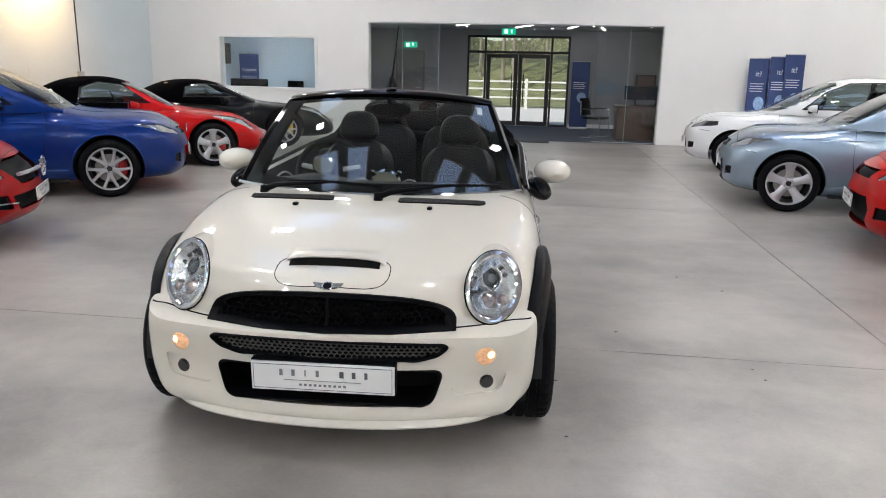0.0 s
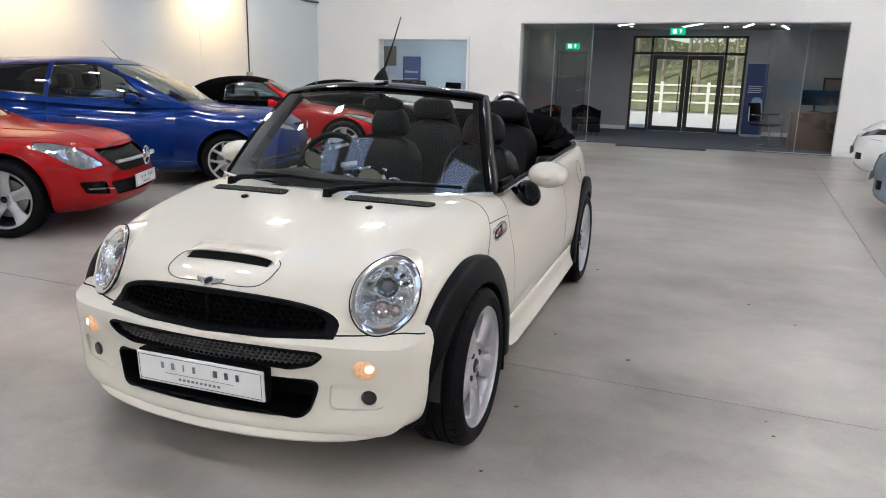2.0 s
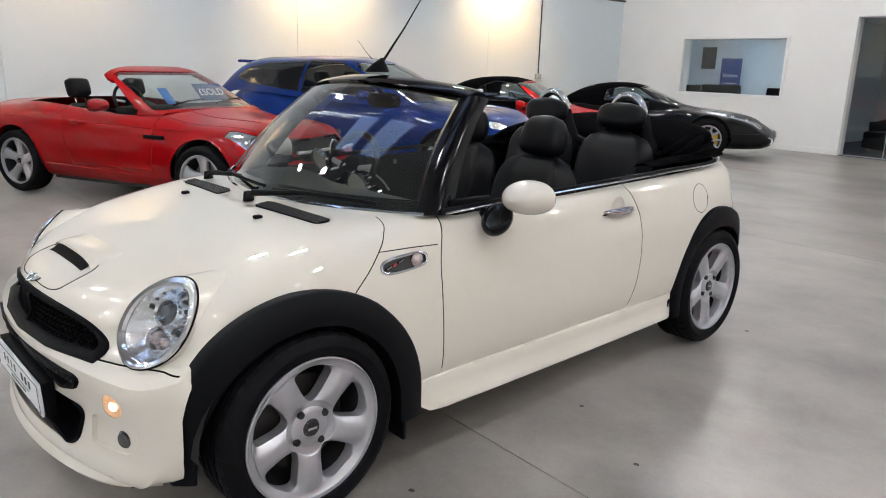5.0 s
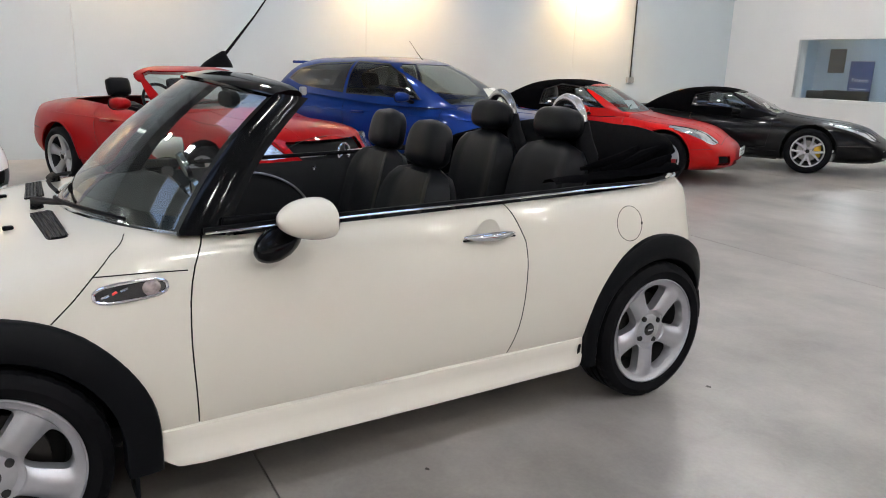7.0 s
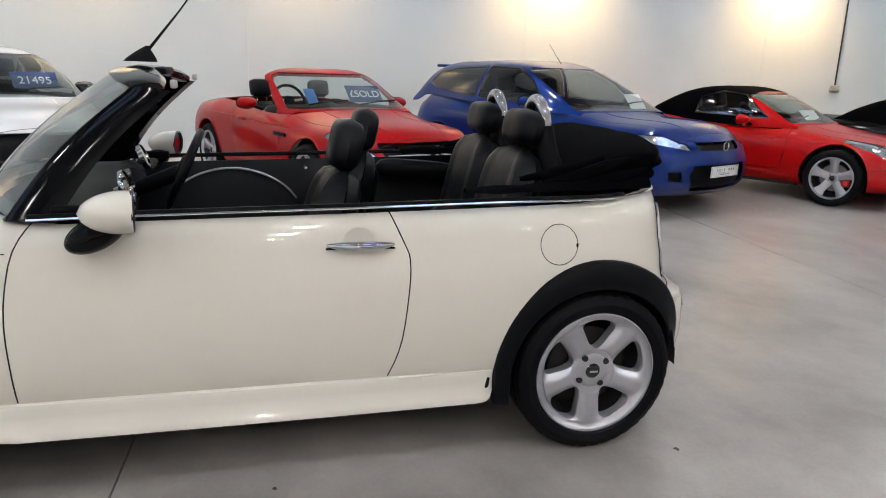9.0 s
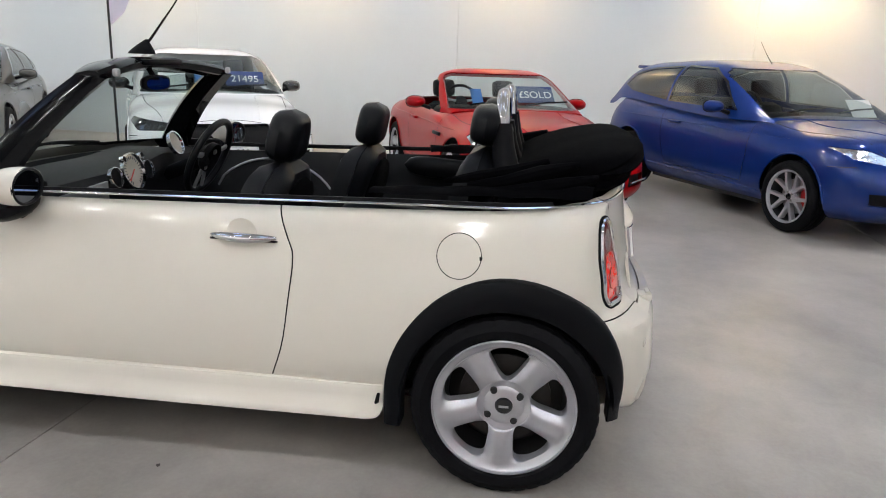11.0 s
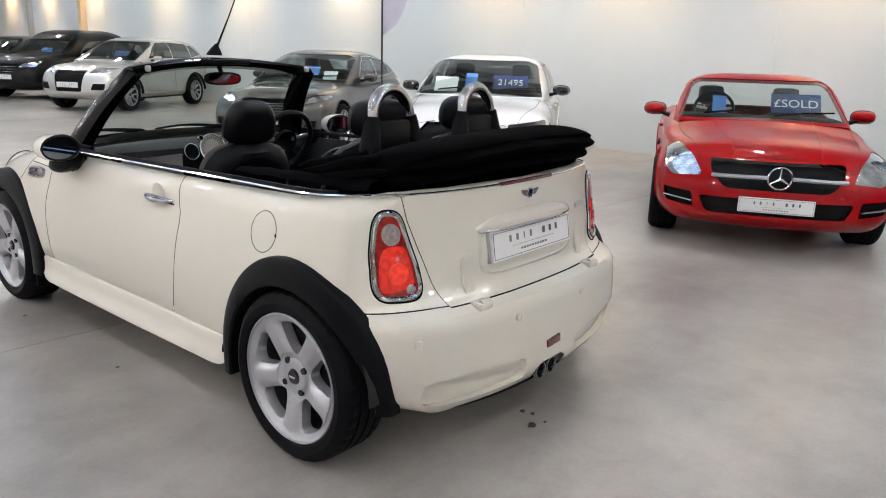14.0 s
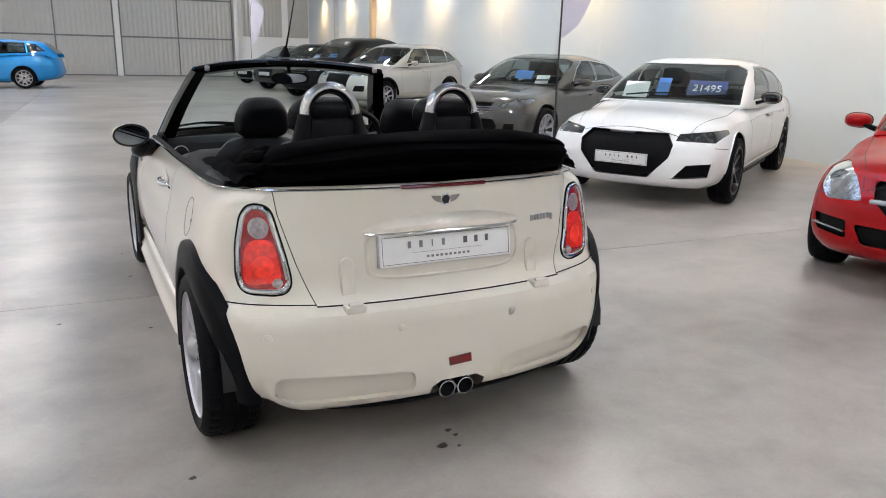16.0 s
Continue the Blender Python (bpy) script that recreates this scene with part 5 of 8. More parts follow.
for k in range(26):
    rnd = random.Random(100 + k)
    tree(-9 + 0.72 * k + rnd.uniform(-.4, .4), 33 + rnd.uniform(0, 9), rnd.uniform(6, 10), k)
setting("backdrop", grid(lambda i, j: (-60 + 120 * i / 30, 62 + 4 * math.sin(i), -1 + (6.0 + 1.6 * math.sin(i * 1.7) + 1.2 * math.sin(i * 4.1)) * j / 5), 31, 6), mat("far_wood", (0.13, 0.14, 0.075), 0.95, noise_amt=0.6, scale=0.5, bump_scale=3), "far belt of woodland", "woodland", smooth=True)

# ---- flags and stains ----
FLAGCLOTH = mat("lilac_flag_cloth", (0.62, 0.60, 0.70), 0.8, noise_amt=0.05, scale=4, bump=0.3, bump_scale=300)


def feather_flag(x, y, turn, low, label):
    fl = thing("feather_flag", label, "flag", pose(x, y, 0, 0, 0, turn), "feather flags")
    part("pole", tube([(0, 0, 0.03), (0, 0, 2.4), (0.05, 0, 3.1), (0.25, 0, 3.55)], [0.012, 0.01, 0.007, 0.004], 8), DARKFRAME, fl)
    for a in (0.4, 1.97, 3.54, 5.11):
        part("foot", tube([(0, 0, 0.03), (0.38 * math.cos(a), 0.38 * math.sin(a), 0.012)], 0.010, 6), DARKFRAME, fl)
    part("cloth", thicken(grid(lambda i, j: ((0.012 + 0.58 * (j / 8) * min(1.0, 0.05 + 1.15 * (i / 16) ** 0.55) * (1 - 0.85 * max(0, (i - 11) / 5) ** 2)), 0.02 * math.sin(i * 0.7 + j * 0.4) * j / 8, low + (3.45 - low) * i / 16), 17, 9), 0.002), FLAGCLOTH, fl)


feather_flag(-3.60, -1.5, 168, 1.60, "pale lilac feather flag on a black pole between two cars")
feather_flag(-6.2, -27.5, 168, 1.5, "white feather flag on a pole by the far shutters")
STAIN = mat("oil_stain", (0.035, 0.028, 0.022), 0.4, noise_amt=0.3, scale=40)
for x, y, r in ((0.035, 2.965, 0.020), (-0.035, 2.872, 0.013), (-0.045, 2.915, 0.010), (0.9, 2.8, 0.012), (-0.02, 2.99, 0.008), (1.93, 2.34, 0.012), (0.9, 0.33, 0.011), (1.94, 0.47, 0.008), (1.92, 0.60, 0.006), (2.17, 2.02, 0.010), (1.3, 1.07, 0.010), (0.91, -0.23, 0.007), (0.88, 1.3, 0.009)):
    solid("oil_spot", prism([(x + r * (1 + 0.25 * math.sin(3 * a + x * 50)) * math.cos(a), y + 0.8 * r * (1 + 0.2 * math.sin(2 * a)) * math.sin(a)) for a in [k * math.tau / 14 for k in range(14)]], "z", 0.0, 0.0012), STAIN, "small dark oil drip spot on the concrete", "stain", None, "oil spots", smooth=False)


# ---- the parked cars ----
RED = mat("red_paint", (0.30, 0.002, 0.004), 0.35, coat=0.5, noise_amt=0.015, scale=2.0, spec=0.05)
RED2 = mat("guards_red_paint", (0.42, 0.004, 0.004), 0.35, coat=0.5, noise_amt=0.015, scale=2.0, spec=0.05)
BLUE = mat("blue_paint", (0.002, 0.022, 0.15), 0.3, 0.3, coat=0.7, noise_amt=0.015, scale=2.0, spec=0.05)
BLACK = mat("black_paint", (0.003, 0.003, 0.0035), 0.4, coat=0.4, noise_amt=0.02, scale=2.0, spec=0.05)
WHITE = paint("white_paint", (0.78, 0.79, 0.80))
GREY = paint("dark_grey_paint", (0.06, 0.058, 0.054), 0.5)
SILVER = paint("silver_paint", (0.50, 0.50, 0.49), 0.7)
ICE = paint("ice_blue_paint", (0.24, 0.31, 0.40), 0.7)
SKYBLUE = paint("sky_blue_paint", (0.01, 0.22, 0.55), 0.3)
DARKLAMP = mat("smoked_headlight", (0.06, 0.065, 0.07), 0.08, 0.4, coat=1.0, noise_amt=0.8, scale=18, bump=0.5, bump_scale=40)
HLAMP = mat("headlight_glass", (0.52, 0.55, 0.58), 0.12, 0.85, coat=1.0, noise_amt=0.6, scale=14, bump=0.6, bump_scale=40)
MESHBLACK = mat("mesh_black", (0.004, 0.004, 0.0045), 0.6, spec=0.1, noise_amt=0.3, scale=60)
YELLOW = mat("yellow_caliper_paint", (0.7, 0.45, 0.02), 0.4)
REDCAL = mat("red_caliper_paint", (0.5, 0.02, 0.02), 0.4)


def hatch(paint_mat, **k):
    S = dict(kind="hatch", paint=paint_mat, wb=2.64, fo=0.87, ro=0.82, hw=0.92, r=0.318, rim=0.235, spokes=5, style="twin", cowl=(0.52, 0.99), belt=0.98, kick=0.10, tail_z=0.98, nose_z=0.78,
             glass_end=3.3, roof=[(0.42, 0.96), (0.85, 1.22), (1.25, 1.42), (1.7, 1.495), (2.4, 1.475), (3.0, 1.40), (3.25, 1.22), (3.42, 1.0)],
             windscreen=[(-0.76, 0.97), (0.76, 0.97), (0.65, 1.41), (-0.65, 1.41)],
             windows=[[(0.92, 1.02), (1.98, 1.05), (1.95, 1.41), (1.5, 1.39), (1.2, 1.26)], [(2.06, 1.06), (2.80, 1.13), (3.0, 1.19), (2.86, 1.30), (2.55, 1.37), (2.03, 1.40)]],
             backlight=[(-0.5, 1.08), (0.5, 1.08), (0.45, 1.3), (-0.45, 1.3)], doors=[(0.62, 1.98)],
             front=[("headlight", [(0.48, 0.66), (0.80, 0.72), (0.84, 0.80), (0.66, 0.79), (0.5, 0.72)], HLAMP, 0.004),
                    ("grille", [(-0.36, 0.66), (0.36, 0.66), (0.38, 0.74), (-0.38, 0.74)], MESHBLACK, 0.03),
                    ("lower_grille", [(-0.46, 0.26), (0.46, 0.26), (0.52, 0.42), (0.46, 0.52), (-0.46, 0.52), (-0.52, 0.42)], MESHBLACK, 0.04),
                    ("fog_lamp", [(0.6, 0.36), (0.74, 0.37), (0.75, 0.46), (0.62, 0.46)], MESHBLACK, 0.02)],
             plate_z=0.45, card=(0.62, 1.06, 40), cards=[])
    S.update(k)
    return S


def saloon(paint_mat, **k):
    S = hatch(paint_mat, kind="saloon", wb=2.82, fo=0.88, ro=1.02, hw=0.92, r=0.33, rim=0.242, cowl=(0.55, 0.97), belt=0.96, kick=0.06, tail_z=1.0, nose_z=0.72, glass_end=3.45,
              roof=[(0.45, 0.94), (0.9, 1.2), (1.35, 1.38), (1.9, 1.43), (2.5, 1.38), (3.1, 1.2), (3.55, 0.99)],
              windscreen=[(-0.76, 0.95), (0.76, 0.95), (0.64, 1.35), (-0.64, 1.35)],
              windows=[[(0.98, 1.0), (1.83, 1.02), (1.8, 1.33), (1.55, 1.32), (1.25, 1.2)], [(1.9, 1.02), (2.6, 1.05), (2.5, 1.27), (1.87, 1.33)], [(2.67, 1.06), (3.0, 1.09), (2.6, 1.24)]],
              backlight=[(-0.5, 1.08), (0.5, 1.08), (0.45, 1.26), (-0.45, 1.26)], doors=[(0.66, 1.82), (1.86, 2.66)], card=(0.66, 1.04, 40))
    S.update(k)
    return S


def suv(paint_mat, **k):
    S = hatch(paint_mat, kind="suv", wb=2.6, fo=0.86, ro=0.93, hw=0.92, r=0.35, rim=0.24, lift=0.06, cowl=(0.45, 1.1), belt=1.08, tail_z=1.08, nose_z=0.86,
              roof=[(0.35, 1.06), (0.8, 1.32), (1.2, 1.52), (1.7, 1.59), (2.6, 1.57), (3.1, 1.45), (3.45, 1.12)],
              windscreen=[(-0.76, 1.08), (0.76, 1.08), (0.66, 1.50), (-0.66, 1.50)],
              windows=[[(0.9, 1.14), (1.75, 1.15), (1.73, 1.47), (1.35, 1.45), (1.15, 1.35)], [(1.82, 1.15), (2.55, 1.17), (2.5, 1.45), (1.8, 1.47)], [(2.62, 1.18), (3.05, 1.22), (2.75, 1.40), (2.6, 1.42)]],
              doors=[(0.6, 1.74), (1.78, 2.56)],
              front=[("headlight", [(0.42, 0.80), (0.78, 0.82), (0.82, 0.92), (0.5, 0.90)], HLAMP, 0.004), ("grille", [(-0.30, 0.42), (0.30, 0.42), (0.38, 0.86), (-0.38, 0.86)], MESHBLACK, 0.03),
                     ("fog_lamp", [(0.5, 0.46), (0.76, 0.46), (0.78, 0.6), (0.55, 0.6)], MESHBLACK, 0.02)], plate_z=0.56, card=(0.56, 1.16, 40))
    S.update(k)
    return S


def roadster(paint_mat, **k):
    S = hatch(paint_mat, kind="soft", wb=2.42, fo=0.89, ro=0.98, hw=0.89, r=0.318, rim=0.235, nose=[(0, 0.10), (0.25, 0.0), (0.5, 0.015), (0.8, 0.08), (1, 0.20)], style="plain", cowl=(0.55, 0.88), belt=0.87, kick=0.05, tail_z=0.87, nose_z=0.60, glass_end=2.55, n_ac=9.0,
              roof=[(0.5, 0.86), (0.85, 1.08), (1.12, 1.22), (1.5, 1.28), (2.0, 1.22), (2.35, 1.05), (2.6, 0.87)], header_y=1.13,
              windscreen=[(-0.70, 0.88), (0.70, 0.88), (0.59, 1.20), (-0.59, 1.20)], windows=[[(0.86, 0.93), (1.75, 0.95), (1.72, 1.12), (1.5, 1.2), (1.2, 1.17)]],
              backlight=None, doors=[(0.58, 1.72)], gh_w=0.80, hood_crown=0.06,
              front=[("headlight", rounded([(0.46, 0.56), (0.66, 0.52), (0.78, 0.58), (0.80, 0.68), (0.72, 0.76), (0.56, 0.72)], 0.06), HLAMP, 0.004),
                     ("lower_grille", [(-0.35, 0.24), (0.35, 0.24), (0.38, 0.32), (-0.38, 0.32)], MESHBLACK, 0.04), ("side_intake", [(0.48, 0.26), (0.74, 0.28), (0.74, 0.40), (0.5, 0.38)], MESHBLACK, 0.03)],
              plate_z=0.42, card=(0.72, 0.95, 45), mirror_up=0.03)
    S.update(k)
    return S


car("blue_hatchback", "metallic blue three-door hatchback with silver twin-spoke wheels", heading(-4.135, 5.55, 25.5), hatch(BLUE, spokes=5, caliper=REDCAL, privacy=True, aerial=(1.42, 1.46), spoiler=(3.12, 1.372), badge=(0, 0.7, 0.05, 0.015, CHROME),
    cards=[(0.45, 0.0, 0.30, 0.21, PAPER, "")]))
rr = car("red_roadster", "red open two-seat roadster with folded roof", heading(-4.08, 2.52, 23.5), roadster(RED, kind="open", wb=2.43, fo=0.84, ro=0.87, nose_z=0.70, n_ac=10.0, cowl=(0.6, 0.93), belt=0.92, tail_z=0.92, style="plain", hood_crown=0.08, nose=[(0, 0.08), (0.25, 0.0), (0.5, 0.02), (0.75, 0.05), (1, 0.15)],
    front=[("headlight", rounded([(0.52, 0.575), (0.74, 0.555), (0.81, 0.62), (0.80, 0.74), (0.72, 0.80), (0.60, 0.71)], 0.03), HLAMP, 0.004), ("grille", rounded([(-0.36, 0.50), (0.36, 0.50), (0.46, 0.60), (0.48, 0.70), (-0.48, 0.70), (-0.46, 0.60)], 0.04), MESHBLACK, 0.035),
           ("lower_grille", rounded([(-0.48, 0.315), (0.48, 0.315), (0.54, 0.43), (-0.54, 0.43)], 0.03), MESHBLACK, 0.03), ("side_intake", rounded([(0.57, 0.335), (0.77, 0.36), (0.80, 0.46), (0.59, 0.445)], 0.02), MESHBLACK, 0.03)],
    badge=(0, 0.605, 0.088, -0.03, CHROME), star=True, roof=[(0.55, 0.9), (0.95, 1.14), (1.25, 1.29), (1.6, 1.31), (2.0, 1.22), (2.35, 1.05), (2.6, 0.9)], windscreen=[(-0.72, 0.92), (0.72, 0.92), (0.61, 1.26), (-0.61, 1.26)], header_y=1.36,
    card=(0.84, 1.03, 42), cards=[(-0.36, 0.0, 0.12, 0.2, BLUEPANEL, ""), (0.30, 0.03, 0.42, 0.22, NAVYCARD, "\u00a3SOLD")], plate_z=0.40, plate_y=-0.012))
for s_ in (1, -1):
    part("side_vent", box((s_ * 0.868 - 0.012, 0.42, 0.665), (s_ * 0.868 + 0.012, 0.66, 0.700), 0.008), PLASTIC, rr, "black side vent")
    part("grille_bar", tube([(s_ * (0.08 + 0.38 * t), -0.852 + 0.075 * t * t, 0.605 - 0.012 * t) for t in (0, 0.25, 0.5, 0.75, 1)], 0.021, 8, flat=0.7), ALLOY, rr, "silver bar through the grille")
    part("bumper_blade", tube([(s_ * (0.58 + 0.21 * t), -0.775 + 0.12 * t, 0.385 + 0.02 * t) for t in (0, 0.25, 0.5, 0.75, 1)], 0.013, 8, flat=0.6), CHROME, rr, "silver blade in the bumper intake")
car("red_soft_top", "red sports car with black fabric roof up", heading(-4.12, 8.32, 30), roadster(RED2, cards=[(0.25, 0.0, 0.5, 0.16, PAPER, "")], caliper=REDCAL))
car("black_supercar", "black mid-engined sports car with fabric roof", heading(-3.98, 11.38, 30), roadster(BLACK, wb=2.6, fo=1.15, hw=0.95, r=0.335, spokes=5, style="twin", caliper=YELLOW, nose_z=0.58, belt=0.84, roof=[(0.5, 0.86), (0.85, 1.05), (1.12, 1.17), (1.5, 1.22), (2.0, 1.17), (2.35, 1.03), (2.6, 0.87)], windscreen=[(-0.72, 0.88), (0.72, 0.88), (0.60, 1.15), (-0.60, 1.15)], windows=[[(0.86, 0.92), (1.75, 0.94), (1.72, 1.08), (1.5, 1.14), (1.2, 1.12)]], gh_w=0.86, seat_mat=mat("tan_leather", (0.36, 0.18, 0.07), 0.5),
    cards=[(0.0, 0.0, 0.5, 0.12, PAPER, "")]))
car("white_saloon", "white four-door saloon with black wheels and grille", heading(-4.35, -0.80, 30), saloon(WHITE, rim_mat=DARKALLOY, spokes=5, style="twin", mirror_mat=GLOSSBLACK, privacy=True,
    front=[("headlight", [(0.47, 0.655), (0.80, 0.645), (0.87, 0.735), (0.82, 0.755), (0.48, 0.715)], DARKLAMP, 0.004), ("grille", [(-0.26, 0.30), (0.26, 0.30), (0.44, 0.50), (0.46, 0.62), (0.38, 0.72), (-0.38, 0.72), (-0.46, 0.62), (-0.44, 0.50)], MESHBLACK, 0.03),
           ("side_intake", [(0.48, 0.30), (0.78, 0.33), (0.80, 0.46), (0.60, 0.44)], MESHBLACK, 0.03)], plate_z=0.47, cards=[(-0.42, 0.02, 0.28, 0.22, PAPER, ""), (-0.12, 0.06, 0.14, 0.24, BLUEPANEL, ""), (0.36, 0.06, 0.42, 0.2, NAVYCARD, "21495")]))
car("grey_saloon", "dark grey four-door saloon with chrome grille bars", heading(-4.7, -4.6, 28), saloon(GREY, wb=2.71, slats=(0.42, 0.56, 0.70, 4, 0.0), window_trim=CHROME, spokes=10, style="slim",
    cards=[(0.1, 0.06, 0.3, 0.16, BLUEPANEL, ""), (0.45, 0.0, 0.22, 0.16, PAPER, "")]))
car("silver_suv", "silver compact four-by-four with grey cladding", heading(-5.4, -12.3, 27), suv(SILVER, cards=[(0.3, 0.04, 0.36, 0.2, NAVYCARD, "")], cladding=PLASTIC))
car("black_suv", "black large four-by-four with silver grille bars", heading(-5.6, -16.4, 27), suv(BLACK, wb=2.75, hw=0.96, r=0.38, rim=0.26, slats=(0.36, 0.6, 0.84, 4, 0.0), roof=[(0.35, 1.16), (0.7, 1.42), (1.1, 1.68), (1.7, 1.76), (2.9, 1.73), (3.3, 1.55), (3.6, 1.2)], cowl=(0.45, 1.18), belt=1.15, nose_z=0.95,
    cards=[(0.1, 0.06, 0.3, 0.16, BLUEPANEL, "")]))
car("grey_suv", "grey crossover with a black grille", heading(-5.7, -20.5, 27), suv(GREY))
car("silver_hatchback", "silver hatchback at the end of the row", heading(-5.9, -24.8, 27), hatch(SILVER))
car("sky_blue_estate", "bright blue estate car parked by the shutters", heading(4.7, -22.4, -8), hatch(SKYBLUE, kind="hatch", ro=1.05, glass_end=3.5, roof=[(0.42, 0.96), (0.85, 1.22), (1.25, 1.42), (1.7, 1.47), (2.6, 1.45), (3.2, 1.38), (3.6, 1.05)],
    windows=[[(0.92, 1.03), (1.85, 1.05), (1.82, 1.37), (1.5, 1.38), (1.2, 1.25)], [(1.93, 1.05), (2.75, 1.08), (2.7, 1.35), (1.9, 1.37)], [(2.83, 1.10), (3.25, 1.15), (3.05, 1.3), (2.8, 1.33)]]))
car("white_hatchback", "white hatchback with silver wheels and red calipers", heading(4.40, 9.42, 163), hatch(WHITE, spokes=5, style="dish", caliper=REDCAL, r=0.312, wb=2.5, fo=0.8, hw=0.86, lamp_mat=DARKLAMP))
car("ice_blue_hatchback", "pale metallic blue five-door hatchback", heading(4.055, 6.19, 163), hatch(ICE, spokes=5, style="plain", wb=2.66, fo=0.78))
car("red_hatchback", "red sporty hatchback with a black lower grille", heading(4.48, 3.42, 163), hatch(RED2, wb=2.47, fo=0.84, hw=0.87))


# ---- the white convertible ----
CREAM = paint("pepper_white_paint", (0.665, 0.63, 0.556), 0.0, 0.3)
ARCHBLACK = mat("arch_plastic", (0.002, 0.0024, 0.0036), 0.45, spec=0.13, noise_amt=0.12, scale=12, bump=0.25, bump_scale=700)
SHUT = mat("shut_line", (0.006, 0.006, 0.006), 0.8, spec=0.08)
AMBER = mat("amber_lens", (0.78, 0.47, 0.28), 0.12, coat=1.0, noise_amt=0.4, scale=90, emit=(1.0, 0.5, 0.2), emit_strength=0.25)
REDLENS = mat("red_lens", (0.20, 0.012, 0.012), 0.1, coat=1.0, noise_amt=0.5, scale=60, emit=(1.0, 0.05, 0.03), emit_strength=0.05)
REDGLOW = mat("red_lamp_glow", (0.55, 0.02, 0.012), 0.1, coat=1.0, noise_amt=0.5, scale=55, emit=(1.0, 0.04, 0.02), emit_strength=0.16)
REDHOT = mat("red_lamp_middle", (0.6, 0.03, 0.015), 0.1, coat=1.0, noise_amt=0.5, scale=45, emit=(1.0, 0.06, 0.03), emit_strength=0.3)
REDDARK = mat("dark_red_lens", (0.13, 0.005, 0.007), 0.12, coat=1.0, noise_amt=0.3, scale=60)
CLEARLENS = mat("clear_lens", (0.50, 0.42, 0.41), 0.08, 0.5, coat=1.0, noise_amt=0.4, scale=80)
REFLECTOR = mat("lamp_reflector", (0.86, 0.87, 0.88), 0.2, 1.0, noise_amt=0.12, scale=40, rough_var=0.05)
DIAL = mat("dial_face", (0.40, 0.37, 0.32), 0.4, noise_amt=0.08, scale=60)
HEADBLACK = mat("header_black", (0.004, 0.004, 0.005), 0.5, spec=0.15, noise_amt=0.1)
MIRRORGLASS = mat("mirror_glass", (0.22, 0.24, 0.28), 0.03, 1.0, rough_var=0.02)
GREYMESH = mat("grey_mesh", (0.14, 0.14, 0.14), 0.4, 0.6, noise_amt=0.1)
STUD = mat("lamp_stud", (0.05, 0.055, 0.06), 0.35, 0.3)
PILLAR = mat("pillar_black", (0.002, 0.0022, 0.003), 0.1, spec=0.2, noise_amt=0.1)
WINGSILVER = mat("bright_silver", (0.52, 0.52, 0.53), 0.25, 0.85, noise_amt=0.05)
SILVERTRIM = mat("silver_trim", (0.45, 0.45, 0.46), 0.35, 0.8, noise_amt=0.08)
DOORCARD = mat("door_card", (0.007, 0.0075, 0.009), 0.65, spec=0.25, noise_amt=0.2, scale=20, bump=0.3, bump_scale=300)
DASH = mat("dash_plastic", (0.008, 0.0085, 0.010), 0.6, spec=0.2, noise_amt=0.15, scale=25, bump=0.3, bump_scale=400)

mini = thing("white_convertible", "cream white small convertible with black arches and folded fabric roof", "car")
MB = dict(y0=-0.60, y1=3.012, n_ac=10.0, n_ab=24.0, n_bc=50.0, end_pow=7.0, crown_pow=2.0,
          top=[(-0.60, 0.700), (-0.56, 0.716), (-0.48, 0.738), (-0.25, 0.797), (0.11, 0.864), (0.32, 0.890), (0.6, 0.901), (1.0, 0.913), (1.7, 0.931), (2.5, 0.957), (2.75, 0.971), (3.012, 0.968)],
          crown=[(-0.60, 0.02), (-0.35, 0.022), (-0.1, 0.024), (0.3, 0.012), (0.6, 0.004), (2.5, 0.0), (3.012, 0.0)],
          bottom=[(-0.60, 0.178), (-0.3, 0.18), (0.5, 0.205), (2.0, 0.21), (2.6, 0.21), (3.012, 0.215)],
          width=[(-0.60, 0.735), (-0.45, 0.766), (-0.35, 0.780), (-0.2, 0.797), (0.0, 0.817), (0.3, 0.822), (0.6, 0.818), (1.6, 0.822), (2.4, 0.828), (2.6, 0.824), (2.72, 0.810), (2.80, 0.788), (2.88, 0.750), (3.012, 0.685)],
          section=[(0, 0.895), (0.08, 0.94), (0.22, 0.985), (0.45, 1.0), (0.65, 0.984), (0.75, 0.962), (0.88, 0.938), (1, 0.912)],
          nose=[(0, 0.030), (0.05, 0.002), (0.12, 0.0), (0.2, 0.014), (0.35, 0.024), (0.5, 0.016), (0.62, 0.004), (0.675, 0.006), (0.712, 0.032), (0.9, 0.044), (1, 0.066)], nose_bow=[(0, 0.14), (0.67, 0.140), (0.74, 0.215), (0.85, 0.25), (1, 0.27)],
          tail=[(0, 0.035), (0.07, 0.006), (0.16, 0.0), (0.32, 0.010), (0.42, 0.018), (0.465, 0.030), (0.505, 0.086), (0.7, 0.125), (1, 0.162)], bow=(0.20, 0.11), tail_pow=2.5, tail_bow=[(0, 0.105), (0.3, 0.085), (0.44, 0.085), (0.52, 0.11), (1, 0.115)])
mb = shell(MB, 30, 110, 30)
SKIN = BVHTree.FromBMesh(mb)


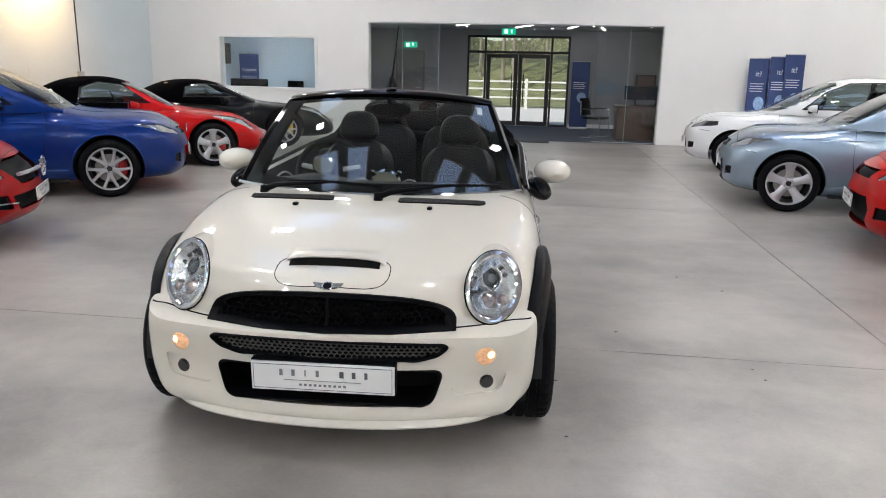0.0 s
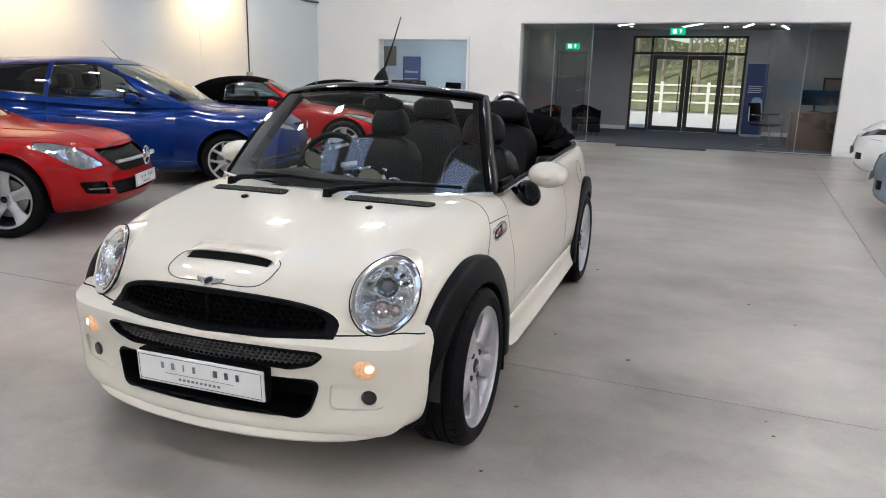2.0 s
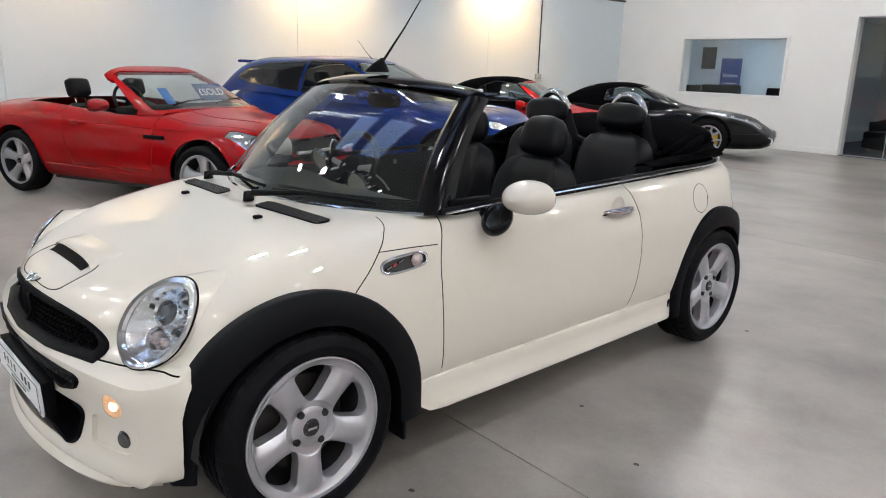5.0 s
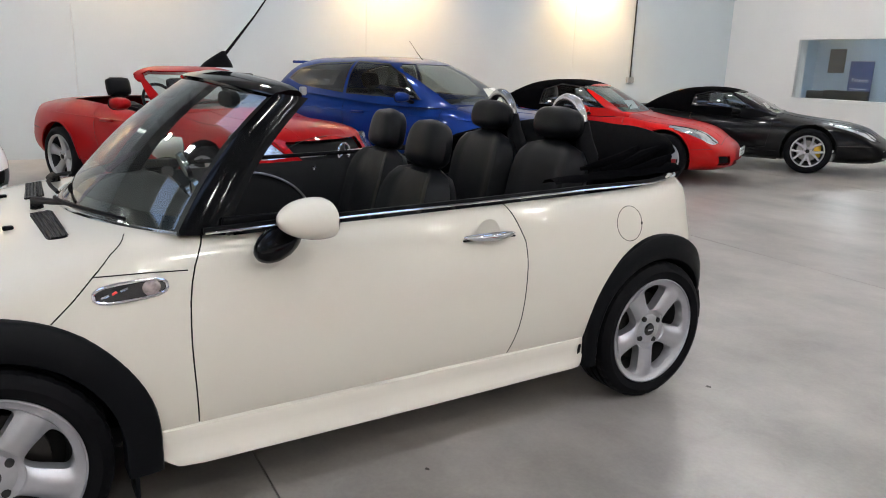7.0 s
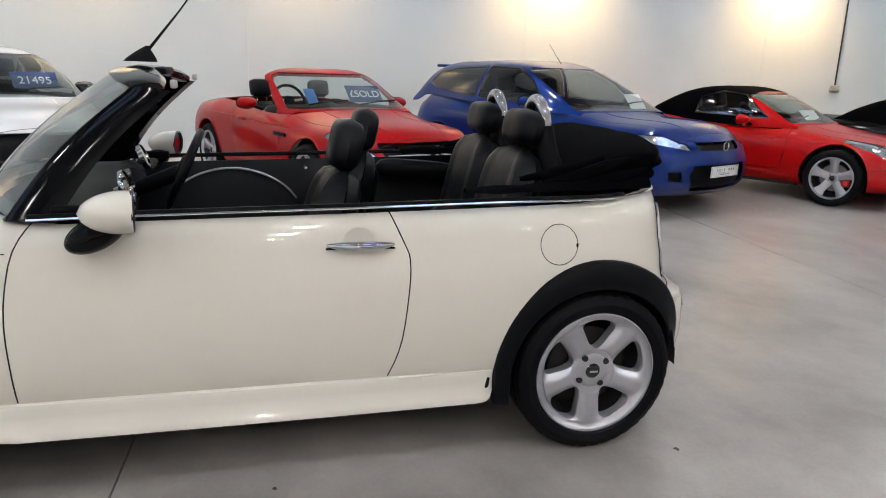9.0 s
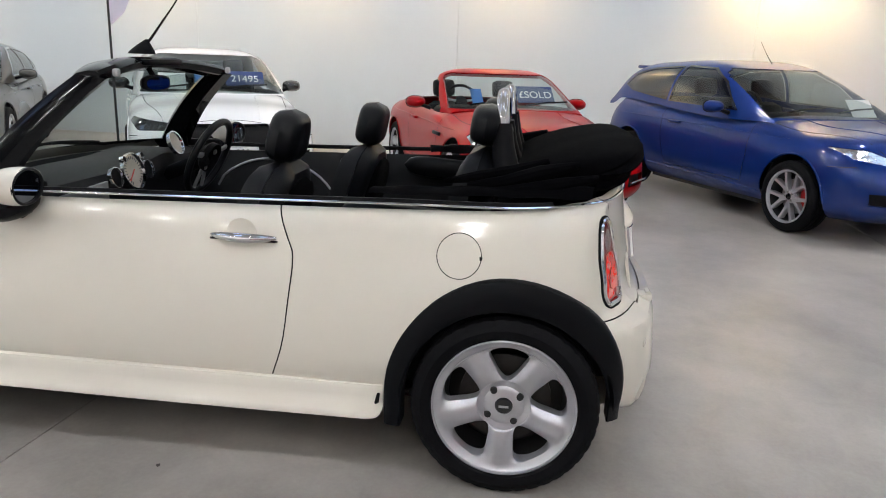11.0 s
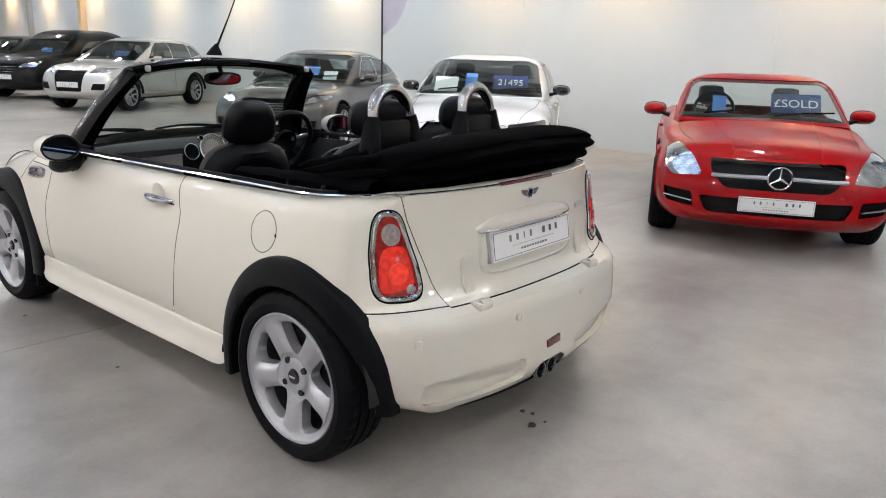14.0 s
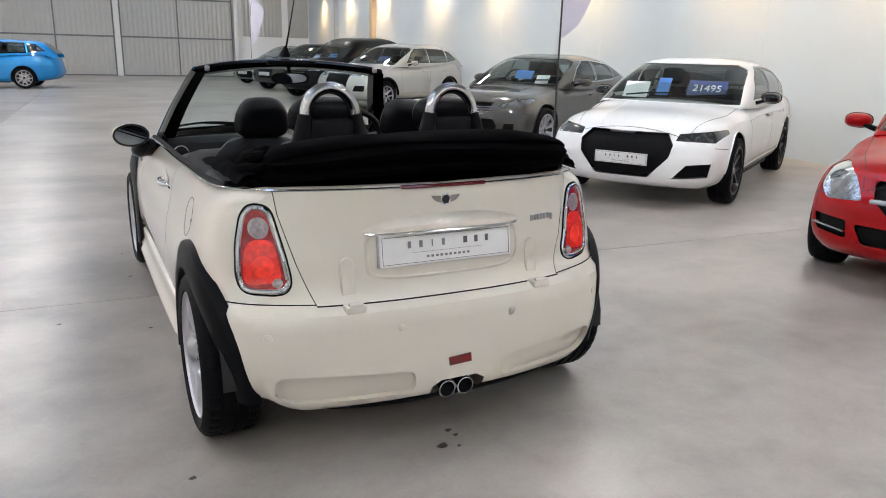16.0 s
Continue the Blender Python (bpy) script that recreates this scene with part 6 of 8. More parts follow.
def on_skin(axis, p, sign, tree=SKIN, out_by=0.0):
    """The point of the body under a place in a side (x), front or rear (y) or top (z) view."""
    k = "xyz".index(axis)
    o = list(p)
    o.insert(k, 5.0 * sign)
    d = Vector((0, 0, 0))
    d[k] = -sign
    hit, n, _, _ = tree.ray_cast(Vector(o), d)
    if hit is None:
        o[k] = 0.75 * sign if k == 0 else (-0.4 if sign < 0 else 2.85)
        return Vector(o)
    return hit + (n if n.dot(d) < 0 else -n) * out_by


def ring_on(axis, outline, sign, out_by=0.0):
    return [on_skin(axis, p, sign, SKIN, out_by) for p in outline]


def groove(parent, axis, points, sign, r=0.0022):
    """A dark shut line along the body."""
    fine = []
    for i in range(len(points) - 1):
        for k in range(6):
            t = k / 6
            fine.append((points[i][0] * (1 - t) + points[i + 1][0] * t, points[i][1] * (1 - t) + points[i + 1][1] * t))
    fine.append(points[-1])
    return part("shut_line", tube(ring_on(axis, fine, sign, -0.0008), r, 6), SHUT, parent)


want_front = lambda f: f.normal.y < -0.1 and f.calc_center_median().y < 0.05
want_rear = lambda f: f.normal.y > 0.12 and f.calc_center_median().y > 2.5

# wheels and arches
AR, AZ = 0.352, 0.300


def arch_ring(y, table, z_ends, r_of):
    """Points of one ring of an arch: a leg, an arc, a leg. Each (y, z, angle)."""
    (z_rear, z_front), out = z_ends, []
    for k in range(6):
        z = z_rear + (AZ - z_rear) * k / 6
        out.append((y + r_of(0.0), z))
    for k in range(37):
        a = math.pi * k / 36
        out.append((y + r_of(a) * math.cos(a), AZ + r_of(a) * math.sin(a)))
    for k in range(6):
        z = AZ + (z_front - AZ) * (k + 1) / 6
        out.append((y - r_of(math.pi), z))
    return out


for s in (1, -1):
    for y in (0, 2.467):
        front = y == 0
        table = [(0, 0.432), (0.5, 0.440), (1.57, 0.436), (2.2, 0.438), (2.6, 0.426), (2.9, 0.408), (math.pi, 0.392)] if front else [(0, 0.378), (0.4, 0.402), (0.8, 0.424), (1.57, 0.436), (2.4, 0.414), (math.pi, 0.392)]
        ends = (0.225, 0.205) if front else (0.25, 0.215)
        ro = lambda a, d=0.0, table=table: curve_at(table, a) + d
        mouth = arch_ring(y, table, (0.1, 0.1), lambda a: ro(a, -0.014))
        gone = cut(mb, mouth, "x", lambda f, s=s: f.calc_center_median().x * s > 0.5 and f.normal.x * s > 0.08)
        bmesh.ops.delete(mb, geom=gone, context="FACES")
        low = cut(mb, [(y - AR, 0.1), (y + AR, 0.1), (y + AR, AZ), (y - AR, AZ)], "x", lambda f, s=s: f.calc_center_median().x * s > 0.55 and f.calc_center_median().z < AZ)
        bmesh.ops.delete(mb, geom=low, context="FACES")
        liner(mini, y, AZ, AR + 0.002, 0.80, s, 0.0)
        wheel(mini, s * 0.738, y, 0.306, 0.231, 0.205, 5, "dish", s, GREYALLOY, None, 160)
        outer = arch_ring(y, table, ends, ro)
        inner_r = arch_ring(y, table, ends, lambda a: 0.335)
        plan = [(-0.42, 0.705), (-0.36, 0.748), (-0.3, 0.772), (-0.2, 0.795), (0.0, 0.815), (0.43, 0.819), (2.05, 0.819), (2.467, 0.828), (2.62, 0.822), (2.70, 0.810), (2.78, 0.778), (2.85, 0.735)]
        lean = 0.024 if front else 0.006
        tuck = lambda p: (0.045 * max(0.0, (0.48 - p[1]) / 0.25) * min(1.0, max(0.0, (-0.26 - p[0]) / 0.08, (p[0] - 2.72) / 0.08)))
        xo = [curve_at(plan, p[0]) - lean * max(0.0, (p[1] - 0.3) / 0.43) ** 2 - tuck(p) for p in outer]
        xi = [curve_at(plan, p[0]) - 0.3 * lean * max(0.0, (p[1] - 0.3) / 0.43) ** 2 - tuck(p) for p in inner_r]
        steps = ((-0.02, -0.06), (-0.004, 0.004), (0.0, 0.014), (0.12, 0.020), (0.5, 0.019), (0.85, 0.014), (0.96, 0.009), (1.0, 0.001), (1.0, -0.03))

        def arch(i, j, s=s, outer=outer, inner_r=inner_r, xo=xo, xi=xi):
            q, o_ = steps[j]
            x = xi[i] * (1 - q) + xo[i] * q
            return (s * (x + o_), inner_r[i][0] * (1 - q) + outer[i][0] * q, inner_r[i][1] * (1 - q) + outer[i][1] * q)

        part("wheel_arch", grid(arch, len(outer), len(steps)), ARCHBLACK, mini, "matt black plastic wheel arch moulding")

# cabin opening
OPEN = [(0.0, 0.335), (0.2, 0.350), (0.4, 0.405), (0.56, 0.485), (0.66, 0.57), (0.705, 0.68), (0.712, 1.2), (0.716, 2.0), (0.715, 2.40), (0.702, 2.53), (0.676, 2.615), (0.63, 2.685), (0.55, 2.742), (0.4, 2.79), (0.0, 2.825)]
OPEN = OPEN + [(-x, y) for x, y in OPEN[-2:0:-1]]
hole = cut(mb, OPEN, "z", up_of)
bmesh.ops.delete(mb, geom=hole, context="FACES")
rim = [on_skin("z", p, 1) for p in OPEN]
lining = grid(lambda i, j: (rim[i].x * (1, 0.99, 0.955, 0.93, 0.93)[j], 1.58 + (rim[i].y - 1.58) * (1, 0.995, 0.985, 0.98, 0.98)[j], (rim[i].z, rim[i].z - 0.02, rim[i].z - 0.10, 0.45, 0.30)[j]), len(rim), 5, wrap_u=True)
part("cabin_lining", lining, DOORCARD, mini, "black cabin lining")
part("cabin_floor", prism([(x * 0.93, 1.58 + (y - 1.58) * 0.98) for x, y in OPEN], "z", 0.27, 0.30), FABRIC, mini)
# doors: outline over y, z
DOOR = [(0.545, 0.322), (1.685, 0.338), (1.732, 0.46), (1.752, 0.62), (1.765, 0.74), (1.745, 0.84), (1.70, 0.90), (1.655, 1.0), (0.68, 1.0), (0.61, 0.89), (0.553, 0.80), (0.530, 0.62)]
DOOR = DOOR[:2] + rounded(DOOR, 0.09, 3)[8:]
for s in (1, -1):
    outer = grown(DOOR, 0.0045)
    cut(mb, outer, "x", side_of(s))
    inner = set(cut(mb, DOOR, "x", side_of(s)))
    gap = [f for f in cut(mb, outer, "x", side_of(s)) if f not in inner]
    part("shut_line", lift(mb, gap, -0.012), SHUT, mini)
    door = part("door", lift(mb, [f for f in inner if f.is_valid]), CREAM, mini, "cream door panel")
    # handle in its round dish
    c0 = on_skin("x", (1.585, 0.805), s)
    part("handle_dish", revolve([(0.0, s * -0.004), (0.04, s * -0.001), (0.052, s * 0.0022)], 28), CREAM, door, m=pose(c0.x + s * 0.001, 1.59, 0.815))
    part("handle", tube([on_skin("x", (1.485 + 0.222 * t, 0.806), s) + Vector((s * (0.006 + 0.026 * math.sin(math.pi * t)), 0, 0.002)) for t in [k / 24 for k in range(25)]],
                        [0.004 + 0.013 * math.sin(math.pi * k / 24) ** 0.7 for k in range(25)], 16), CHROME, door, "chrome pull handle")
    # thin black bar drawn below the handle as its shadow
    part("handle_shadow_rim", tube([on_skin("x", (1.482 + 0.228 * t, 0.796), s) + Vector((s * 0.004, 0, 0)) for t in [k / 10 for k in range(11)]], 0.0035, 6), SHUT, door)
    # fuel flap (left side only) and repeater with badge
    if s > 0:
        fl = ellipse(2.300, 0.792, 0.070, 0.070, 40)
        part("fuel_flap_line", tube(ring_on("x", fl, s, -0.0006), 0.0017, 6, closed=True), SHUT, mini)
        part("fuel_flap_tab", box((0.776, 2.364, 0.781), (0.794, 2.373, 0.795), 0.003), SHUT, mini)
    rep = ellipse(0.383, 0.762, 0.096, 0.024, 32, 3.0, 0.06)
    part("repeater_rim", tube(ring_on("x", rep, s, 0.003), 0.0055, 8, closed=True), CHROME, mini, "chrome rim of the side badge")
    pts = ring_on("x", rep, s, 0.002)
    bmr = bmesh.new()
    bmr.faces.new([bmr.verts.new(p) for p in pts])
    part("repeater_plate", bmr, GLOSSBLACK, mini)
    q = on_skin("x", (0.437, 0.766), s)
    part("side_indicator", revolve([(0.0, s * 0.014), (0.016, s * 0.011), (0.024, s * 0.004), (0.025, 0)], 20), CLEARLENS, mini, "clear oval side indicator", m=pose(q.x + s * 0.002, 0.437, 0.766))
    for k, (dy, w) in enumerate(((-0.055, 0.02), (-0.03, 0.012), (-0.005, 0.02))):
        part("badge_bar", tube([on_skin("x", (0.37 + dy - w / 2, 0.752 + 0.007 * k), s, SKIN, 0.005), on_skin("x", (0.37 + dy + w / 2, 0.758 + 0.007 * k), s, SKIN, 0.005)], 0.0035, 6), REDCAL if k == 1 else CHROME, mini)
    # bonnet edge and wing lines
    groove(mini, "x", [(0.40, 0.885), (0.345, 0.855), (0.292, 0.808), (0.235, 0.750), (0.18, 0.700)], s)
    groove(mini, "x", [(0.292, 0.808), (0.42, 0.806), (0.54, 0.801)], s)
    # sill skirt
    def skirt(i, j, s=s):
        t = 0.5 - 0.5 * math.cos(math.pi * i / 47)
        y = 0.425 + 1.645 * t
        o, z = ((-0.014, 0.334), (0.000, 0.330), (0.004, 0.318), (0.004, 0.292), (0.010, 0.266), (0.022, 0.242), (0.030, 0.230), (0.030, 0.221), (-0.03, 0.214), (-0.12, 0.21))[j]
        u = max(0.0, (t - 0.958) / 0.042)
        e = 1 - 0.8 * u ** 2 - 0.6 * max(0.0, (0.07 - t) / 0.07)
        x = 0.808 + 0.006 * math.sin(math.pi * t)
        low = max(0.2 + 0.05 * max(0.0, (0.05 - t) / 0.05), 0.205 + 0.055 * (1 - math.sqrt(max(0.0, 1 - u * u))))
        return (s * (x + o * e), y, max(z, low) + 0.008 * t)
    part("side_skirt", grid(skirt, 48, 10), CREAM, mini, "cream flared sill skirt")
    part("skirt_vent", prism(rounded([(2.040, 0.272), (2.056, 0.278), (2.060, 0.314), (2.050, 0.314)], 0.005), "x", 0.0, 0.004), SHUT, mini, "dark vent at the skirt's end", m=pose(s * 0.813 - 0.002, 0, 0))
    part("mud_flap", box((s * 0.815 - 0.07, 0.348, 0.15), (s * 0.815 + 0.015, 0.362, 0.3), 0.005), ARCHBLACK, mini)

# front: grille, slots, intake
def dome(w, z0, h):
    return [(-w, z0), (-w * 0.5, z0 - 0.004), (0.0, z0 - 0.005), (w * 0.5, z0 - 0.004), (w, z0)] + [(w * math.cos(a), z0 + 0.006 + h * math.sin(a) ** 0.68) for a in [math.pi * k / 30 for k in range(1, 30)]]


SLOT = [(-0.33, 0.428), (0.33, 0.428), (0.405, 0.448), (0.445, 0.486), (0.425, 0.502), (0.2, 0.509), (-0.2, 0.509), (-0.425, 0.502), (-0.445, 0.486), (-0.405, 0.448)]
MOUTH = [(-0.385, 0.258), (0.385, 0.258), (0.428, 0.395), (-0.428, 0.395)]
OPENINGS = {"grille": [dome(0.462, 0.538, 0.130), dome(0.455, 0.541, 0.126), dome(0.428, 0.552, 0.100), dome(0.418, 0.555, 0.090)],
            "lower_grille": [rounded(grown(SLOT, -d), 0.02 - d) for d in (0, 0.003, 0.010, 0.013)],
            "air_intake": [rounded(grown(MOUTH, -d), 0.045 - d) for d in (0, 0.003, 0.008, 0.010)]}


def honeycomb(outline, cell, depth, sink, squash=1.0):
    """Small six-sided cells standing in an opening of the nose."""
    bm = bmesh.new()
    n = len(outline)
    area = sum(outline[i][0] * outline[(i + 1) % n][1] - outline[(i + 1) % n][0] * outline[i][1] for i in range(n))
    sg = 1 if area > 0 else -1
    inside = lambda x, z: all(sg * ((outline[(i + 1) % n][0] - outline[i][0]) * (z - outline[i][1]) - (outline[(i + 1) % n][1] - outline[i][1]) * (x - outline[i][0])) > -0.002 for i in range(n))
    xs, zs = [p[0] for p in outline], [p[1] for p in outline]
    row, z = 0, min(zs)
    while z < max(zs):
        x = min(xs) + (cell * 0.5 if row % 2 else 0)
        while x < max(xs):
            if inside(x, z):
                y = on_skin("y", (x, z), -1).y + sink
                rings = []
                for rr, dy in ((0.56, 0.0), (0.44, 0.0), (0.44, depth)):
                    rings.append([bm.verts.new((x + cell * rr * 1.1 * math.sin(k * math.pi / 3), y + dy, z + cell * squash * rr * 1.1 * math.cos(k * math.pi / 3))) for k in range(6)])
                for a, b in ((0, 1), (1, 2)):
                    for k in range(6):
                        bm.faces.new((rings[a][k], rings[a][(k + 1) % 6], rings[b][(k + 1) % 6], rings[b][k]))
            x += cell
        z += cell * 0.87 * squash
        row += 1
    return bm


for nm, cell, cm, sq in (("grille", 0.026, PLASTIC, 0.85), ("lower_grille", 0.021, GREYMESH, 0.75), ("air_intake", 0.026, PLASTIC, 0.85)):
    rings = OPENINGS[nm]
    fs = cut(mb, rings[0], "y", want_front)
    bk = lift(mb, fs)
    for v in bk.verts:
        v.co.y += 0.06 if nm != "air_intake" else 0.16
    g = part(nm, bk, MESHBLACK, mini, "black grille opening")
    on = [ring_on("y", r_, -1) for r_ in rings]
    rows = [(0, 0.004), (0, -0.005), (1, -0.010), (2, -0.007), (3, 0.006), (3, 0.065 if nm != "air_intake" else 0.16)]
    part("frame", grid(lambda i, j: on[rows[j][0]][i] + Vector((0, rows[j][1], 0)), len(rings[0]), 6, wrap_u=True), PLASTIC, g, "moulded black frame")
    if nm == "air_intake":
        continue
    tagged(part("mesh", honeycomb(rings[3], cell, 0.012, 0.016, sq), cm, g, "honeycomb mesh"), kind="stuff")
part("grille_bar", tube([on_skin("y", (0.0, z), -1) + Vector((0, 0.01, 0)) for z in (0.55, 0.59, 0.63, 0.655)], 0.008, 6), PLASTIC, mini)

# headlights
for s in (1, -1):
    rim_out = lambda k, s=s: ellipse(s * 0.588, 0.664, 0.105 - k, 0.121 - k, 48, 2.05, s * 0.12)
    nrm = Vector((s * 0.41, -0.79, 0.46)).normalized()

    def seat_of(outline, s=s):
        """The lamp's own tilted plane, eased towards the wing's skin."""
        pts = []
        for x, z in outline:
            flat = Vector((x, -0.372 + 0.52 * (x * s - 0.586) + 0.56 * (z - 0.662), z))
            pts.append(flat.lerp(on_skin("y", (x, z), -1), 0.22))
        return pts

    gone = lift(mb, cut(mb, rim_out(0.0), "y", lambda f, s=s: f.calc_center_median().y < 0.1 and f.calc_center_median().z > 0.45 and f.calc_center_median().x * s > 0.3 and f.normal.y < 0.1))
    gone.free()
    edge, wide, slim = seat_of(rim_out(0.0)), seat_of(rim_out(0.005)), seat_of(rim_out(0.022))
    mid = sum(slim, Vector()) / len(slim)
    hl = part("headlight", grid(lambda i, j: slim[i].lerp(mid, min(j / 7, 0.995)) + nrm * (0.004 + 0.014 * (1 - (1 - j / 7) ** 2)), len(slim), 8, wrap_u=True), LENS, mini, "clear glass headlight with chrome rim")
    hl.visible_shadow = False
    part("chrome_rim", grid(lambda i, j: (edge[i], edge[i].lerp(wide[i], 0.3), wide[i], wide[i].lerp(slim[i], 0.6), slim[i], slim[i])[j] + nrm * (-0.004, 0.008, 0.012, 0.0105, 0.003, -0.02)[j], len(edge), 6, wrap_u=True), CHROME, hl, "broad chrome bezel")
    collar = ring_on("y", rim_out(-0.002), -1)
    part("lamp_collar", grid(lambda i, j: collar[i] - Vector((0, -0.002, 0)) if j == 0 else edge[i] + nrm * 0.0, len(edge), 2, wrap_u=True), CREAM, mini, "cream collar round the headlight")
    part("rim_seal", tube([p + nrm * 0.002 for p in edge], 0.0026, 6, closed=True), SHUT, hl)
    bowl = grid(lambda i, j: slim[i].lerp(mid, j / 5 * 0.99) - nrm * (0.07 * (1 - (1 - j / 5) ** 2)), len(slim), 6, wrap_u=True)
    part("reflector_bowl", bowl, REFLECTOR, hl, "bright reflector bowl")
    q = nrm.to_track_quat("Z", "Y").to_matrix().to_4x4()
    for dz, dx, rr, lit in ((0.042, 0.008, 0.043, 0), (-0.050, -0.012, 0.038, 1), (-0.048, 0.035, 0.026, 1)):
        c0 = mid + Vector((s * dx, 0, 0)) + q.to_3x3() @ Vector((0, 0, 0)) + (Vector((0, 0, 1)) - nrm * nrm.z) * dz - nrm * 0.02
        part("lamp_ring", revolve([(rr * 0.72, -0.03), (rr * 0.78, 0.0), (rr * 0.9, 0.006), (rr, 0.0), (rr * 1.02, -0.04)], 28, "z"), REFLECTOR, hl, m=Matrix.Translation(c0) @ q)
        part("projector_lens", revolve([(0.0, 0.014), (rr * 0.4, 0.010), (rr * 0.72, -0.008)], 24, "z"), mat("projector_grey", (0.10, 0.11, 0.12), 0.08, 0.3, coat=1.0) if not lit else CLEARLENS, hl, m=Matrix.Translation(c0) @ q)
    for k in range(7):
        a = math.pi * (0.05 + 0.15 * k)
        c0 = mid + Vector((s * 0.008, 0, 0)) + (Vector((0, 0, 1)) - nrm * nrm.z) * 0.042 + q.to_3x3() @ Vector((0.062 * math.cos(a), 0.062 * math.sin(a) * (1 if s else 1), 0)) - nrm * 0.024
        part("reflector_stud", revolve([(0, 0.006), (0.006, 0.005), (0.0085, -0.006)], 10, "z"), STUD, hl, m=Matrix.Translation(c0) @ q)
    # bumper lamps
    c0 = on_skin("y", (s * 0.575, 0.450), -1)
    ind = part("front_indicator", revolve([(0.0, -0.012), (0.022, -0.010), (0.036, -0.003), (0.041, 0.004)], 26, "y"), AMBER, mini, "lit amber round indicator", m=pose(c0.x, c0.y, c0.z, -4, 0, s * 22))
    part("indicator_bulb", revolve([(0.0, -0.014), (0.012, -0.012), (0.018, -0.006)], 14, "y"), mat("bulb_glow", (1, 0.8, 0.5), emit=(1.0, 0.74, 0.45), emit_strength=1.8), ind, m=pose(s * 0.012, 0, 0))
    c0 = on_skin("y", (s * 0.580, 0.334), -1) + Vector((0, 0.012, 0))
    part("fog_lamp_blank", revolve([(0.0, -0.006), (0.022, -0.005), (0.029, 0.004)], 22, "y"), GLOSSBLACK, mini, "dark round lamp blank", m=pose(c0.x, c0.y, c0.z, 0, 0, s * 22))
    # sunk panel round the lower lamp
    pan = rounded([(s * 0.45, 0.292), (s * 0.63, 0.300), (s * 0.655, 0.385), (s * 0.455, 0.388)], 0.03)
    sunk = lift(mb, cut(mb, pan, "y", want_front))
    for v in sunk.verts:
        v.co.y += 0.013
    part("bumper_recess", sunk, CREAM, mini, "shallow recess in the bumper")
    pe = ring_on("y", pan, -1)
    part("recess_wall", grid(lambda i, j: pe[i] + Vector((0, 0.0135 * j - 0.0002, 0)), len(pe), 2, wrap_u=True), CREAM, mini)
    groove(mini, "y", [(s * 0.455, 0.545), (s * 0.55, 0.545), (s * 0.63, 0.547), (s * 0.70, 0.551), (s * 0.735, 0.553)], -1, 0.0035)

# bonnet scoop, emblem, jets, vents
sc = ellipse(0.0, -0.448, 0.212, 0.086, 64, 3.2)
part("scoop_line", tube(ring_on("z", sc, 1, 0.0), 0.0018, 6, closed=True), SHUT, mini)
HOOD = ((-0.408, 0.016), (-0.413, 0.023), (-0.408, 0.028), (-0.39, 0.028), (-0.36, 0.018), (-0.33, 0.006), (-0.30, -0.001))
swell = lambda t: max(0.0, 1 - abs(t) ** 4) ** 0.5
part("bonnet_scoop", grid(lambda i, j: on_skin("z", (0.190 * (-1 + i / 14), HOOD[j][0]), 1) + Vector((0, 0, HOOD[j][1] * swell(-1 + i / 14) - 0.0005)), 29, 7), CREAM, mini, "raised bonnet air scoop")
part("scoop_mouth", grid(lambda i, j: on_skin("z", (0.170 * (-1 + i / 14), (-0.436, -0.424, -0.404)[j]), 1) + Vector((0, 0, (0.0015, 0.003, 0.020)[j] * (0.25 + 0.75 * swell(-1 + i / 14)))), 29, 3), SHUT, mini, "dark scoop mouth")
em = on_skin("z", (0.0, -0.536), 1)
eq = pose(0, em.y, em.z + 0.004, -60)
part("emblem", revolve([(0.0, -0.004), (0.016, -0.0035), (0.018, 0.0)], 22, "y"), GLOSSBLACK, mini, "round black emblem", m=eq)
part("emblem_ring", tube([(0.018 * math.cos(a), -0.003, 0.018 * math.sin(a)) for a in [k * math.tau / 24 for k in range(24)]], 0.003, 6, closed=True), CHROME, mini, m=eq)
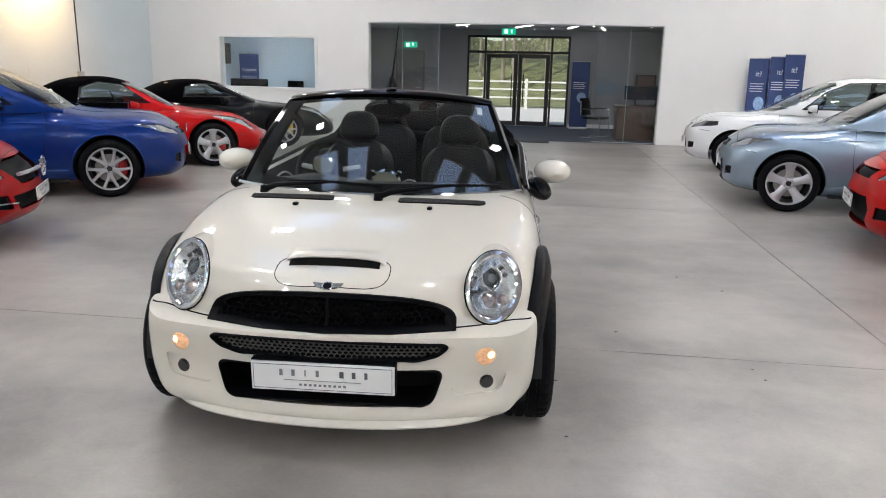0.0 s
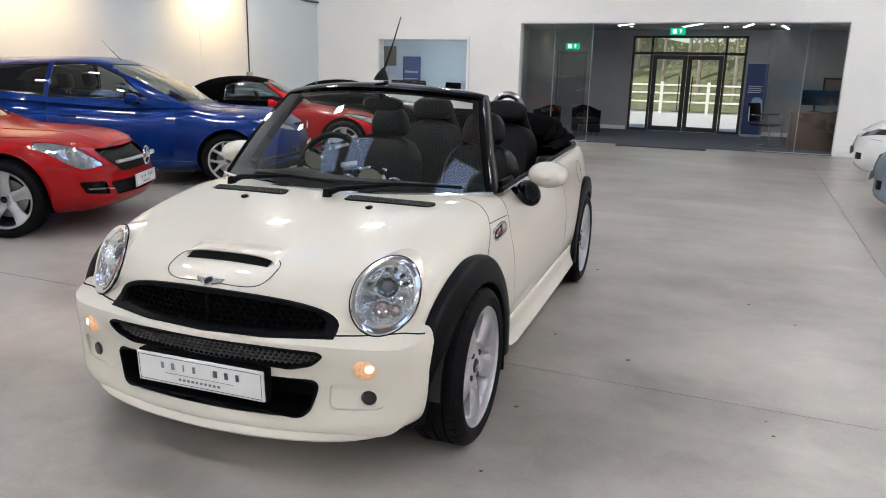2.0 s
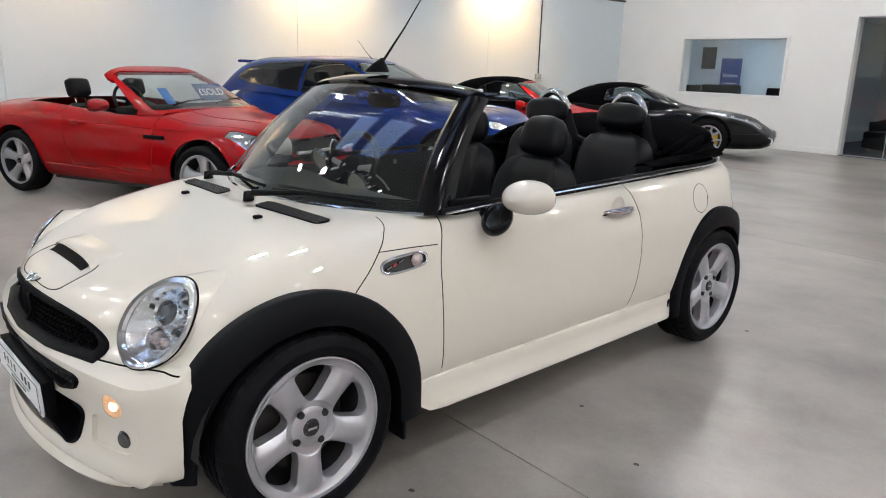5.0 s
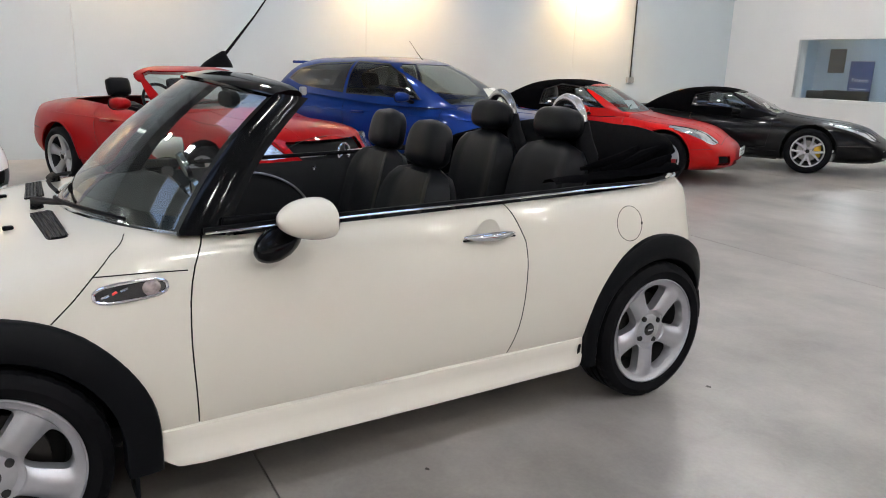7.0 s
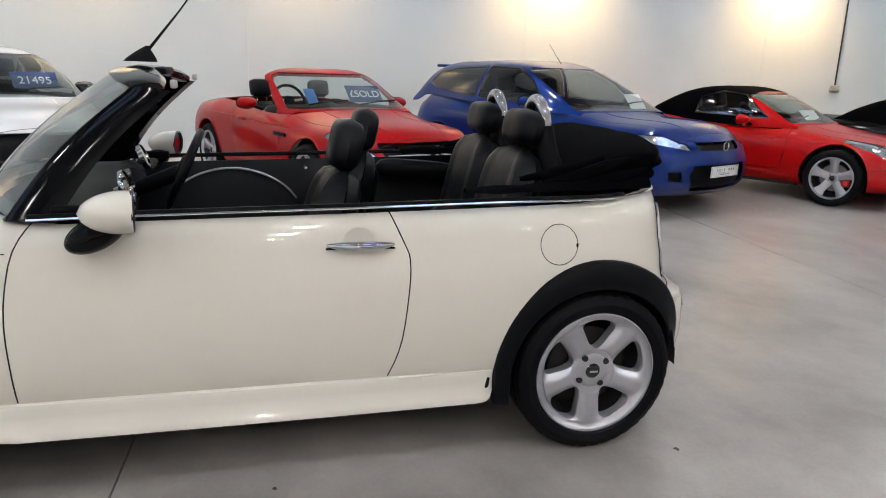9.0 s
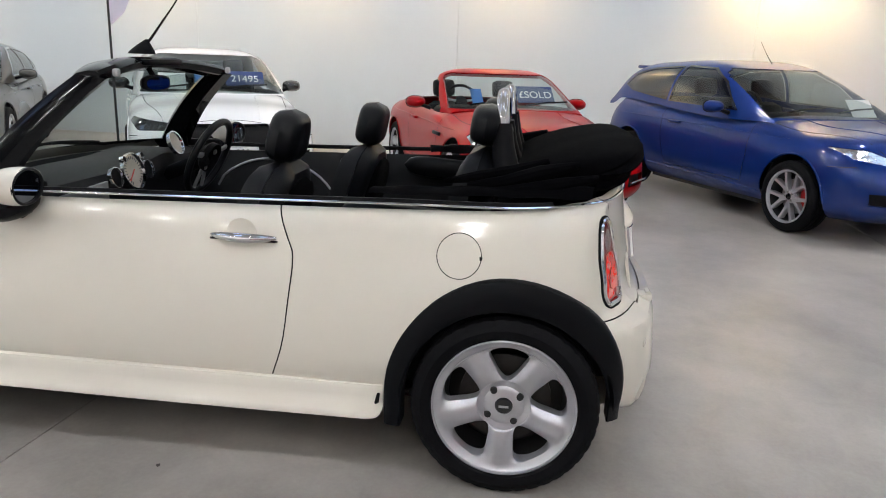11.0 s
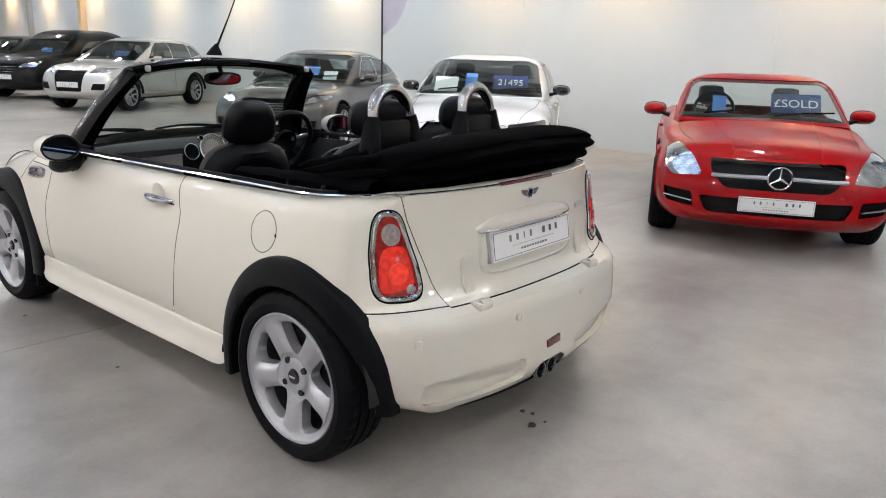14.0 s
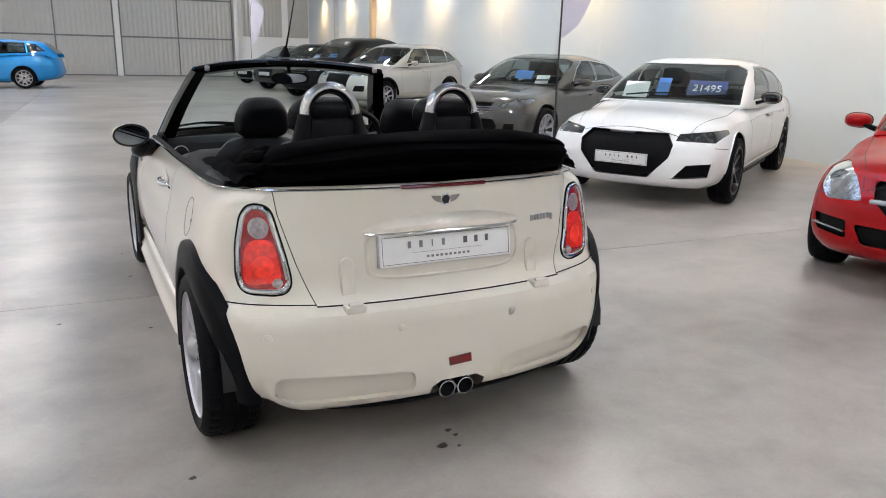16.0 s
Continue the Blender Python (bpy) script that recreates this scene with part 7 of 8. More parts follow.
for s in (1, -1):
    part("emblem_wing", prism([(s * 0.018, 0.012), (s * 0.056, 0.015), (s * 0.050, 0.005), (s * 0.038, -0.006), (s * 0.018, -0.012)], "y", -0.004, 0.002), WINGSILVER, mini, "silver wing", m=eq)
    j = on_skin("z", (s * 0.297, 0.115), 1)
    part("washer_jet", box((-0.012, -0.016, -0.002), (0.012, 0.016, 0.012), 0.006), PLASTIC, mini, m=pose(j.x, j.y, j.z))
    vc = [(0.14, 0.180), (0.53, 0.205), (0.545, 0.262), (0.15, 0.248)]
    vo = rounded([(s * x, y) for x, y in vc], 0.028, 5)
    low = [on_skin("z", p, 1) for p in vo]
    vmid = on_skin("z", (s * 0.34, 0.224), 1)
    vt = part("cowl_vent", grid(lambda i, j: low[i].lerp(vmid, (0.0, 0.02, 0.09, 0.5, 0.99)[j]) + Vector((0, 0, (-0.003, 0.006, 0.004, 0.004, 0.004)[j])), len(low), 5, wrap_u=True), PLASTIC, mini, "black honeycomb cowl vent")
    cells = bmesh.new()
    for k in range(26):
        for jj in range(5):
            x, y = 0.155 + 0.0148 * k + (0.0074 if jj % 2 else 0), 0.190 + 0.0112 * jj + 0.055 * (0.0148 * k)
            if x > 0.525:
                continue
            c0 = on_skin("z", (s * x, y), 1) + Vector((0, 0, 0.0045))
            ring = [[cells.verts.new(c0 + Vector((r_ * math.sin(a_ * math.pi / 3), 0.85 * r_ * math.cos(a_ * math.pi / 3), h_))) for a_ in range(6)] for r_, h_ in ((0.0084, 0.0), (0.0074, 0.0022), (0.0056, 0.0022), (0.0052, 0.0))]
            for r0_, r1_ in zip(ring, ring[1:]):
                for a_ in range(6):
                    cells.faces.new((r0_[a_], r0_[(a_ + 1) % 6], r1_[(a_ + 1) % 6], r1_[a_]))
    tagged(part("mesh", cells, mat("vent_mesh", (0.02, 0.02, 0.022), 0.4, spec=0.4), vt), kind="stuff")

# plates
number_plate(mini, pose(-0.006, -0.604, 0.371, 3))
part("plate_holder", box((-0.270, -0.599, 0.3125), (0.258, -0.565, 0.4295), 0.004), PLASTIC, mini)

# tail: boot lid, lamps, bumper
BOOT = [(-0.482, 0.588), (0.482, 0.588), (0.53, 0.72), (0.575, 0.88), (0.592, 1.02), (-0.592, 1.02), (-0.575, 0.88), (-0.53, 0.72)]
outer = grown(BOOT, 0.003)
want_boot = lambda f: f.calc_center_median().y > 2.68 and (f.normal.y > 0.15 or f.calc_center_median().y > 2.80)
cut(mb, outer, "y", want_boot)
inner = set(cut(mb, BOOT, "y", want_boot))
gap = [f for f in cut(mb, outer, "y", want_boot) if f not in inner]
part("shut_line", lift(mb, gap, -0.012), SHUT, mini)
boot_faces = [f for f in inner if f.is_valid]
boot = part("boot_lid", lift(mb, boot_faces), CREAM, mini, "cream drop-down boot lid")
for s in (1, -1):
    seam = []
    for k in range(33):
        a = math.radians(90 * k / 32)
        way = Vector((s * math.cos(a), math.sin(a), 0))
        hit = SKIN.ray_cast(Vector((s * 0.485, 2.66, 0.600 - 0.010 * k / 32)) + way * 0.9, -way)[0]
        if hit is not None:
            seam.append(hit)
    part("bumper_seam", tube(seam, 0.0024, 6), SHUT, mini)
    lamp_o = [(s * 0.602, 0.885), (s * 0.615, 0.90), (s * 0.64, 0.906), (s * 0.664, 0.90), (s * 0.682, 0.87), (s * 0.70, 0.78), (s * 0.706, 0.69), (s * 0.70, 0.65), (s * 0.682, 0.634), (s * 0.60, 0.628), (s * 0.567, 0.636), (s * 0.556, 0.66), (s * 0.572, 0.75)]
    lamp_o = rounded(lamp_o, 0.02, 3)
    fs = cut(mb, lamp_o, "y", want_rear)
    glassy = lift(mb, fs, 0.004)
    top_f = [f for f in glassy.faces if f.calc_center_median().z > 0.80]
    clear = cut(glassy, ellipse(s * 0.638, 0.838, 0.032, 0.036, 20), "y", lambda f: True)
    tlp = lift(glassy, clear, 0.001)
    low_lamp = cut(glassy, rounded([(s * 0.575, 0.66), (s * 0.694, 0.65), (s * 0.692, 0.74), (s * 0.672, 0.80), (s * 0.595, 0.80)], 0.03), "y", lambda f: True)
    glow = lift(glassy, low_lamp, 0.002)
    tail = part("tail_light", glassy, REDLENS, mini, "red tail light lens with chrome rim")
    part("reversing_lens", tlp, CLEARLENS, tail, "clear round lens")
    hot = lift(glow, cut(glow, ellipse(s * 0.632, 0.712, 0.034, 0.036, 24), "y", lambda f: True), 0.003)
    part("brake_lamp", glow, REDGLOW, tail, "glowing red lamp")
    part("lamp_bulls_eye", hot, REDHOT, tail, "bright middle of the lamp")
    c0 = on_skin("y", (s * 0.590, 0.655), 1)
    part("round_reflector", revolve([(0.0, 0.012), (0.014, 0.010), (0.019, 0.0)], 16, "y"), CLEARLENS, tail, m=pose(c0.x, c0.y, c0.z))
    rim_pts = []
    for p, r_ in zip(lamp_o, lamp_o[1:] + lamp_o[:1]):
        rim_pts += [(p[0] * (1 - t) + r_[0] * t, p[1] * (1 - t) + r_[1] * t) for t in ((0, 0.5) if math.hypot(p[0] - r_[0], p[1] - r_[1]) > 0.01 else (0,))]
    part("chrome_rim", tube(ring_on("y", rim_pts, 1, 0.003), 0.0085, 8, closed=True), CHROME, tail, "chrome bezel")
    part("rim_seal", tube(ring_on("y", grown(rim_pts, 0.0105), 1, 0.0), 0.0035, 6, closed=True), SHUT, tail)
    # boot hinges with their covers
    c0 = on_skin("y", (s * 0.368, 0.583), 1)
    hg = part("boot_hinge", box((-0.036, -0.026, -0.02), (0.036, 0.026, 0.008), 0.008), CREAM, mini, "cream hinge", m=pose(c0.x, c0.y + 0.012, c0.z + 0.002))
    part("hinge_knuckle", tube([(-0.024, 0.012, 0.006), (0.024, 0.012, 0.006)], 0.011, 10), CREAM, hg)
    lid_y = [on_skin("y", (s * 0.368, z), 1).y for z in (0.66, 0.74)]
    on_lid = lambda x, z, o: Vector((x, lid_y[1] + (lid_y[0] - lid_y[1]) * (0.74 - z) / 0.08 + 0.012 * max(0.0, (0.66 - z) / 0.06) + o - s * 0.10 * (x - s * 0.368), z))
    tab = [(s * 0.368 - 0.025, 0.602), (s * 0.368 + 0.025, 0.602), (s * 0.368 + 0.025, 0.712)] + [(s * 0.368 + 0.025 * math.cos(a), 0.712 + 0.025 * math.sin(a)) for a in [math.pi * k / 10 for k in range(1, 10)]] + [(s * 0.368 - 0.025, 0.712)]
    tab_m = (s * 0.368, 0.66)
    part("hinge_cover", grid(lambda i, j: on_lid(tab[i][0] + (tab_m[0] - tab[i][0]) * (0, 0.01, 0.14, 0.5, 0.99)[j], tab[i][1] + (tab_m[1] - tab[i][1]) * (0, 0.01, 0.06, 0.5, 0.99)[j], (-0.004, 0.004, 0.008, 0.009, 0.009)[j]), len(tab), 5, wrap_u=True), CREAM, boot)
    for xs in (0.22, 0.655):
        c1 = on_skin("y", (s * xs, 0.505), 1)
        part("parking_sensor", revolve([(0.0, 0.003), (0.010, 0.003), (0.0125, 0.0015), (0.014, 0.003), (0.016, 0.0)], 18, "y"), CREAM, mini, m=pose(c1.x, c1.y, c1.z, 0, 0, -s * 10 if xs < 0.5 else -s * 25))
# handle strip above the plate, plate and recess
hs = grid(lambda i, j: on_skin("y", (0.31 * (-1 + i / 12), 0.808 + (0.0, 0.008, 0.028, 0.047, 0.056)[j] * (1 - 0.75 * abs(-1 + i / 12) ** 3)), 1) + Vector((0, (0.006, 0.031, 0.033, 0.021, 0.0)[j] * (1 - 0.9 * abs(-1 + i / 12) ** 6), 0)), 25, 5)
part("handle_strip", hs, CREAM, boot, "cream handle strip with chrome lower edge")
part("handle_chrome", tube([on_skin("y", (0.30 * (-1 + i / 12), 0.809), 1) + Vector((0, 0.024 * (1 - 0.9 * abs(-1 + i / 12) ** 6), -0.001)) for i in range(25)], 0.007, 8), CHROME, boot, "chrome edge")
pq = on_skin("y", (0.0, 0.748), 1)
number_plate(mini, pose(0, pq.y + 0.003, 0.748, -9, 0, 180), 0.52, 0.111)
part("plate_holder", box((-0.264, -0.008, -0.0585), (0.264, 0.014, 0.0585), 0.004), SILVERTRIM, mini, m=pose(0, pq.y - 0.008, 0.748, -9, 0, 180))
rec = ellipse(0.0, 0.735, 0.30, 0.085, 36, 5.0)
part("plate_recess_edge", tube(ring_on("y", rec, 1, -0.003), 0.008, 6, closed=True), CREAM, boot)
bq = on_skin("y", (0.0, 0.912), 1)
bm4 = pose(0, bq.y + 0.006, 0.912, 0, 0, 180)
part("emblem", revolve([(0.0, -0.004), (0.016, -0.0035), (0.018, 0.0)], 22, "y"), GLOSSBLACK, boot, "round black emblem", m=bm4)
part("emblem_ring", tube([(0.018 * math.cos(a), -0.003, 0.018 * math.sin(a)) for a in [k * math.tau / 24 for k in range(24)]], 0.003, 6, closed=True), CHROME, boot, m=bm4)
for s in (1, -1):
    part("emblem_wing", prism([(s * 0.018, 0.012), (s * 0.056, 0.015), (s * 0.050, 0.005), (s * 0.038, -0.006), (s * 0.018, -0.012)], "y", -0.004, 0.002), WINGSILVER, boot, "silver wing", m=bm4)
for k in range(7):
    x = -0.385 - 0.018 * k
    c0 = on_skin("y", (x, 0.808), 1)
    part("model_name_bar", box((x - 0.006, c0.y, 0.797 if k < 6 else 0.79), (x + 0.006, c0.y + 0.006, 0.82 if k < 6 else 0.815), 0.002), SILVERTRIM, boot)
part("high_brake_light", tube([on_skin("y", (0.165 * t, 0.948), 1) + Vector((0, 0.002, 0.012)) for t in [-1 + k / 8 for k in range(17)]], 0.009, 8, flat=0.8), REDDARK, mini, "slim dark red high brake light")
# bumper recess, fog lamp, exhaust
for s in (1, -1):
    reco = [(s * 0.17, 0.262), (s * 0.60, 0.268), (s * 0.64, 0.295), (s * 0.64, 0.355), (s * 0.60, 0.372), (s * 0.17, 0.345)]
    reco = rounded(reco, 0.035, 4)
    fs = cut(mb, reco, "y", want_rear)
    sunk = lift(mb, fs)
    for v in sunk.verts:
        v.co.y -= 0.03
    part("bumper_recess", sunk, CREAM, mini)
    edge_pts = [(p[0] * (1 - t) + r_[0] * t, p[1] * (1 - t) + r_[1] * t) for p, r_ in zip(reco, reco[1:] + reco[:1]) for t in (0, 0.25, 0.5, 0.75)]
    er = ring_on("y", edge_pts, 1)
    part("recess_wall", grid(lambda i, j: er[i] + Vector((0, -0.0305 * j, 0)), len(er), 2, wrap_u=True), CREAM, mini)
fs = cut(mb, [(-0.115, 0.12), (0.115, 0.12), (0.105, 0.27), (0.07, 0.292), (-0.07, 0.292), (-0.105, 0.27)], "y", want_rear)
part("exhaust_cutout", lift(mb, fs, -0.09), SHUT, mini)
c0 = on_skin("y", (0.0, 0.362), 1)
part("rear_fog_lamp", prism([(-0.046, -0.014), (0.042, -0.018), (0.046, 0.012), (-0.042, 0.018)], "y", -0.02, 0.008, bevel=0.004), REDDARK, mini, "dark red rear fog lamp", m=pose(c0.x, c0.y, c0.z))
for s in (1, -1):
    ex = part("exhaust_tip", revolve([(0.028, -0.12), (0.032, -0.02), (0.034, 0.0), (0.033, 0.006), (0.029, 0.006), (0.027, -0.004), (0.027, -0.10)], 26, "y"), CHROME, mini, "chrome exhaust tip", m=pose(s * 0.037, 2.985, 0.242))
    # black disc across the tip stands for the unlit hollow of the pipe
    part("soot", revolve([(0.0, -0.02), (0.028, -0.02)], 20, "y"), SHUT, ex)
part("under_lip", tube([(x, 2.955 - 0.13 * (x / 0.69) ** 2, 0.208 + 0.012 * (x / 0.5) ** 4) for x in [-0.50 + 1.0 * k / 20 for k in range(21)]], 0.008, 6), SHUT, mini)
part("splitter", grid(lambda i, j: (0.655 * (q := -1 + i / 20), -0.598 + 0.125 * q * q + 0.07 * q ** 10 + (0.03, 0.006, -0.010, -0.014, -0.008, 0.05)[j] * (1 - 0.8 * q ** 6), (0.226, 0.208, 0.192, 0.182, 0.174, 0.170)[j] + 0.022 * q ** 4), 41, 6), CREAM, mini, "cream lip under the front bumper")
part("chin_lip", tube([(0.56 * (q := -1 + k / 10), -0.585 + 0.13 * q * q, 0.168) for k in range(21)], 0.006, 6), SHUT, mini, "black edge under the bumper lip")

# waist strip
order = [(0.745, 0.60), (0.742, 0.9), (0.745, 1.2), (0.75, 1.6), (0.752, 2.0), (0.75, 2.3), (0.742, 2.46), (0.726, 2.56), (0.702, 2.635), (0.672, 2.69)]
for s in (1, -1):
    fine = []
    for i in range(len(order) - 1):
        for k in range(4):
            t = k / 4
            fine.append(Vector((order[i][0] * (1 - t) + order[i + 1][0] * t, order[i][1] * (1 - t) + order[i + 1][1] * t, 0)))
    bp = [Vector((s * p.x * 0.992, p.y, curve_at(MB["top"], p.y) + (-0.004 - 0.008 * min(1.0, max(0.0, (p.y - 2.1) / 0.35))))) for p in fine]
    bp += [on_skin("y", (s * x, 0.948), 1) + Vector((0, 0.003, 0.012)) for x in (0.62, 0.58, 0.54, 0.5, 0.45, 0.4, 0.35, 0.3, 0.25, 0.2, 0.168)]
    part("belt_chrome", tube(bp, 0.006, 6, flat=0.7), CHROME, mini, "thin chrome waist strip")
    part("belt_seal", tube([p + Vector((-s * 0.016, 0, 0.004)) for p in bp[:30]], 0.011, 6), RUBBER, mini)
    # door card trims
    part("armrest_arc", tube([(s * 0.672, 0.85 + 0.62 * t, 0.70 + 0.155 * math.sin(math.pi * min(1, t * 1.02)) ** 0.6) for t in [k / 20 for k in range(21)]], 0.006, 6), SILVERTRIM, mini, "silver arc on the door lining")
    part("lock_button", revolve([(0, -0.006), (0.010, -0.004), (0.012, 0.004)], 14), CHROME, mini, m=pose(s * 0.69, 1.52, 0.86))

# windscreen, pillars, header
GT = lambda q: Vector((0.535 * q, 0.765 + 0.13 * q * q, 1.330 - 0.045 * q * q))
GB = lambda q: Vector((0.700 * q, 0.290 + 0.255 * q * q, 0.886 + 0.004 * q * q))


def screen(q, v):
    p = GB(q).lerp(GT(q), v)
    return p + Vector((0, -0.035 * math.sin(math.pi * v) * (1 - 0.3 * q * q), 0.012 * math.sin(math.pi * v)))


ws = part("windscreen", grid(lambda i, j: screen(0.96 * (-1 + i / 14), 0.02 + 0.96 * j / 12), 29, 13), CARGLASS_CLEAR, mini, "clear upright windscreen")
part("screen_band", grid(lambda i, j: screen(0.965 * (-1 + i / 14), (0.0, 0.10)[j]) + Vector((0, 0.004, 0)), 29, 2), GLOSSBLACK, ws, "black printed edge of the glass")
part("screen_chrome", tube([GB(-1 + k / 14) + Vector((0, -0.012, 0.004)) for k in range(29)], 0.008, 6), CHROME, mini, "chrome strip under the windscreen")
for s in (1, -1):
    def pillar(i, j, s=s):
        v = i / 20
        f0 = screen(s * 0.955, v)
        back = GB(s).lerp(GT(s), v)
        wd = 0.140 - 0.025 * v
        off = ((0, 0, 0), (0.030, 0.006, 0), (0.044, 0.035, 0), (0.042, wd * 0.75, -0.006), (0.030, wd + 0.008, -0.012), (-0.045, wd - 0.01, -0.01), (-0.05, 0.03, 0))[j]
        return f0 + Vector((s * (off[0] * (1 - 0.25 * v)), off[1], off[2]))
    part("windscreen_pillar", grid(pillar, 21, 7, wrap_v=True), PILLAR, mini, "gloss black windscreen pillar")
    part("quarter_seal", box((s * 0.70 - 0.012, 0.66, 0.895), (s * 0.70 + 0.012, 0.86, 0.935), 0.01), PLASTIC, mini)


def header(i, j):
    q = 1.0 * (-1 + i / 14)
    f0 = screen(q, 1.0) if abs(q) < 1 else GT(q)
    prof = ((0.0, -0.012), (-0.020, 0.000), (0.0, 0.010), (0.08, 0.023), (0.135, 0.020), (0.155, 0.006), (0.145, -0.020), (0.10, -0.034), (0.03, -0.028))[j]
    e = 1 - 0.35 * max(0, abs(q) - 0.9) / 0.19
    return f0 + Vector((0, prof[0] * (1 - 0.42 * abs(q) ** 5), prof[1] * e))


hbm = grid(header, 29, 9, wrap_v=True)
hbm.verts.ensure_lookup_table()
for k in (0, 28):
    hbm.faces.new([hbm.verts[k * 9 + j] for j in range(9)])
hd = part("windscreen_header", hbm, PILLAR, mini, "gloss black windscreen header rail")
part("header_trim", box((-0.14, 0.90, 1.318), (0.14, 0.955, 1.345), 0.01), PLASTIC, hd)
for s in (1, -1):
    part("roof_latch", box((s * 0.475 - 0.012, 1.0, 1.284), (s * 0.475 + 0.012, 1.022, 1.312), 0.006), SILVERTRIM, hd)
part("aerial_base", grid(lambda i, j: (0.014 + (0.03, 0.028, 0.020, 0.010, 0.006)[j] * math.cos(i * math.tau / 16), 0.85 + (0.0, 0.004, 0.012, 0.022, 0.028)[j] + (0.062, 0.055, 0.036, 0.014, 0.006)[j] * math.sin(i * math.tau / 16), 1.363 + (0.0, 0.012, 0.032, 0.052, 0.060)[j]), 16, 5, wrap_u=True), PLASTIC, mini, "black aerial foot")
part("aerial_rod", tube([(0.014, 0.885, 1.413), (0.015, 1.0, 1.555), (0.015, 1.091, 1.680)], [0.006, 0.0035, 0.0025], 8), PLASTIC, mini, "thin black raked aerial")
part("rear_view_mirror", grid(lambda i, j: (0.0 + 0.11 * math.copysign(abs(math.cos(i * math.tau / 24)) ** 0.7, math.cos(i * math.tau / 24)) * (0.02, 0.85, 1, 1, 0.95, 0.02)[j], 0.875 + (0.0, 0.004, 0.02, 0.03, 0.033, 0.033)[j], 1.245 + 0.034 * math.copysign(abs(math.sin(i * math.tau / 24)) ** 0.7, math.sin(i * math.tau / 24)) * (0.02, 0.85, 1, 1, 0.95, 0.02)[j]), 24, 6, wrap_u=True), PLASTIC, mini, "oval interior mirror")
part("mirror_face", prism(ellipse(0, 0, 0.094, 0.026, 24, 2.6), "y", 0.0, 0.002), MIRRORGLASS, mini, m=pose(0, 0.909, 1.245))
part("mirror_stem", tube([(0, 0.89, 1.27), (0, 0.86, 1.32)], 0.012, 8), PLASTIC, mini)
# wipers
for x0, y0, x1, y1 in ((-0.50, 0.345, 0.06, 0.262), (0.055, 0.245, 0.60, 0.39)):
    wp = part("wiper", tube([(x0, y0 - 0.035, 0.894), (x0 + 0.06, y0 - 0.045, 0.918), (x0 + 0.28, (y0 + y1) / 2 - 0.035, 0.940), (x0 + 0.36, (y0 + y1) / 2 - 0.022, 0.944)], [0.016, 0.013, 0.008, 0.006], 8), PLASTIC, mini, "black wiper arm")
    part("blade", tube([(x0 + 0.10 + (x1 - x0 - 0.10) * t, y0 + (y1 - y0) * t + 0.015 - 0.05 * math.sin(math.pi * t), 0.930 + 0.014 * math.sin(math.pi * t)) for t in [k / 8 for k in range(9)]], 0.007, 6), PLASTIC, wp)
    part("pivot_cap", revolve([(0, 0.02), (0.018, 0.015), (0.022, -0.02)], 14, "z"), PLASTIC, wp, m=pose(x0, y0 - 0.035, 0.897))

# door mirrors
for s, mx, my, mz in ((1, 0.875, 0.855, 0.945), (-1, -0.835, 0.83, 0.960)):
    mr = new("wing_mirror")
    mr.parent = mini
    mr.matrix_basis = pose(mx, my, mz, 0, 0, s * 8)
    sq = lambda q, p: math.copysign(abs(q) ** p, q)

    def cup(i, j):
        a, t = i * math.tau / 32, j / 12
        pr = (1 - (1 - t) ** 2.3) ** 0.55 * (1 - 0.06 * t**6)
        return (0.098 * pr * sq(math.cos(a), 0.92), -0.085 + 0.148 * t, 0.063 * pr * sq(math.sin(a), 0.92))

    part("mirror_shell", grid(cup, 32, 13, wrap_u=True), CREAM, mr, "cream oval mirror cap")
    part("mirror_rim", tube([(0.088 * math.cos(a), 0.060, 0.0555 * math.sin(a)) for a in [k * math.tau / 32 for k in range(32)]], 0.0065, 8, closed=True, flat=0.8), HEADBLACK, mr, "black rim")
    part("mirror_glass", prism(ellipse(0, 0, 0.086, 0.0535, 32), "y", 0.054, 0.058), MIRRORGLASS, mr, "mirror glass")

    def foot(i, j, s=s):
        a, t = i * math.tau / 24, math.pi * j / 12
        p = Vector((0.056 * math.sin(t) * math.cos(a), -0.092 * math.cos(t), 0.050 * math.sin(t) * math.sin(a)))
        return Matrix.Rotation(0.35 * s, 3, "Z") @ Matrix.Rotation(0.35, 3, "X") @ p + Vector((-s * 0.082, -0.045, -0.080))

    part("mirror_foot", grid(foot, 24, 13, wrap_u=True), PILLAR, mr, "gloss black mirror foot")
    part("foot_stem", tube([(-s * 0.09, -0.03, -0.095), (-s * 0.165, -0.02, -0.085)], [0.034, 0.03], 10), GLOSSBLACK, mr)

# dashboard and controls (right-hand drive)
def dash(i, j):
    q = -1 + i / 16
    y0 = 0.36 + 0.21 * q * q
    prof = ((y0, 0.875), (y0 + 0.10, 0.895), (0.66 + 0.02 * q * q, 0.898), (0.735, 0.872), (0.752, 0.83), (0.725, 0.76), (0.70, 0.62), (0.62, 0.45))[j]
    bump = 0.030 * math.exp(-((q * 0.66 + 0.33) / 0.14) ** 2) if j in (1, 2, 3) else 0
    return (0.665 * q, prof[0], prof[1] + bump)


part("dashboard", grid(dash, 33, 8), DASH, mini, "dark grey curved dashboard")
part("dash_panel", prism([(0.18, 0.66), (0.62, 0.68), (0.62, 0.80), (0.5, 0.835), (0.18, 0.845)], "y", 0.735, 0.757), SILVERTRIM, mini, "silver-grey dash facing")


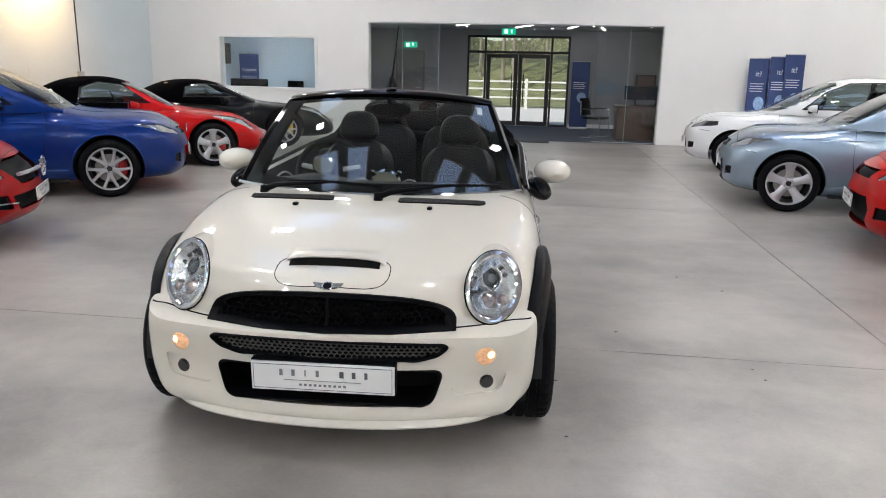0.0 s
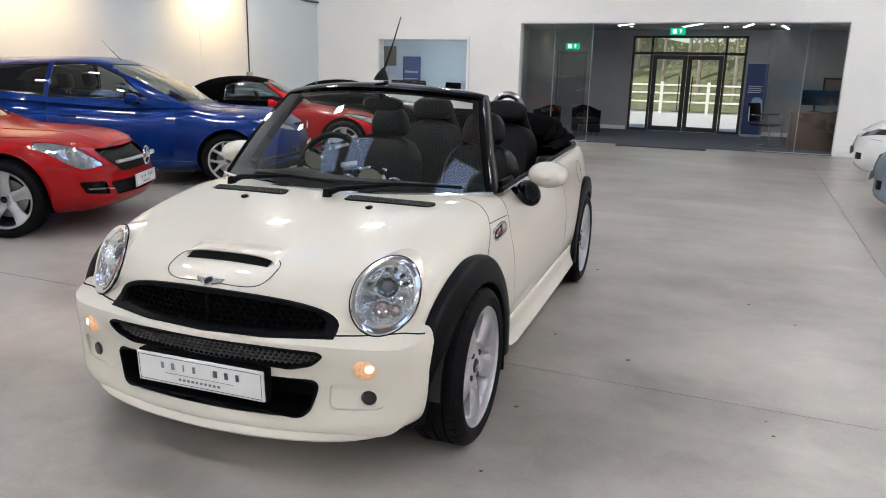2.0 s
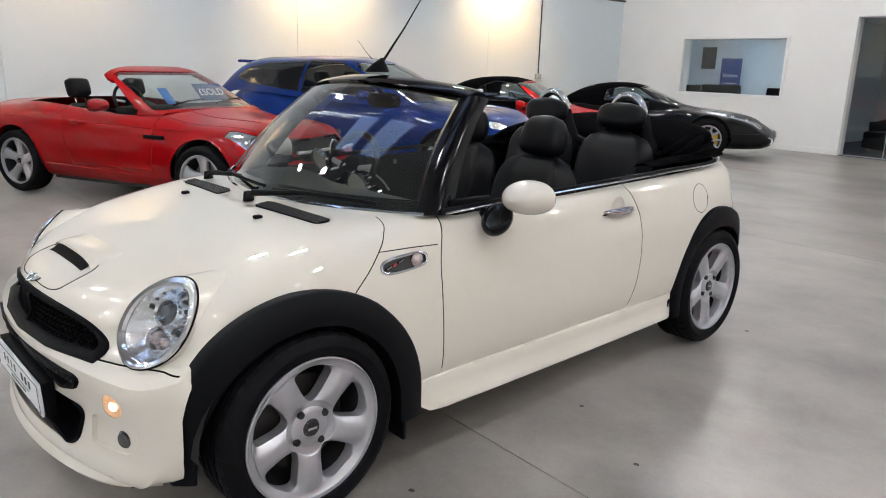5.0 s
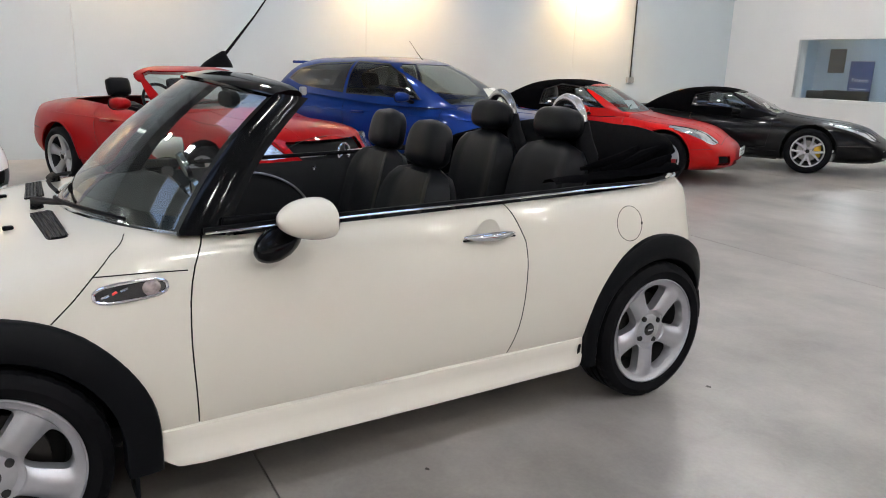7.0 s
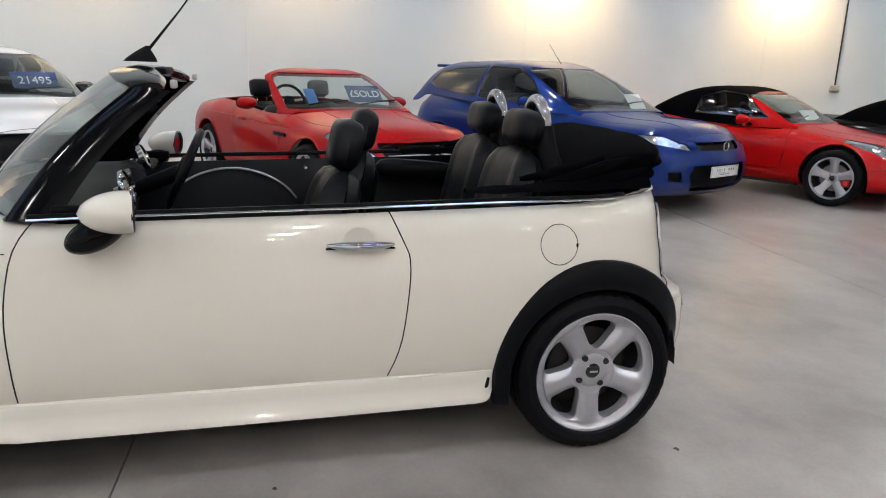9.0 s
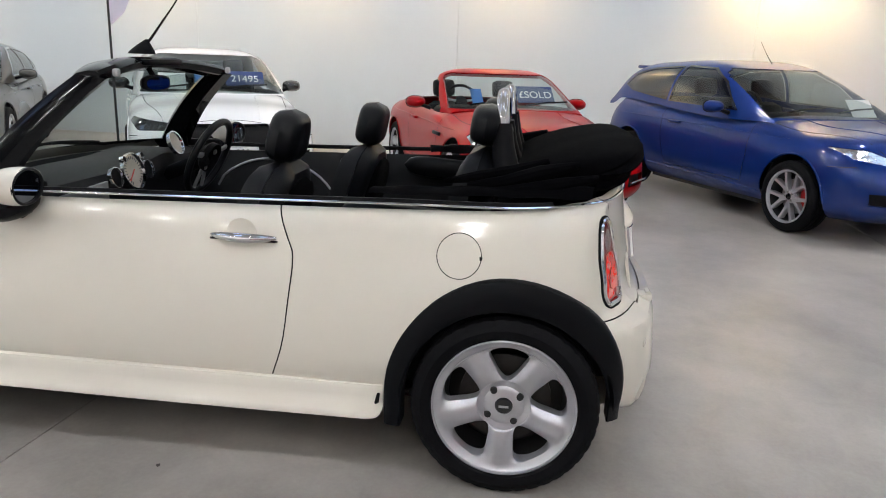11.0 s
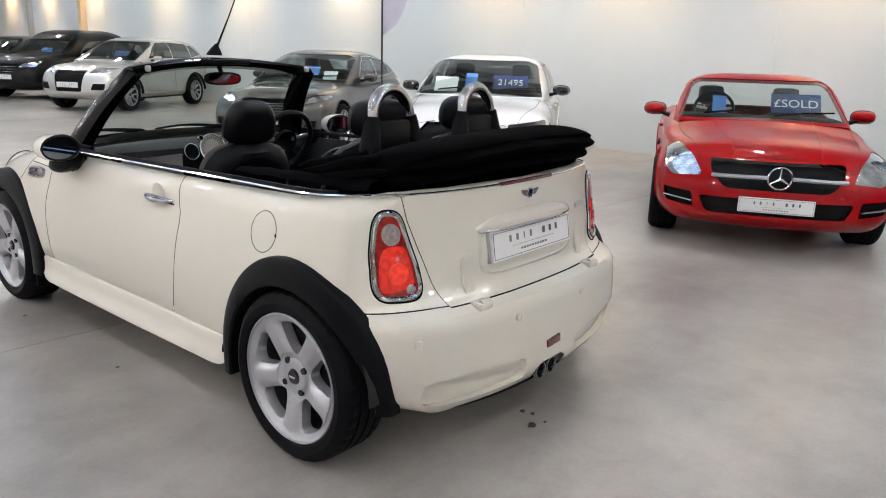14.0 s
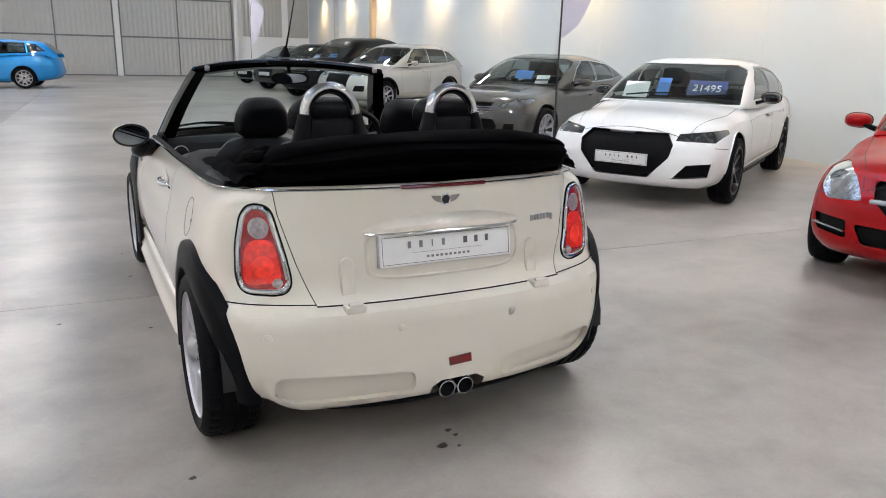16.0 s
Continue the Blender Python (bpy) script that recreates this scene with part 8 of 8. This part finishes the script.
def gauge(x, y, z, r, face, name, m=None):
    g = part(name, revolve([(r * 1.0, 0.02), (r * 1.06, 0.0), (r * 0.98, -0.0), (r * 0.9, 0.012)], 32, "y"), CHROME, mini, "chrome-ringed round dial", m=m or pose(x, y, z, -14, 0, 180))
    part("dial", prism(ellipse(0, 0, r * 0.93, r * 0.93, 32), "y", 0.010, 0.013), face, g)
    return g


gs = gauge(0.0, 0.775, 0.865, 0.078, DIAL, "speedometer")
for k in range(24):
    a = math.radians(-60 + 300 * k / 23)
    part("dial_mark", box((-0.0015, 0.006, 0.052), (0.0015, 0.0095, 0.066)), INK, gs, smooth=False, m=pose(0, 0, 0, 0, math.degrees(a) - 90, 0))
part("needle", box((-0.0015, 0.004, -0.01), (0.0015, 0.008, 0.06)), REDCAL, gs, smooth=False, m=pose(0, 0, 0, 0, -130, 0))
for x in (0.128, -0.128):
    gauge(x, 0.77, 0.855, 0.042, PLASTIC, "air_vent")
for x in (0.07, -0.07):
    gauge(x, 0.772, 0.925, 0.013, PLASTIC, "small_button")
for x in (0.60, -0.60):
    gauge(x, 0.755, 0.82, 0.04, PLASTIC, "air_vent")
gauge(-0.34, 0.80, 0.955, 0.055, DIAL, "rev_counter", pose(-0.34, 0.80, 0.955, -22, 0, 180))
part("column", tube([(-0.34, 0.74, 0.80), (-0.34, 0.94, 0.885)], 0.035, 12), PLASTIC, mini)
sw = new("steering_wheel")
sw.parent = mini
sw.matrix_basis = pose(-0.34, 0.96, 0.895, 66, 0, 0)
part("rim", tube([(0.183 * math.cos(a), 0.183 * math.sin(a), 0) for a in [k * math.tau / 36 for k in range(36)]], 0.017, 10, closed=True), LEATHER, sw, "black leather wheel rim")
part("hub", revolve([(0, 0.035), (0.05, 0.03), (0.072, 0.01), (0.075, -0.02)], 22, "z"), PLASTIC, sw)
part("hub_badge", revolve([(0, 0.038), (0.020, 0.036)], 16, "z"), CHROME, sw)
for a in (0.2, math.pi - 0.2, -math.pi / 2 + 0.25, -math.pi / 2 - 0.25):
    part("spoke", tube([(0.06 * math.cos(a), 0.06 * math.sin(a), 0.005), (0.178 * math.cos(a), 0.178 * math.sin(a), 0)], 0.014, 8, flat=0.5), SILVERTRIM, sw, "silver spoke")
part("console", box((-0.12, 0.66, 0.30), (0.12, 1.5, 0.52), 0.04, 3), DASH, mini)
part("gear_lever", tube([(0, 1.0, 0.5), (0, 1.02, 0.63)], [0.012, 0.012], 8), CHROME, mini)
part("gear_knob", revolve([(0, 0.05), (0.02, 0.045), (0.026, 0.02), (0.018, -0.01)], 14, "z"), LEATHER, mini, m=pose(0, 1.02, 0.62))

# seats
def cushion(w, h, d, nx=20, nz=16, top_round=0.5, bolster=0.0, low_round=0.12):
    """An upholstered pad standing on its lower edge, its face to -y."""
    bm = bmesh.new()

    def at(i, j, sgn):
        u, v = -1 + 2 * i / (nx - 1), j / (nz - 1)
        nar = 1 - (1 - math.sqrt(max(0, 1 - max(0, (v - (1 - top_round)) / top_round) ** 2.4))) * 0.78
        nar *= 1 - (1 - math.sqrt(max(0, 1 - max(0, (low_round - v) / max(low_round, 1e-6)) ** 2.4))) * 0.6
        x = w / 2 * u * nar
        puff = (max(0, 1 - abs(u) ** 4) * max(0, 1 - abs(2 * v - 1) ** 5)) ** 0.5
        bol = bolster * math.exp(-((abs(u) - 0.78) / 0.16) ** 2) * max(0, 1 - abs(2 * v - 1) ** 6)
        return (x, -sgn * (d / 2 * puff) - (bol if sgn > 0 else 0), h * v)

    grid(lambda i, j: at(i, j, 1), nx, nz, bm=bm)
    grid(lambda i, j: at(i, j, -1), nx, nz, bm=bm)
    bmesh.ops.remove_doubles(bm, verts=bm.verts, dist=1e-4)
    return bm


def mini_seat(x, y, label):
    st = new("front_seat")
    st.parent = mini
    st.matrix_basis = pose(x, y, 0)
    tagged(st, label)
    part("backrest", moved(cushion(0.47, 0.60, 0.15, top_round=0.35, bolster=0.035), pose(0, -0.125, 0.43, -15)), LEATHER, st, "black leather backrest")
    part("back_panel", moved(cushion(0.36, 0.50, 0.06, top_round=0.4), pose(0, -0.05, 0.45, -15)), FABRIC, st)
    part("cushion", moved(cushion(0.48, 0.52, 0.16, bolster=0.03), pose(0, -0.10, 0.40, 82)), LEATHER, st)
    part("head_restraint", moved(cushion(0.26, 0.195, 0.12, top_round=0.7, low_round=0.3), pose(0, 0.008, 0.995, -12)), LEATHER, st, "black leather head restraint")
    for s in (1, -1):
        part("restraint_post", tube([(s * 0.055, 0.0, 0.96), (s * 0.055, 0.018, 1.05)], 0.006, 8), CHROME, st)
    return st


mini_seat(0.335, 1.57, "passenger seat in black leather")
mini_seat(-0.335, 1.735, "driver's seat in black leather")
rs = new("rear_seat")
rs.parent = mini
for s in (1, -1):
    x = s * 0.262
    part("backrest", moved(cushion(0.48, 0.60, 0.14, top_round=0.3, bolster=0.02), pose(x, 2.20, 0.50, -13)), LEATHER, rs)
    part("cushion", moved(cushion(0.48, 0.45, 0.15), pose(x, 2.22, 0.46, 80)), LEATHER, rs)
    part("head_restraint", moved(cushion(0.30, 0.15, 0.12, top_round=0.5, low_round=0.45), pose(x, 2.325, 1.085, -8)), LEATHER, rs, "rear head restraint")
    # roll hoop: chrome bow on a black tower
    tower = joined(tube([(x - 0.165, 2.45, 0.86), (x - 0.142, 2.42, 0.98), (x - 0.112, 2.40, 1.09), (x - 0.098, 2.395, 1.17)], [0.062, 0.052, 0.040, 0.031], 12, flat=0.9), tube([(x + 0.165, 2.45, 0.86), (x + 0.142, 2.42, 0.98), (x + 0.112, 2.40, 1.09), (x + 0.098, 2.395, 1.17)], [0.062, 0.052, 0.040, 0.031], 12, flat=0.9))
    hoop = part("roll_hoop", tower, PLASTIC, mini, "black roll hoop tower")
    part("hoop_pad", box((x - 0.085, 2.385, 1.0), (x + 0.085, 2.425, 1.155), 0.015), LEATHER, hoop)
    part("hoop_bow", tube([(x + 0.098 * math.cos(a), 2.395 - 0.008 * math.sin(a), 1.165 + 0.105 * math.sin(a)) for a in [math.pi * k / 20 for k in range(21)]], 0.023, 12), mat("hoop_steel", (0.42, 0.42, 0.43), 0.16, 1.0, rough_var=0.05, scale=30), hoop, "polished steel hoop")
    part("side_rest", moved(cushion(0.10, 0.46, 0.10), pose(s * 0.615, 2.32, 0.84, 86)), LEATHER, rs)
part("hoop_bridge", tube([(-0.14, 2.42, 1.02), (-0.06, 2.44, 0.985), (0.06, 2.44, 0.985), (0.14, 2.42, 1.02)], 0.03, 8), PLASTIC, mini)


# folded roof
def fold(name, prof, half, sag, seed, n=71, label=""):
    m_ = len(prof)
    spline = lambda a, b, c, d, t: 0.5 * (2 * b + (c - a) * t + (2 * a - 5 * b + 4 * c - d) * t * t + (3 * b - a - 3 * c + d) * t ** 3)
    prof = [tuple(spline(*(prof[(j + q) % m_][k] for q in (-1, 0, 1, 2)), t) for k in (0, 1)) for j in range(m_) for t in (0.0, 0.34, 0.67)]
    rnd = random.Random(seed)
    ph = [rnd.uniform(0, 6.28) for _ in range(4)]

    def at(i, j):
        q = -1 + 2 * i / (n - 1)
        y, z = prof[j]
        e = max(0.0, 1 - abs(q) ** 8) ** 0.5
        w = 0.0035 * math.sin(5 * q + ph[0] + 0.27 * j) + 0.0015 * math.sin(13 * q + ph[1] + 0.43 * j)
        yc, zc = sum(p[0] for p in prof) / len(prof), sum(p[1] for p in prof) / len(prof)
        k = 0.40 + 0.60 * e
        return (half * q, yc + (y - yc) * k - 0.075 * abs(q) ** 2.5 + w, zc + (z - zc) * k - sag * q * q + w)

    bm = grid(at, n, len(prof), wrap_v=True)
    bm.verts.ensure_lookup_table()
    m_ = len(prof)
    bm.faces.new([bm.verts[j] for j in range(m_)])
    bm.faces.new([bm.verts[(n - 1) * m_ + j] for j in range(m_)])
    return part(name, bm, FABRIC, mini, label)


fold("folded_roof", [(2.46, 1.03), (2.54, 1.08), (2.66, 1.125), (2.78, 1.145), (2.855, 1.140), (2.892, 1.124), (2.885, 1.112), (2.912, 1.096), (2.905, 1.082), (2.865, 1.062), (2.815, 1.02), (2.70, 0.985), (2.52, 0.98)], 0.585, 0.042, 3, label="folded black fabric roof")
fold("folded_roof_layer", [(2.50, 1.01), (2.65, 1.045), (2.78, 1.06), (2.855, 1.05), (2.875, 1.03), (2.84, 1.01), (2.76, 0.995), (2.55, 0.985)], 0.60, 0.028, 5)
fold("folded_roof_layer", [(2.50, 0.985), (2.62, 1.005), (2.72, 1.015), (2.80, 1.008), (2.77, 0.99), (2.6, 0.975)], 0.63, 0.01, 8)
for s in (1, -1):
    part("roof_side_cover", grid(lambda i, j, s=s: (s * (0.685 - 0.11 * j / 6), 1.98 + 0.72 * i / 20 + 0.02 * j / 6, 0.955 + 0.02 * i / 20 + (0.0, 0.022, 0.03, 0.034, 0.03, 0.02, -0.03)[j] * (0.4 + 0.6 * i / 20) + 0.003 * math.sin(i * 1.3 + j)), 21, 7), FABRIC, mini, "folded roof side cover")
for s in (1, -1):
    for path, wide in (([(0.60, 2.30, 0.985), (0.612, 2.42, 1.0), (0.60, 2.54, 1.035), (0.575, 2.66, 1.065)], [0.010, 0.026, 0.030, 0.014]), ([(0.63, 2.36, 0.972), (0.642, 2.48, 0.985), (0.63, 2.60, 1.005), (0.60, 2.72, 1.03)], [0.010, 0.022, 0.026, 0.012]), ([(0.56, 2.22, 0.99), (0.58, 2.33, 1.012), (0.575, 2.44, 1.03), (0.55, 2.56, 1.07)], [0.008, 0.020, 0.026, 0.012])):
        part("roof_fold_roll", tube([(s * x, y, z) for x, y, z in path], wide, 10), FABRIC, mini)
part("parcel_deck", prism([(-0.70, 2.40), (0.70, 2.40), (0.69, 2.54), (0.66, 2.63), (0.60, 2.71), (0.4, 2.8), (-0.4, 2.8), (-0.60, 2.71), (-0.66, 2.63), (-0.69, 2.54)], "z", 0.90, 0.935), FABRIC, mini)
part("body", mb, CREAM, mini, "glossy cream body shell")
part("underbody", box((-0.56, -0.34, 0.18), (0.56, 2.68, 0.26), 0.02), UNDER, mini, smooth=False)
